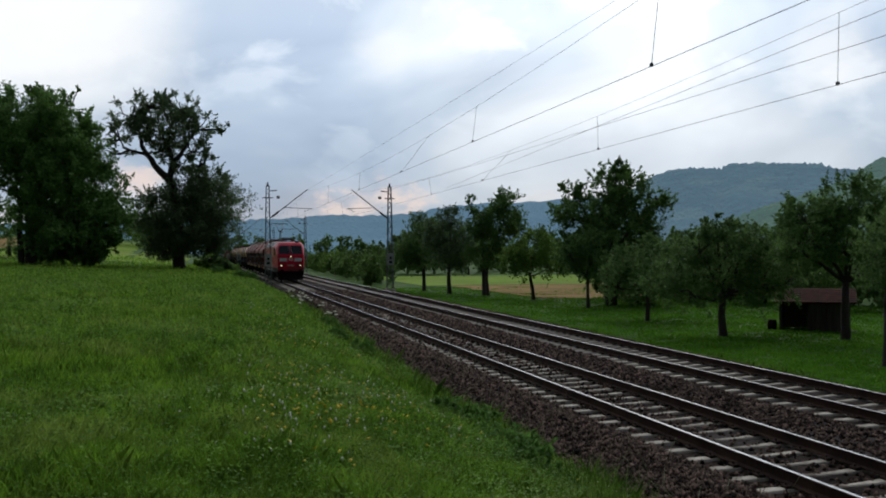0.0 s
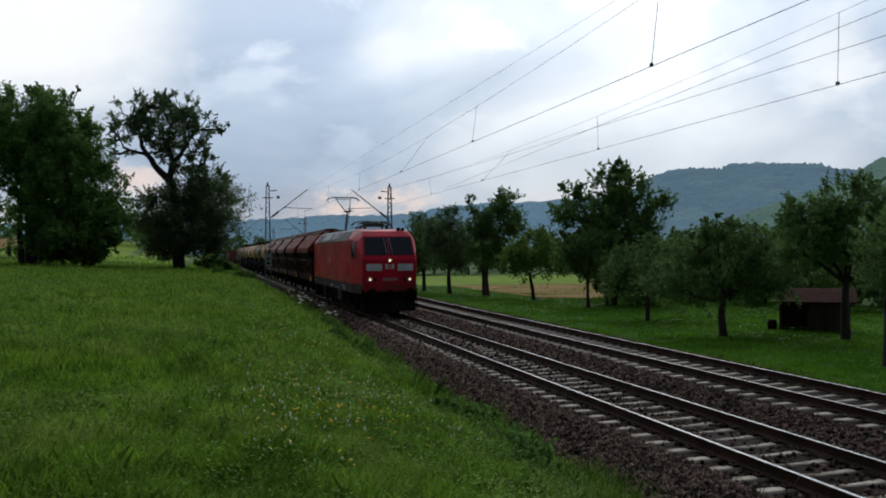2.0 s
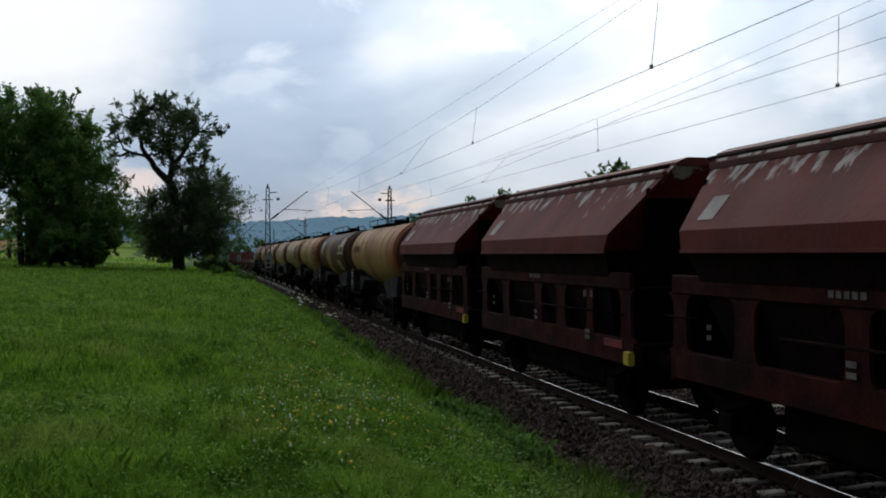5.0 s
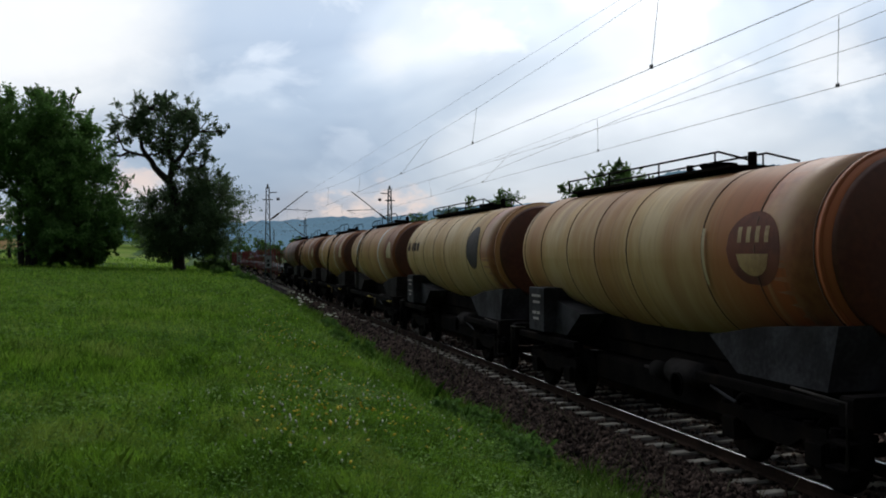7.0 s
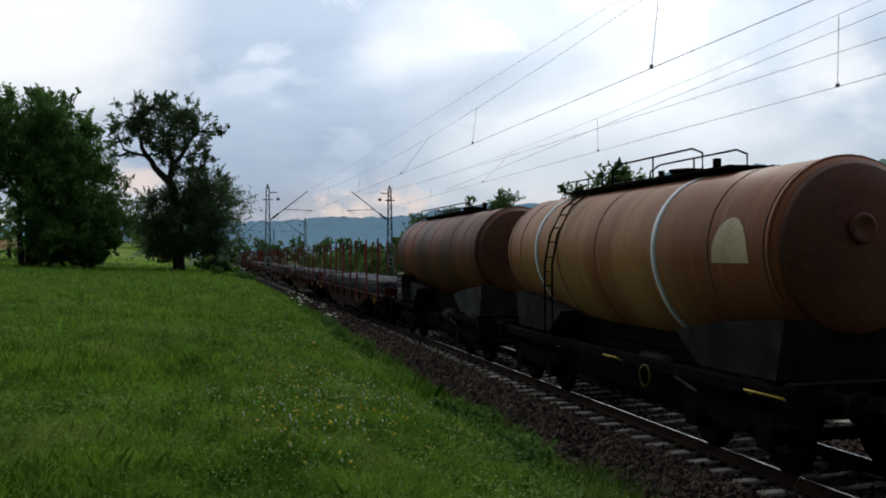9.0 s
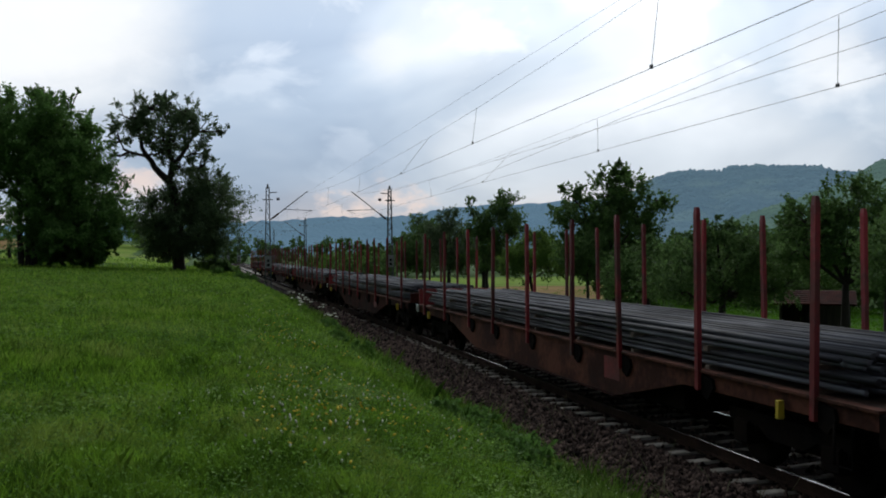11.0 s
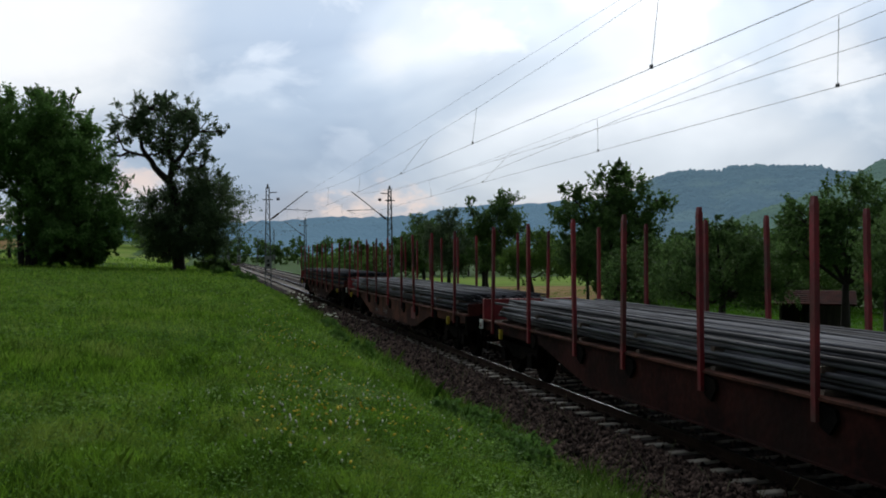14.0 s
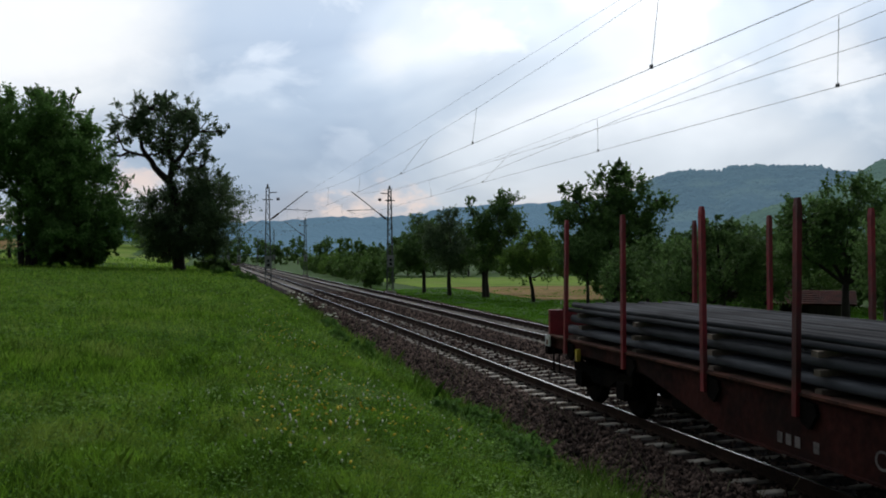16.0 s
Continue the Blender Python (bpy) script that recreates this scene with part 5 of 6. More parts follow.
            part("tail_light", Mesh().turned([(-d * 0.03, 0.085), (d * 0.02, 0.085), (d * 0.03, 0.06)], (s * 0.68, yf, 1.61), "y", 14), M["glass"], ring)
        part("top_light", Mesh().turned([(-d * 0.05, 0.055), (d * 0.025, 0.055), (d * 0.035, 0.04)], (0, f(0.485), 2.46), "y", 16), M["lamp"] if d < 0 else M["glass"], t)
        part("top_light_rim", Mesh().turned([(-d * 0.05, 0.10), (d * 0.018, 0.10), (d * 0.024, 0.085)], (0, f(0.485), 2.46), "y", 16), M["lens"], t)
        part("front_emblem", Mesh().box(-0.20, 0.20, min(yf, yf + d * 0.012), max(yf, yf + d * 0.012), 2.08, 2.36).box(-0.16, -0.12, min(yf, yf + d * 0.02), max(yf, yf + d * 0.02), 2.12, 2.32).box(0.12, 0.16, min(yf, yf + d * 0.02), max(yf, yf + d * 0.02), 2.12, 2.32), M["white"], t)
        part("front_emblem_field", Mesh().box(-0.175, 0.175, min(yf, yf + d * 0.016), max(yf, yf + d * 0.016), 2.105, 2.335), M["red"], t)
        for x0 in (-0.11, -0.04, 0.04, 0.11):
            part("emblem_stroke", Mesh().box(x0 - 0.014, x0 + 0.014, min(yf, yf + d * 0.02), max(yf, yf + d * 0.02), 2.14, 2.30), M["white"], t)
        for i in range(7):
            x0 = -0.33 + 0.1 * i
            part("number_bar", Mesh().box(x0, x0 + 0.06, min(yf, yf + d * 0.014), max(yf, yf + d * 0.014), 1.55, 1.68), M["pale"], t)
        part("buffer_beam", Mesh().box(-1.26, 1.26, min(f(0.55), f(1.1)), max(f(0.55), f(1.1)), 0.72, 1.22, 0.06), M["under"], t, "black buffer beam")
        part("snow_plough", Mesh().hull([(s * x, f(y), z) for s in (-1, 1) for x, y, z in ((1.22, 0.75, 0.72), (1.15, 0.45, 0.2), (1.22, 1.3, 0.72), (1.2, 1.2, 0.2), (0.2, 0.3, 0.2), (0.2, 0.55, 0.72))]), M["under"], t)
        for s in (-1, 1):
            part("shunter_step", Mesh().tube([(s * 1.2, f(0.58), 1.1), (s * 1.2, f(0.42), 0.9), (s * 1.2, f(0.42), 0.35)], 0.02, 6).box(min(s * 0.95, s * 1.3), max(s * 0.95, s * 1.3), min(f(0.35), f(0.6)), max(f(0.35), f(0.6)), 0.33, 0.37), M["under"], t)
    ends(t, L)
    for y in (3.75, L - 3.75):
        bogie(t, y, 2.6, 0.625, 0.55)
    part("transformer_tank", Mesh().box(-1.15, 1.15, 7.2, 11.7, 0.32, 1.0, 0.08), M["under"], t)
    for y0, y1 in ((5.9, 6.6), (12.1, 12.8), (6.75, 7.1)):
        part("equipment_box", Mesh().box(-1.42, -0.8, y0, y1, 0.42, 0.98, 0.03), M["skirt"], t)
        part("equipment_box", Mesh().box(0.8, 1.42, y0, y1, 0.42, 0.98, 0.03), M["skirt"], t)
    # pantographs
    for y, up in ((14.2, True), (4.7, False)):
        base = Mesh()
        for s in (-1, 1):
            base.box(s * 0.55 - 0.04, s * 0.55 + 0.04, y - 0.8, y + 0.7, 4.09, 4.15)
            for k in (-0.6, 0.5):
                base.turned([(0, 0.05), (0.03, 0.09), (0.06, 0.05), (0.09, 0.09), (0.12, 0.05), (0.16, 0.06)], (s * 0.55, y + k, 3.945), "z", 10)
        for k in (-0.7, 0.6):
            base.box(-0.6, 0.6, y + k - 0.04, y + k + 0.04, 4.09, 4.14)
        p = part("pantograph", base, M["panto"], t, "dark steel single-arm pantograph")
        a, k, h = ((0, y - 0.35, 4.2), (0, y - 1.25, 5.2), (0, y + 0.45, 6.11)) if up else ((0, y + 0.6, 4.16), (0, y - 0.7, 4.27), (0, y + 0.55, 4.36))
        part("lower_arm", Mesh().tube([a, k], 0.055, 8).tube([(0.12, a[1] + 0.3, 4.2), (0.12, k[1] + 0.12, k[2] - 0.08)], 0.018, 6), M["panto"], p)
        part("upper_arm", Mesh().tube([(-0.12, k[1], k[2]), (-0.42, h[1], h[2] - 0.1)], 0.03, 6).tube([(0.12, k[1], k[2]), (0.42, h[1], h[2] - 0.1)], 0.03, 6).tube([(-0.2, k[1], k[2]), (0.2, k[1], k[2])], 0.06, 8).tube([(-0.42, h[1], h[2] - 0.1), (0.42, h[1], h[2] - 0.1)], 0.02, 6), M["panto"], p)
        head = Mesh()
        for q in (-0.17, 0.17):
            head.tube([(-0.97, h[1] + q, h[2] - 0.20), (-0.85, h[1] + q, h[2] - 0.06), (-0.6, h[1] + q, h[2]), (0.6, h[1] + q, h[2]), (0.85, h[1] + q, h[2] - 0.06), (0.97, h[1] + q, h[2] - 0.20)], 0.026, 6)
        for s in (-1, 1):
            head.tube([(s * 0.45, h[1] - 0.18, h[2]), (s * 0.45, h[1], h[2] - 0.1), (s * 0.45, h[1] + 0.18, h[2])], 0.02, 6)
        part("collector_head", head, M["panto"], p)
        if not up:
            part("folded_frame", Mesh().tube([(-0.62, y - 0.75, 4.22), (0.62, y - 0.75, 4.22), (0.62, y + 0.75, 4.26), (-0.62, y + 0.75, 4.26), (-0.62, y - 0.75, 4.22)], 0.04, 6).tube([(-0.3, y - 0.7, 4.28), (-0.45, y + 0.5, 4.32)], 0.035, 6).tube([(0.3, y - 0.7, 4.28), (0.45, y + 0.5, 4.32)], 0.035, 6).box(-0.5, 0.5, y - 0.3, y + 0.3, 4.10, 4.20, 0.03), M["panto"], p)
    part("roof_conductor", Mesh().tube([(0.2, 5.2, 4.25), (0.2, 13.5, 4.25)], 0.02, 6).tube([(0.2, 8, 3.95), (0.2, 8, 4.25)], 0.05, 8).tube([(0.2, 11, 3.95), (0.2, 11, 4.25)], 0.05, 8), M["panto"], t)
    part("antenna", Mesh().tube([(-0.3, 7.6, 3.95), (-0.3, 7.6, 4.2)], 0.035, 8), M["black"], t)
    part("horn", Mesh().tube([(0.6, 1.7, 3.85), (0.6, 1.45, 3.88)], 0.05, 10, True, 0.09).tube([(0.8, 1.7, 3.85), (0.8, 1.45, 3.88)], 0.05, 10, True, 0.08), M["black"], t)
    return t


def hopper():
    L = 9.64
    t = thing("hopper_wagon", "oxide-red hopper wagon with sloped sides streaked pale", "hopper wagon", "hopper wagons of the train")
    top = [(s * 0.52, y, 4.26) for s in (-1, 1) for y in (0.66, 8.98)]
    mid = [(s * 1.47, y, 3.14) for s in (-1, 1) for y in (1.20, 8.44)]
    low = [(s * 1.50, y, 2.86) for s in (-1, 1) for y in (1.30, 8.34)]
    b = part("bin", Mesh().hull(top + mid + low), M["hopper_bin"], t, "sloped oxide-red sheet bin")
    # near-black chute, painted dark for the shade behind the posts
    part("chute", Mesh().hull([(s * 1.44, y, 2.875) for s in (-1, 1) for y in (1.34, 8.30)] + [(s * 1.0, y, 1.2) for s in (-1, 1) for y in (1.9, 7.7)]), M["hopper_dk"], t, "tapering discharge chute, darkened for the shade under the bin")
    part("roof_flap", Mesh().prism([(-0.50, 4.262), (-0.50, 4.32), (-0.30, 4.40), (0.30, 4.40), (0.50, 4.32), (0.50, 4.262)], 0.60, 9.04), M["hopper"], t)
    for s in (-1, 1):
        part("gutter", Mesh().box(min(s * 0.60, s * 0.70), max(s * 0.60, s * 0.70), 0.72, 8.92, 4.05, 4.17, 0.02), M["hopper"], t)
        part("roof_shaft", Mesh().tube([(s * 0.66, 0.6, 4.24), (s * 0.66, 9.0, 4.24)], 0.03, 6), M["hopper_dk"], t)
        part("band", Mesh().box(min(s * 1.485, s * 1.515), max(s * 1.485, s * 1.515), 1.28, 8.36, 2.82, 2.87), M["hopper"], t)
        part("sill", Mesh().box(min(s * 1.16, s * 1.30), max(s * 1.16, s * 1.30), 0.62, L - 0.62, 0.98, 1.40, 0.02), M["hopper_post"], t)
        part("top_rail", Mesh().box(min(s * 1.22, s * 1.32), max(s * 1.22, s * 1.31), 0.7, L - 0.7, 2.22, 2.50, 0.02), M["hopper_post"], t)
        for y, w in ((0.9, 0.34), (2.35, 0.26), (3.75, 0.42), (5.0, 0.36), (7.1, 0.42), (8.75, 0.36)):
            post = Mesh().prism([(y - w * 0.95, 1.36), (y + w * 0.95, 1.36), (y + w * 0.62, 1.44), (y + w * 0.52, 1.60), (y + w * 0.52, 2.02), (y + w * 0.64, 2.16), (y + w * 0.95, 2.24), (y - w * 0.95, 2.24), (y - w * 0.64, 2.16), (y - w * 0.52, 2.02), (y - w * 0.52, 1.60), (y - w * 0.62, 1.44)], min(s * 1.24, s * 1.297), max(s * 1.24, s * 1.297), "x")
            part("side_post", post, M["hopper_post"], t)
        part("handrail", Mesh().tube([(s * 1.40, 0.75, 1.82), (s * 1.40, 6.2, 1.80)], 0.02, 6).tube([(s * 1.40, 8.0, 1.9), (s * 1.40, 9.0, 1.9)], 0.016, 6), M["hopper_dk"], t)
        for y in (1.82, 7.82):
            part("axle_guard", Mesh().prism([(y - 0.75, 1.0), (y + 0.75, 1.0), (y + 0.22, 0.34), (y - 0.22, 0.34)], min(s * 0.96, s * 1.0), max(s * 0.96, s * 1.0), "x").box(min(s * 0.95, s * 1.15), max(s * 0.95, s * 1.15), y - 0.16, y + 0.16, 0.36, 0.64, 0.03), M["under"], t)
            part("leaf_spring", Mesh().prism([(y - 0.6, 0.86), (y, 0.66), (y + 0.6, 0.86), (y + 0.6, 0.92), (y, 0.80), (y - 0.6, 0.92)], min(s * 1.02, s * 1.12), max(s * 1.02, s * 1.12), "x"), M["under"], t)
    for y in (1.82, 7.82):
        part("wheelset", wheelset(0.48), None, t, "", (0, y, 0.48))
    for y, d in ((0.62, 1), (L - 0.62, -1)):
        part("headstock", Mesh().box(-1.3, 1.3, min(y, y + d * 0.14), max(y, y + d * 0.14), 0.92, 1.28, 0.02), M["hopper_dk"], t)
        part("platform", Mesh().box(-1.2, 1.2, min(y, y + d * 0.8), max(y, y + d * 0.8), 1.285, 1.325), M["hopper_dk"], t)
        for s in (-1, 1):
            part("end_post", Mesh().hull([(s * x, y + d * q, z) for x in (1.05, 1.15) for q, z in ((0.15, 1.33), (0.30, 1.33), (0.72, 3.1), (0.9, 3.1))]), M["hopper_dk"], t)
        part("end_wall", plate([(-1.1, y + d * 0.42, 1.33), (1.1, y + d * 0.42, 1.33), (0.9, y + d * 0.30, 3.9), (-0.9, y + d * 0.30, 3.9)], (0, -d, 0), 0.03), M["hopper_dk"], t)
    part("crossing_rail", Mesh().tube([(-1.15, 0.7, 1.3), (-1.15, 0.7, 2.25), (1.15, 0.7, 2.25), (1.15, 0.7, 1.3)], 0.025, 6), M["under"], t)
    part("discharge_gear", Mesh().box(-0.85, 0.85, 2.7, 6.9, 0.38, 1.0, 0.05), M["under"], t)
    part("brake_reservoir", Mesh().turned([(0, 0.05), (0.03, 0.17), (0.8, 0.17), (0.83, 0.05)], (0.0, 4.4, 0.72), "y", 14), M["under"], t)
    part("lever_box", Mesh().box(-1.42, -1.31, 0.56, 0.74, 1.0, 1.22, 0.02), M["yellow"], t, "yellow lever box")
    n = Vector((-1, 0, 0.85)).normalized()

    def on_side(u, y):
        """A point on the sloping side, u from 0 at the bottom to 1 at the top."""
        return Vector((-1.47 + 0.95 * u, y, 3.14 + 1.12 * u)) + n * 0.004
    part("label_panel", plate([on_side(0.12, 7.75), on_side(0.12, 8.15), on_side(0.42, 8.15), on_side(0.42, 7.75)], n, 0.004), M["pale"], t)
    marks(t, -1.326, [(4.85 + 0.13 * i, 2.36, 0.09, 0.08) for i in range(5)] + [(2.5, 2.1, 0.12, 0.12), (2.2, 2.1, 0.1, 0.12), (5.05, 1.62, 0.16, 0.07), (5.05, 1.5, 0.16, 0.07), (2.4, 1.42, 0.2, 0.07), (2.4, 1.32, 0.2, 0.07), (7.9, 1.8, 0.12, 0.07), (7.9, 1.66, 0.12, 0.07)], M["stencil"])
    part("red_plate", Mesh().box(-1.322, -1.302, 1.0, 1.7, 1.24, 1.37), M["end_red"], t)
    ends(t, L)
    return t


def shell(prof, ztop, n=40):
    """A lying tank whose top stays level; prof: (y, radius)."""
    m = Mesh()
    vs = []
    for y, r in prof:
        for j in range(n):
            a = 2 * math.pi * j / n
            vs.append((r * math.sin(a), y, ztop - TANK_R + (r * math.cos(a) if math.cos(a) > 0 else r * math.cos(a))))
    k = len(prof)
    fs = [(i * n + j, i * n + (j + 1) % n, (i + 1) * n + (j + 1) % n, (i + 1) * n + j) for i in range(k - 1) for j in range(n)] + [tuple(range(n)), tuple(range((k - 1) * n, k * n))]
    return m.add(vs, fs, True)


TANK_R, TANK_TOP = 1.19, 4.06


def wrapped(top, y0, y1, a_low, steps=14, r=None):
    """A thin painted patch lying on the tank's side; top(u): its upper angle (degrees from the side, upwards), u from 0 to 1 along it."""
    r = (r or TANK_R) + 0.006
    m, rows = Mesh(), 8
    vs = []
    for i in range(steps + 1):
        u = i / steps
        for j in range(rows + 1):
            a = radians(a_low + (top(u) - a_low) * j / rows)
            vs.append((-r * math.cos(a), y0 + (y1 - y0) * u, TANK_TOP - TANK_R + r * math.sin(a)))
    fs = [(i * (rows + 1) + j, i * (rows + 1) + j + 1, (i + 1) * (rows + 1) + j + 1, (i + 1) * (rows + 1) + j) for i in range(steps) for j in range(rows)]
    return m.add(vs, fs, True)


def band(y, w, r=None, over=0.012):
    r = (r or TANK_R)
    return Mesh().turned([(-w / 2, r - 0.02), (-w / 2, r + over), (w / 2, r + over), (w / 2, r - 0.02)], (0, y, TANK_TOP - TANK_R), "y", 40)


def tank_wagon(kind, paint, words, extra=(), ly=8.2):
    L = 12.45
    t = thing("tank_wagon", words, "tank wagon", "tank wagons of the train")
    R = TANK_R
    y0, y1 = 1.10, 11.65
    prof = [(y0, 0.30), (y0 + 0.02, R * 0.62), (y0 + 0.07, R * 0.90), (y0 + 0.16, R * 0.985), (y0 + 0.26, R), (y1 - 0.26, R), (y1 - 0.16, R * 0.985), (y1 - 0.07, R * 0.90), (y1 - 0.02, R * 0.62), (y1, 0.30)]
    tank = part("tank", shell(prof, TANK_TOP), paint, t, "rust-stained cylindrical tank")
    for y, d in ((y0, -1), (y1, 1)):
        part("tank_end", Mesh().turned([(d * 0.012, 0.02), (d * 0.012, 0.30), (-d * 0.01, R * 0.62), (-d * 0.062, R * 0.90), (-d * 0.10, R * 0.945)], (0, y, TANK_TOP - R), "y", 40), M["tank_end"], tank, "dark rusty dished end")
    cz = TANK_TOP - R
    sags = ((2.0, 0.0), (3.6, 0.12), (5.4, 0.26), (7.0, 0.26), (8.8, 0.12), (10.4, 0.0)) if kind == "belly" else ((1.4, 0.0), (2.4, 0.13), (4.0, 0.27), (5.4, 0.33), (7.2, 0.33), (8.8, 0.27), (10.4, 0.13), (11.35, 0.0))
    sag = lambda y: float(np.interp(y, [p for p, _ in sags], [q for _, q in sags]))

    def hung(m):
        """A hoop that follows the tank's belly."""
        m.v = [(x, y, z - (sag(y) * ((cz - z) / R) ** 2 if z < cz else 0)) for x, y, z in m.v]
        return m
    vs, n = [], 20
    for y, d in sags:
        for j in range(n + 1):
            a = math.pi * (0.04 + 0.92 * j / n)
            vs.append((-(R + 0.004) * math.cos(a), y, cz - (R + 0.004) * math.sin(a) - d * math.sin(a) ** 2))
    part("belly", Mesh().add(vs, [(i * (n + 1) + j, i * (n + 1) + j + 1, (i + 1) * (n + 1) + j + 1, (i + 1) * (n + 1) + j) for i in range(len(sags) - 1) for j in range(n)], True), paint, tank)
    for y in ((1.42, 2.6, 3.9, 6.3, 7.6, 8.9, 10.3, 11.3) if kind == "belly" else (1.42, 2.75, 6.6, 8.4, 10.6, 11.3)):
        part("weld_seam", hung(band(y, 0.026, over=0.009)), M["seam"], tank)
    part("end_ring", band(y0 + 0.22, 0.06, over=0.02), paint, tank)
    if "cream tank" in words:
        part("end_course", band(2.0, 1.16, over=0.004), M["rust_course"], tank, "rust-red end course of the tank")
    if kind == "banded":
        for y in (4.35, 9.60):
            part("white_band", hung(band(y, 0.15, over=0.012)), M["white"], tank, "dull white hoop band")
        part("data_panel", wrapped(lambda u: -9 + 30 * math.sqrt(max(1 - (2 * u - 1) ** 2, 0)), 1.75, 2.65, -9, 40), M["cream"], tank, "cream half-round panel")
        part("manhole", Mesh().turned([(0.0, 0.20), (-0.05, 0.20), (-0.07, 0.16), (-0.04, 0.12), (-0.03, 0.02)], (0, y0 - 0.01, TANK_TOP - R + 0.25), "y", 20), M["tank_end"], tank)
    for name, m, material in extra:
        part(name, m, material, tank)
    # top walkway, rails, dome
    w = part("walkway", Mesh().box(-0.42, 0.42, 4.4 if kind == "belly" else 3.4, 10.6 if kind == "belly" else 9.9, 4.10, 4.14), M["under"], t, "dark steel walkway on top")
    for i in range(9):
        y = (4.5 if kind == "belly" else 3.6) + i * 0.74
        part("walkway_foot", Mesh().box(-0.30, 0.30, y - 0.03, y + 0.03, 4.0, 4.10), M["under"], w)
    hi = (4.2, 7.5) if kind == "banded" else (4.2, 4.3)
    for s in (-1, 1):
        if kind == "belly":
            part("rail", Mesh().tube([(s * 0.42, 3.9, 4.16), (s * 0.42, 4.7, 4.36), (s * 0.42, 10.6, 4.36), (s * 0.42, 10.6, 4.12)], 0.018, 6).tube([(s * 0.42, 6.6, 4.12), (s * 0.42, 6.6, 4.36)], 0.014, 6).tube([(s * 0.42, 8.6, 4.12), (s * 0.42, 8.6, 4.36)], 0.014, 6).tube([(s * 0.42, 4.8, 4.12), (s * 0.42, 4.8, 4.36)], 0.014, 6), M["under"], w)
            continue
        part("rail", Mesh().tube([(s * 0.40, hi[0], 4.12), (s * 0.40, hi[0], 4.40), (s * 0.40, hi[0] + 0.3, 4.50), (s * 0.40, hi[1] - 0.4, 4.50), (s * 0.40, hi[1], 4.40), (s * 0.40, hi[1], 4.12)], 0.018, 6).tube([(s * 0.40, (hi[0] + hi[1]) / 2, 4.12), (s * 0.40, (hi[0] + hi[1]) / 2, 4.50)], 0.015, 6), M["under"], w)
        part("low_rail", Mesh().tube([(s * 0.42, hi[1] + 0.4, 4.34), (s * 0.42, 9.6, 4.34), (s * 0.42, 9.9, 4.12)], 0.015, 6).tube([(s * 0.42, 8.6, 4.12), (s * 0.42, 8.6, 4.34)], 0.014, 6).tube([(s * 0.42, 9.2, 4.12), (s * 0.42, 9.2, 4.34)], 0.014, 6).tube([(s * 0.42, hi[1] + 0.4, 4.34), (s * 0.42, hi[1] + 0.4, 4.12)], 0.014, 6), M["under"], w)
    part("dome", Mesh().turned([(0, 0.26), (0.16, 0.26), (0.2, 0.3), (0.23, 0.3), (0.25, 0.1)], (0, 5.4, 4.02), "z", 18), M["under"], t)
    part("valve", Mesh().tube([(0.1, 4.6, 4.05), (0.1, 4.6, 4.36)], 0.07, 10), M["under"], t)
    part("valve", Mesh().tube([(-0.05, 6.2, 4.05), (-0.05, 6.2, 4.3)], 0.06, 10), M["under"], t)
    if kind == "banded":
        lad = Mesh()
        line = lambda dy: [(-0.62, ly - 0.2 + dy, 4.05), (-1.02, ly - 0.1 + dy, 3.72), (-1.28, ly - 0.05 + dy, 3.2), (-1.38, ly + dy, 2.6), (-1.38, ly + dy, 1.2)]
        lad.tube(line(0.0), 0.022, 6).tube(line(0.40), 0.022, 6)
        L0, L1 = line(0.0), line(0.40)
        for a, b, c, d, n in zip(L0, L0[1:], L1, L1[1:], (2, 2, 2, 5)):
            for i in range(n):
                f = (i + 0.5) / n
                lad.tube([Vector(a).lerp(Vector(b), f), Vector(c).lerp(Vector(d), f)], 0.014, 5)
        part("ladder", lad, M["under"], t, "dark steel side ladder")
    # frame
    part("centre_sill", Mesh().box(-0.45, 0.45, 0.62, L - 0.62, 0.92, 1.20, 0.03), M["under"], t)
    part("cradle", Mesh().box(-0.5, 0.5, 3.0, 9.45, 1.202, 1.62, 0.03), M["under"], t)
    part("brake_gear", Mesh().box(-0.7, 0.7, 3.9, 8.6, 0.42, 0.90, 0.05).tube([(-0.3, 1.5, 0.6), (-0.3, 10.9, 0.6)], 0.05, 6), M["under"], t)
    for y, d in ((0.62, 1), (L - 0.62, -1)):
        part("headstock", Mesh().box(-1.32, 1.32, min(y, y + d * 0.22), max(y, y + d * 0.22), 0.90, 1.26, 0.03), M["under"], t)
        part("saddle", Mesh().hull([(s * 1.06, y + d * q, z) for s in (-1, 1) for q, z in ((0.75, 1.2), (2.6, 1.2), (0.55, 1.98), (2.1, 1.86), (3.3, 1.66))]), M["box_grey"] if kind == "belly" else M["frame_grey"], t, "grey sheet-steel tank saddle")
        if d < 0 and kind == "belly":
            part("end_box", Mesh().box(-1.34, -0.7, min(y + d * 1.2, y + d * 2.05), max(y + d * 1.2, y + d * 2.05), 1.22, 2.12, 0.02), M["box_grey"], t)
            marks(t, -1.341, [(y + d * 1.62, 1.95, 0.5, 0.05), (y + d * 1.62, 1.82, 0.4, 0.05), (y + d * 1.5, 1.6, 0.2, 0.06), (y + d * 1.75, 1.6, 0.15, 0.06), (y + d * 1.6, 1.48, 0.3, 0.05)], M["pale"])
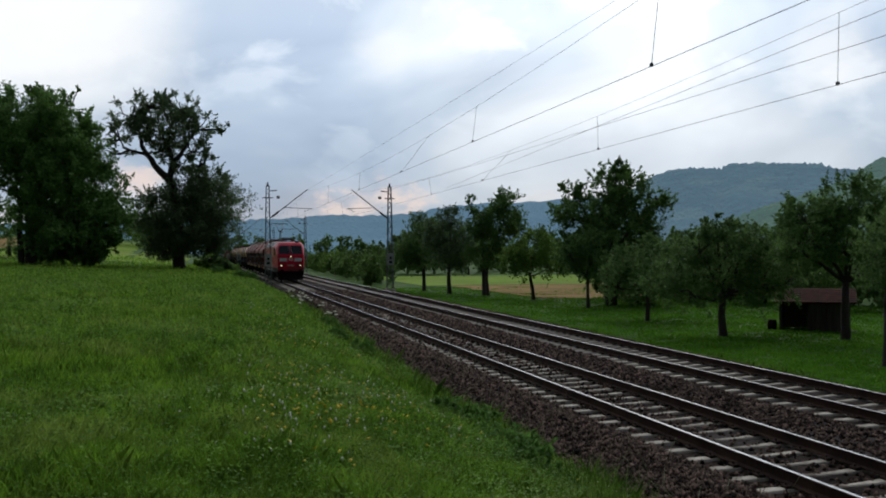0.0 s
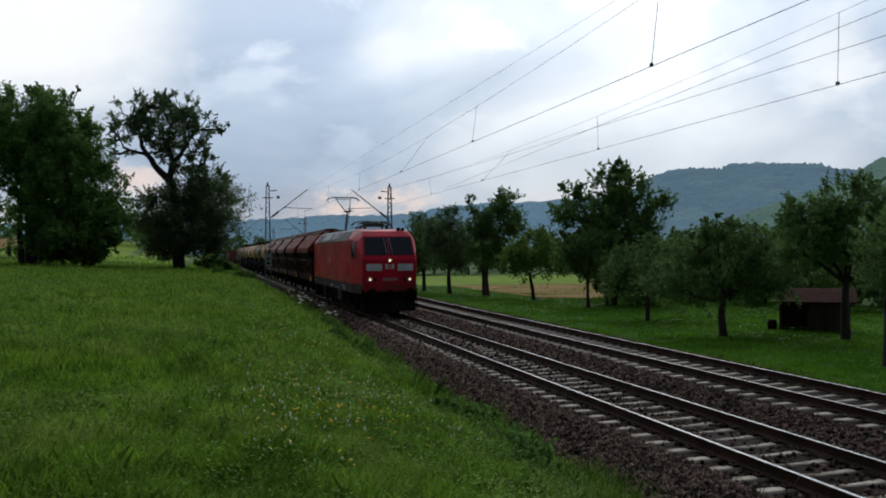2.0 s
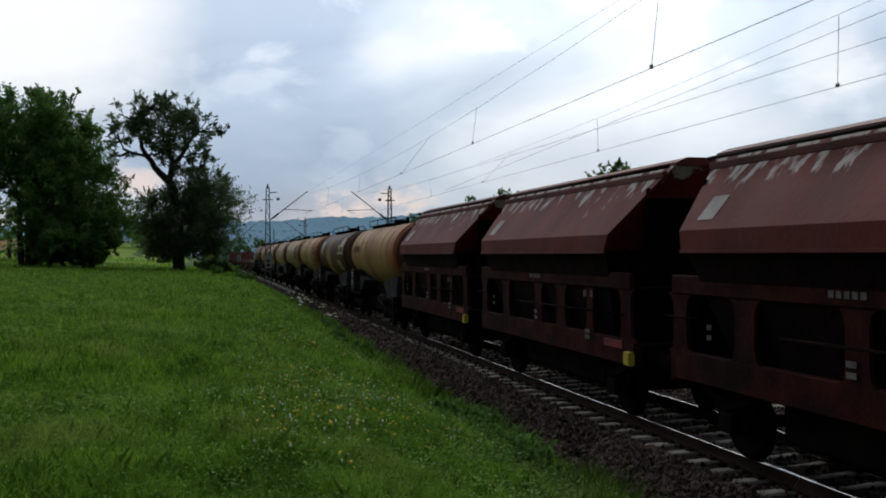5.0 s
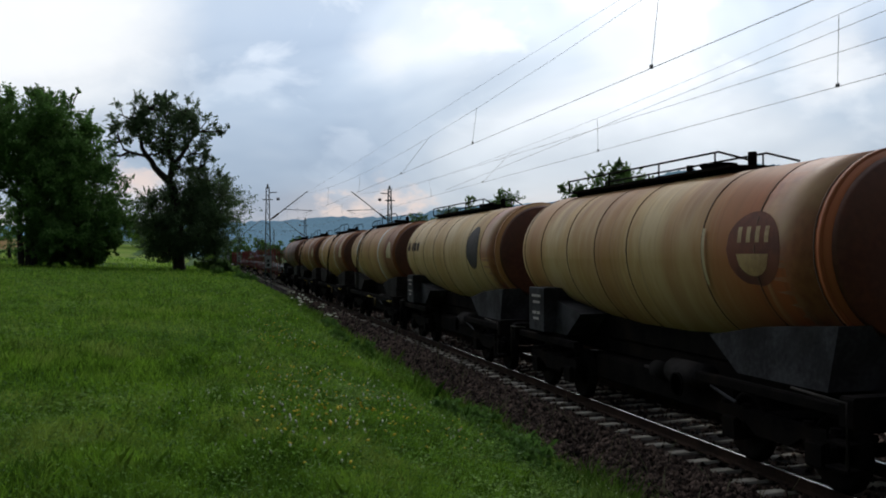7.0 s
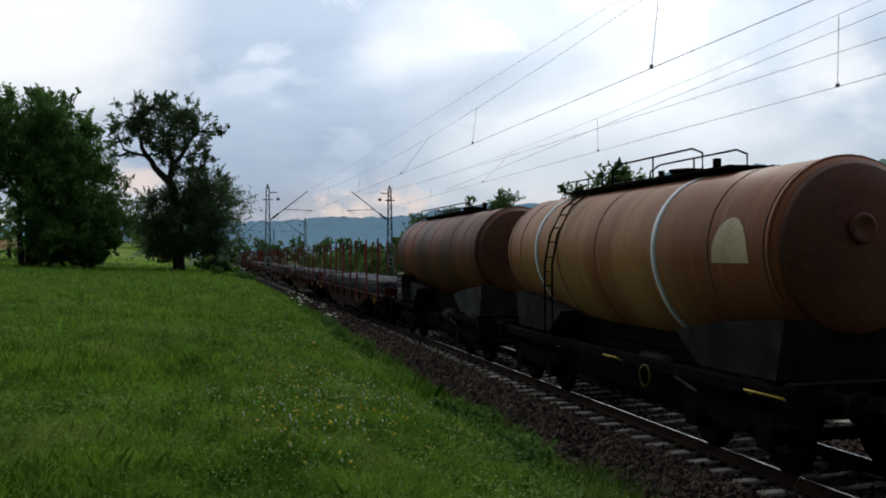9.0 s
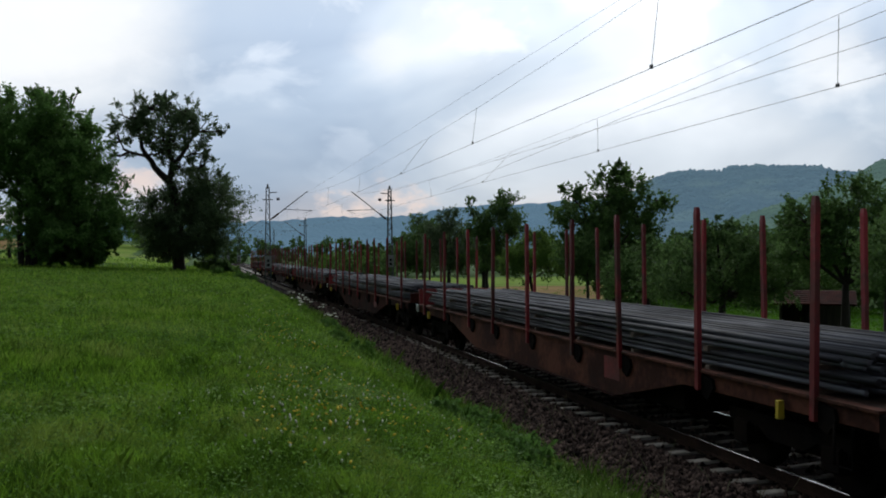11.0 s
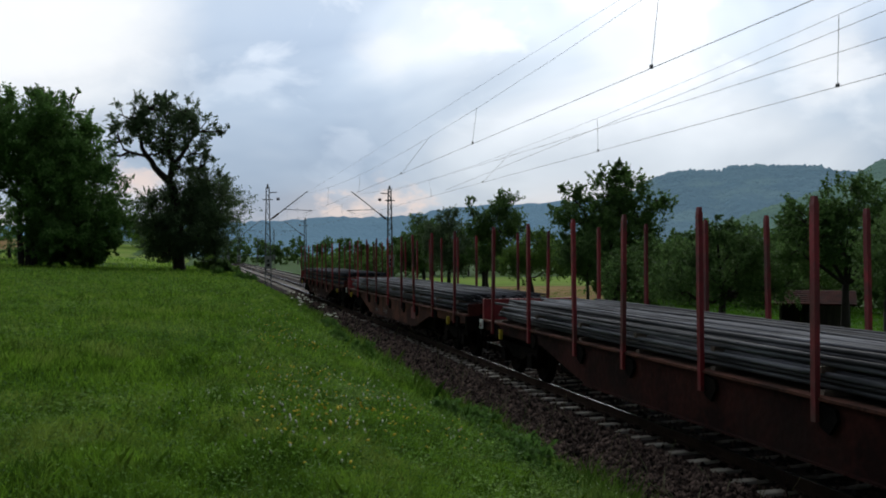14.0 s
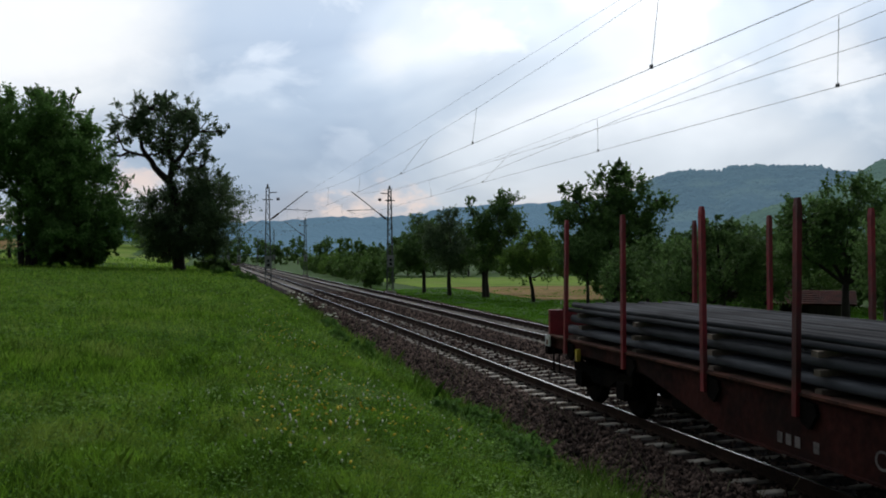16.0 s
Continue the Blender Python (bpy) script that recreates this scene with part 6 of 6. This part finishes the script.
        part("hand_rail", Mesh().tube([(-1.36, y + d * 0.05, 0.5), (-1.36, y + d * 0.05, 1.2), (-1.36, y + d * 1.0, 1.24)], 0.018, 6), M["skirt"] if kind == "belly" else M["under"], t)
    for s in (-1, 1):
        if kind == "banded":
            part("side_sill", Mesh().box(min(s * 1.12, s * 1.24), max(s * 1.12, s * 1.24), 0.9, L - 0.9, 0.98, 1.16, 0.02), M["under"], t)
        else:
            for a, b in ((0.8, 4.0), (L - 4.0, L - 0.8)):
                part("side_sill", Mesh().box(min(s * 1.12, s * 1.24), max(s * 1.12, s * 1.24), a, b, 1.0, 1.14, 0.02), M["under"], t)
        for k in range(2):
            part("foot_step", Mesh().tube([(s * 1.27, 0.75, 1.0), (s * 1.27, 0.75, 0.42), (s * 1.27, 1.1, 0.42), (s * 1.27, 1.1, 1.0)], 0.016, 5).box(min(s * 1.1, s * 1.3), max(s * 1.1, s * 1.3), 0.74, 1.11, 0.42 + 0.28 * k, 0.45 + 0.28 * k), M["under"], t)
    part("air_reservoir", Mesh().turned([(0, 0.05), (0.03, 0.2), (1.0, 0.2), (1.03, 0.05)], (-0.85, 4.3, 0.98), "y", 16), M["frame_grey"], t, "dull grey air reservoir")
    part("brake_cylinder", Mesh().turned([(0, 0.05), (0.02, 0.14), (0.4, 0.15), (0.42, 0.05), (0.8, 0.03)], (-0.75, 5.7, 0.9), "y", 14), M["frame_grey"], t)
    if kind == "banded":
        for a, b in ((0.80, 1.60), (5.35, 5.85)):
            part("grab_rail", Mesh().tube([(-1.25, a, 1.02), (-1.36, a, 1.08), (-1.36, b, 1.08), (-1.25, b, 1.02)], 0.015, 6), M["yellow"], t, "thin yellow grab rail")
    part("brake_lever", Mesh().tube([(-1.26, 2.95, 0.86), (-1.30, 3.5, 1.0)], 0.022, 5), M["box_grey"], t)
    part("brake_wheel", Mesh().turned([(-0.015, 0.155), (0.015, 0.155), (0.015, 0.18), (-0.015, 0.18), (-0.015, 0.155)], (-1.32, 4.4, 0.90), "x", 18).tube([(-1.32, 4.4, 0.74), (-1.32, 4.4, 1.06)], 0.012, 5).tube([(-1.32, 4.24, 0.90), (-1.32, 4.56, 0.90)], 0.012, 5), M["brass"] if kind == "banded" else M["under"], t)
    for y in (2.45, L - 2.45):
        bogie(t, y, 1.8, 0.46, 0.5)
    ends(t, L)
    return t


STAKES = [0, 2.45, 4.475, 6.975, 9.475]


def word(text, size, m, material, parent):
    """A painted word as one thin mesh under its thing."""
    cu = bpy.data.curves.new("word", "FONT")
    cu.body, cu.size, cu.extrude, cu.align_x = text, size, 0.001, "CENTER"
    tmp = bpy.data.objects.new("word", cu)
    me = bpy.data.meshes.new_from_object(tmp)
    bpy.data.objects.remove(tmp)
    me.transform(m)
    me.materials.clear()
    me.materials.append(material)
    return part("painted_word", me, None, parent, "faded pale lettering")


def flat_wagon():
    L = 22.45
    t = thing("flat_wagon", "rusty red stake wagon carrying dark steel rods", "flat wagon", "stake wagons of the train")
    rng = random.Random(8)
    for s in (-1, 1):
        ring = [(0.75, 1.165), (0.75, 0.96), (4.8, 0.92), (7.0, 0.44), (L - 7.0, 0.44), (L - 4.8, 0.92), (L - 0.75, 0.96), (L - 0.75, 1.165)]
        part("side_sill", Mesh().prism(ring, min(s * 1.24, s * 1.30), max(s * 1.24, s * 1.30), "x"), M["flat_red"], t, "fish-bellied rusty red side sill")
        part("sill_flange", Mesh().box(min(s * 1.22, s * 1.37), max(s * 1.22, s * 1.37), 0.72, L - 0.72, 1.165, 1.20), M["flange"], t)
        part("lower_flange", Mesh().box(min(s * 1.22, s * 1.34), max(s * 1.22, s * 1.34), 7.0, L - 7.0, 0.41, 0.44), M["flat_red"], t)
        for d in STAKES:
            for k in ((-1, 1) if d else (1,)):
                y = L / 2 + k * d
                ax, ay = rng.uniform(-0.03, 0.05) * s, rng.uniform(-0.05, 0.05)
                b = part("stake", Mesh().hull([(s * 1.37 + a * 0.033 + ax * q, y + c * 0.042 + ay * q, z) for a in (-1, 1) for c in (-1, 1) for z, q in ((0.92, 0), (3.36, 1))] + [(s * 1.37 + a * 0.022 + ax, y + c * 0.034 + ay, 3.46) for a in (-1, 1) for c in (-1, 1)]), M["stake"], t)
                gus = [(y - 0.30, 1.10), (y - 0.34, 0.98), (y - 0.20, 0.80), (y - 0.06, 0.86), (y + 0.10, 1.06), (y + 0.10, 1.16)]
                part("stake_pocket", Mesh().prism(gus, min(s * 1.302, s * 1.35), max(s * 1.302, s * 1.35), "x"), M["under"], b)
    part("deck", Mesh().box(-1.22, 1.22, 0.72, L - 0.72, 1.115, 1.175), M["deck"], t, "worn timber deck")
    for x0, x1 in ((-0.35, -0.2), (0.2, 0.35)):
        part("inner_sill", Mesh().box(x0, x1, 0.72, L - 0.72, 0.80, 1.11), M["under"], t)
    for i in range(8):
        y = 4.0 + i * 2.06
        part("cross_member", Mesh().box(-1.23, 1.23, y - 0.06, y + 0.06, 0.90, 1.11), M["under"], t)
    for y, d in ((0.62, 1), (L - 0.62, -1)):
        part("headstock", Mesh().box(-1.35, 1.35, min(y, y + d * 0.12), max(y, y + d * 0.12), 0.80, 1.17, 0.02), M["under"], t)
        tail = d < 0
        part("end_board", Mesh().box(-1.28, 1.28, min(y + d * 0.01, y + d * 0.10), max(y + d * 0.01, y + d * 0.10), 1.178, 1.69 if tail else 1.50, 0.01), M["end_red"] if tail else M["flat_red"], t, "faded red folding end board" if tail else "rusty folded end board")
        part("lashing_ring", Mesh().tube([(-0.9, y - d * 0.04, 1.48), (-0.75, y - d * 0.08, 1.52), (-0.62, y - d * 0.05, 1.42)], 0.03, 6), M["end_red"], t)
        if tail:
            part("corner_sign", Mesh().box(-1.40, -1.375, y - 0.37, y - 0.14, 0.98, 1.20), M["white"], t, "white corner plate with a red mark")
            part("sign_mark", Mesh().box(-1.406, -1.402, y - 0.30, y - 0.20, 1.01, 1.11), M["end_red"], t)
        part("grab_bar", Mesh().tube([(-1.36, y + d * 0.5, 0.95), (-1.36, y + d * 0.5, 0.50), (-1.36, y + d * 0.8, 0.50), (-1.36, y + d * 0.8, 0.95)], 0.018, 6), M["under"], t)
        part("lever", Mesh().box(-1.42, -1.34, min(y + d * 1.72, y + d * 1.78), max(y + d * 1.72, y + d * 1.78), 0.84, 1.06, 0.01), M["yellow"], t, "small yellow release lever")
    part("sill_panel", Mesh().box(-1.306, -1.301, 6.9, 7.5, 0.68, 1.06), M["end_red"], t)
    # oversized solid boxes, added to keep daylight from passing beneath the wagon
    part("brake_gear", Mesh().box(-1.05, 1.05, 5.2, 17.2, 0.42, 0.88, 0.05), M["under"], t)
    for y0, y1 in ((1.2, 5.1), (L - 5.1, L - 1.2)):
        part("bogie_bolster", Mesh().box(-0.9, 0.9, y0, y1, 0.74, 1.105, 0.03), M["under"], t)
    part("brake_rod", Mesh().tube([(-0.6, 5, 0.62), (-0.6, 17.5, 0.62)], 0.03, 6), M["under"], t)
    for y in (2.7, L - 2.7):
        bogie(t, y, 1.8, 0.46, 0.5)
    ends(t, L)
    return t


def rod_stack(seed):
    """Layers of long rods on timber bearers, ragged at the ends."""
    rng = random.Random(seed)
    t = thing("rod_stack", "stack of long grey steel rods on timber bearers", "rod stack", "rod loads on the stake wagons")
    kinds = []
    for k in range(6):
        n = rng.uniform(19.0, 20.3)
        kinds.append(Mesh().tube([(rng.uniform(-0.02, 0.02), n * i / 5, rng.uniform(-0.012, 0.012)) for i in range(6)], rng.uniform(0.030, 0.040), 7).mesh("rod"))
        kinds[-1].materials.append(M["pipe"])
    for z, n, sp in ((1.275, 22, 1.13), (1.350, 22, 1.12), (1.425, 21, 1.13), (1.545, 21, 1.12), (1.615, 22, 1.13), (1.68, 15, 1.02)):
        for i in range(n):
            x = -sp + 2 * sp * i / (n - 1) + rng.uniform(-0.016, 0.016)
            ob = part("rod", rng.choice(kinds), None, t, "", (x, 1.2 + rng.uniform(-0.25, 0.4), z + rng.uniform(-0.018, 0.018)))
            ob.rotation_euler = (rng.uniform(-0.0018, 0.0018), 0, rng.uniform(-0.005, 0.005))
    for i in range(9):
        y = 2.0 + 2.3 * i
        for z in (1.212, 1.485):
            part("bearer", Mesh().box(-1.19 - rng.uniform(0, 0.05), 1.2, y - 0.05, y + 0.05, z - 0.036, z + 0.036), M["timber"], t)
    return t


def pipe_stack(seed):
    """Two courses of stout pipes under loose rods, on timber bearers."""
    rng = random.Random(seed)
    t = thing("pipe_stack", "stack of stout steel pipes in courses under loose rods", "pipe stack")
    thick = [Mesh().tube([(0, 0.0, 0), (0, n, 0)], 0.075, 10).mesh("pipe") for n in (20.0, 19.5)]
    thin = [Mesh().tube([(0, 0.0, 0), (0, 6.7, 0.0), (0, 13.2, 0.012), (0, 19.8, 0)], 0.042, 7).mesh("rod"), Mesh().tube([(0, 0.0, 0.01), (0.01, 9, 0), (0, 19.2, 0)], 0.046, 7).mesh("rod")]
    for me in thick + thin:
        me.materials.append(M["pipe_dark"])
    for z, n, ms, nm, sp in ((1.325, 13, thick, "pipe", 1.06), (1.545, 13, thick, "pipe", 1.08), (1.735, 22, thin, "rod", 1.12), (1.815, 20, thin, "rod", 1.08)):
        for i in range(n):
            x = -sp + 2 * sp * i / (n - 1) + rng.uniform(-0.012, 0.012)
            ob = part(nm, rng.choice(ms), None, t, "", (x, 1.3 + rng.uniform(-0.2, 0.3), z + rng.uniform(-0.012, 0.012)))
            ob.rotation_euler = (0, 0, rng.uniform(-0.002, 0.002))
    for i in range(9):
        y = 2.0 + 2.3 * i
        for z in (1.212, 1.435, 1.655):
            part("bearer", Mesh().box(-1.19 - rng.uniform(0, 0.06), 1.2, y - 0.06, y + 0.06, z - 0.035, z + 0.035), M["timber"], t)
    return t


CREAM, OCHRE, TAN, RUST = (0.64, 0.455, 0.22), (0.54, 0.325, 0.125), (0.44, 0.21, 0.075), (0.27, 0.075, 0.030)
BROWN = (0.095, 0.030, 0.017)


def tankpaint(i, a, b, c, front=None, reach=3.2, crown=(0.22, 0.078, 0.034), start=0.55, pale=None):
    """Tank paint: courses of differing tone, rust run down from the top and in thin streaks, a rustier leading end, an optional paler course."""
    m = mat("tank_paint", a, b, 0.52, scale=0.5, fine=6, bump=0.03, lo=0.40, hi=0.62, c=c, cscale=0.30, stretch=(0.35, 1.5, 0.35), spec=0.2)
    nt = m.node_tree
    nt.nodes["Mapping"].inputs["Location"].default_value = (3.1 * i, 7.7 * i, 1.9 * i)
    N, L = nt.nodes.new, nt.links.new
    bs = nt.nodes["Principled BSDF"]
    co, sep = N("ShaderNodeTexCoord"), N("ShaderNodeSeparateXYZ")
    L(co.outputs["Object"], sep.inputs[0])

    def grain(size, scale, detail=6):
        mp, ns = N("ShaderNodeMapping"), N("ShaderNodeTexNoise")
        mp.inputs["Scale"].default_value, mp.inputs["Location"].default_value = size, (i, 5.0 * i, 0)
        L(co.outputs["Object"], mp.inputs[0])
        L(mp.outputs[0], ns.inputs["Vector"])
        ns.inputs["Scale"].default_value, ns.inputs["Detail"].default_value = scale, detail
        return ns.outputs["Fac"]

    def plus(x, k, y):
        ad = N("ShaderNodeMath")
        ad.operation, ad.inputs[1].default_value = "MULTIPLY_ADD", k
        L(x, ad.inputs[0])
        L(y, ad.inputs[2])
        return ad.outputs[0]

    def layer(mask, lo, hi, colour, top=1.0):
        mr, mx = N("ShaderNodeMapRange"), N("ShaderNodeMix")
        mr.inputs["From Min"].default_value, mr.inputs["From Max"].default_value, mr.inputs["To Max"].default_value = lo, hi, top
        L(mask, mr.inputs["Value"])
        mx.data_type = "RGBA"
        old = bs.inputs["Base Color"].links[0].from_socket
        L(mr.outputs[0], mx.inputs[0])
        L(old, mx.inputs[6])
        mx.inputs[7].default_value = (*colour, 1)
        L(mx.outputs[2], bs.inputs["Base Color"])
    run = grain((0.4, 1.6, 0.25), 1.3)
    if pale:
        away = N("ShaderNodeMath")
        away.operation, away.inputs[1].default_value = "SUBTRACT", pale[0]
        L(sep.outputs["Y"], away.inputs[0])
        ab = N("ShaderNodeMath")
        ab.operation = "ABSOLUTE"
        L(away.outputs[0], ab.inputs[0])
        layer(plus(run, 0.8, ab.outputs[0]), pale[1] + 0.75, pale[1] + 0.15, pale[2], 0.85)
    if front:
        layer(plus(run, 1.6, sep.outputs["Y"]), reach + 1.6, reach - 0.4, front)
    layer(plus(run, 2.2, sep.outputs["Z"]), 4.0 + start, 5.2 + start, crown)
    layer(grain((0.25, 11.0, 0.25), 1.0), 0.56, 0.76, (0.18, 0.08, 0.04), 0.45)
    layer(grain((0.3, 5.0, 0.3), 1.0), 0.58, 0.72, tuple(min(q * 1.25, 0.72) for q in a), 0.3)
    return m


M["brass"] = mat("yellowed_handwheel", (0.20, 0.13, 0.03), (0.10, 0.065, 0.02), 0.6)
M["rust_course"] = mat("rusty_tank_course", (0.36, 0.135, 0.055), (0.22, 0.075, 0.034), 0.48, scale=0.6, fine=7, bump=0.03, c=(0.40, 0.24, 0.10), cscale=0.6)
M["rust_line"] = mat("rust_seam", (0.075, 0.038, 0.024), (0.04, 0.022, 0.016), 0.8)
M["seam"] = mat("dirty_weld", (0.13, 0.065, 0.035), (0.07, 0.036, 0.022), 0.8)
M["rust_mark"] = mat("rust_roundel", (0.20, 0.06, 0.03), (0.13, 0.045, 0.028), 0.7)
M["tank_end"] = mat("tank_end_paint", (0.17, 0.058, 0.030), (0.10, 0.036, 0.022), 0.5, scale=0.8, fine=10, bump=0.05, c=(0.12, 0.055, 0.03), cscale=0.6)
M["roundel_dark"] = mat("dark_roundel", (0.040, 0.030, 0.028), (0.022, 0.017, 0.016), 0.7, scale=1.5, fine=12, c=(0.10, 0.055, 0.035), cscale=1.0)
M["ochre"] = mat("ochre_paint", (0.50, 0.33, 0.14), (0.36, 0.21, 0.09), 0.5, scale=2, fine=14)
M["cream"] = mat("cream_paint", (0.60, 0.48, 0.26), (0.46, 0.36, 0.19), 0.5, scale=2, fine=14)
M["frame_grey"] = mat("frame_grey", (0.030, 0.026, 0.025), (0.016, 0.014, 0.013), 0.85, scale=1.5, fine=14, bump=0.03, c=(0.048, 0.040, 0.036), cscale=1.0, spec=0.06)
M["box_grey"] = mat("box_grey", (0.060, 0.058, 0.062), (0.030, 0.028, 0.030), 0.75, scale=1.5, fine=14, c=(0.022, 0.020, 0.020), cscale=1.2, spec=0.1)
M["end_red"] = mat("end_board_red", (0.30, 0.035, 0.04), (0.20, 0.03, 0.032), 0.55, scale=1.5, fine=14, c=(0.12, 0.03, 0.028), cscale=1.2)
M["stencil"] = mat("faded_stencil", (0.22, 0.18, 0.17), (0.10, 0.08, 0.075), 0.7)
M["flange"] = mat("worn_rusty_flange", (0.12, 0.050, 0.034), (0.045, 0.024, 0.018), 0.8, scale=2, fine=18, spec=0.08)

first = locomotive()
TRAIN.append((first, -0.5))
h0 = hopper()
for i in range(5):
    TRAIN.append((h0 if i == 0 else copy_thing(h0, pose(0, 0, 0)), 18.9 + 9.64 * i))


def mark_shapes(y0, cream=True):
    """An owner's mark drawn as plain shapes: a light field with dark blocks."""
    out = []
    if cream:
        out.append(("mark_field", wrapped(lambda u: 24 + 20 * math.sin(math.pi * min(u / 0.62, 1.0)) ** 0.7 if u < 0.62 else 20 + 6 * (u - 0.62), y0, y0 + 1.9, -2, 40), M["cream"]))
    for k, (a, b, lo, hi) in enumerate(((1.45, 1.80, 3, 19), (0.95, 1.2, 3, 16), (0.62, 0.85, 3, 16), (0.2, 0.5, 3, 16))):
        out.append(("mark_block", wrapped(lambda u, h=hi, q=k: h - (10 * abs(2 * u - 1) if q == 0 else 0), y0 + a, y0 + b, lo, r=TANK_R + 0.006), M["rust_line"]))
    return out


def disc(y, half, a, tall, material, name="roundel", r=None):
    return (name, wrapped(lambda u: a + tall * math.sqrt(max(1 - (2 * u - 1) ** 2, 0)), y - half, y + half, a, 28, r), material), (name, wrapped(lambda u: a - tall * math.sqrt(max(1 - (2 * u - 1) ** 2, 0)), y - half, y + half, a, 28, r), material)


END_RUST, END_BROWN = (0.42, 0.125, 0.045), (0.24, 0.080, 0.034)
tanks = [tank_wagon("belly", tankpaint(1, TAN, OCHRE, RUST, END_RUST, 2.6), "orange-tan rust-stained tank wagon with a dark mark", mark_shapes(8.95, False) + [("white_strip", band(8.6, 0.16), M["cream"])]),
         tank_wagon("belly", tankpaint(2, BROWN, (0.15, 0.045, 0.022), RUST, (0.075, 0.026, 0.018), 3.4, (0.060, 0.026, 0.020), -0.2, (7.5, 0.75, OCHRE)), "dark brown stained tank wagon with cream mark panel", mark_shapes(1.9) + [("patch", wrapped(lambda u: -20 + 6 * u, 2.6, 3.7, -45, r=TANK_R + 0.05), M["cream"]), ("patch", wrapped(lambda u: -34, 6.3, 6.9, -50, r=TANK_R + 0.13), M["cream"])] + list(disc(10.2, 0.5, 18, 20, M["cream"], "cream_roundel"))),
         tank_wagon("belly", tankpaint(3, CREAM, OCHRE, TAN, END_RUST, 3.6, start=0.50), "cream tank wagon with broad rust stains", list(disc(2.66, 0.60, 0, 24, M["rust_mark"])) + [("roundel_inner", wrapped(lambda u: -3 - 14 * math.sqrt(max(1 - (2 * u - 1) ** 2, 0)), 2.30, 3.02, -3, r=TANK_R + 0.006), M["ochre"])] + [("roundel_stroke", wrapped(lambda u: 14, q, q + 0.09, 4, r=TANK_R + 0.006), M["ochre"]) for q in (2.30, 2.50, 2.70, 2.90)] + [("upright_bar", wrapped(lambda u: 14, 3.78, 3.85, -24, r=TANK_R + 0.03), M["cream"])]),
         tank_wagon("belly", tankpaint(4, CREAM, OCHRE, CREAM, END_RUST, 1.6, start=0.75), "pale cream tank wagon with a dark roundel", list(disc(3.35, 0.54, 6, 28, M["roundel_dark"], r=TANK_R + 0.004)) + mark_shapes(9.35, False)),
         tank_wagon("banded", tankpaint(5, OCHRE, TAN, CREAM, END_BROWN, 3.8, (0.30, 0.115, 0.045), start=0.15), "cream and brown tank wagon with white bands and ladder"),
         tank_wagon("banded", tankpaint(6, TAN, OCHRE, OCHRE, END_BROWN, 4.2, (0.28, 0.105, 0.042), start=0.1), "brown and cream tank wagon with white bands and ladder", ly=5.3),
         tank_wagon("banded", tankpaint(7, TAN, OCHRE, RUST, END_BROWN, 4.4, (0.26, 0.095, 0.04), start=0.1), "rusty brown tank wagon with white bands and ladder"),
         tank_wagon("belly", tankpaint(8, BROWN, BROWN, RUST), "dark brown tank wagon at the end of the tanks")]
for w, s in zip(tanks, (67.2, 79.8, 92.1, 104.2, 116.8, 129.9, 142.6, 155.45)):
    TRAIN.append((w, s))
f0, s0 = flat_wagon(), rod_stack(1)
for i in range(7):
    w = f0 if i == 0 else copy_thing(f0, pose(0, 0, 0))
    TRAIN.append((w, 168.1 + 22.45 * i))
    if i in (1, 5):
        for o in w.children:
            if o.name.startswith("side_sill"):
                o.material_slots[0].link = "OBJECT"
                o.material_slots[0].material = M["flat_rust"]
        tagged(w, "stake wagon with lighter rust-brown sills carrying steel rods")
    if i > 4:
        marks(w, -1.303, [(13.4 + 0.17 * k, 0.60, 0.10, 0.13) for k in range(5) if k != 1], M["stencil"])
        word("Cargo", 0.30, pose(-1.303, 12.1, 0.58, 90, 0, -90), M["stencil"], w)
    TRAIN.append((s0 if i == 0 else pipe_stack(3) if i == 6 else copy_thing(s0, pose(0, 0, 0)), 168.1 + 22.45 * i))


def motions():
    lag = {11.5: 0.35, 12.0: -0.1, 12.5: 0.5, 14.0: -0.15, 0.0: 0.5, 0.5: 1.0, 1.0: 1.0, 1.5: 1.4, 2.0: 0.9, 2.5: 1.0, 3.0: 0.5, 3.5: 0.5, 13.0: -0.15, 13.5: 0.3, 14.5: 0.45, 15.5: 0.3, 16.0: -0.1}
    for t, s in TRAIN:
        walk(t, [(k / 2, pose(NEAR, NOSE - SPEED * k / 2 + s + lag.get(k / 2, 0.0), 0)) for k in range(33)])


motions()
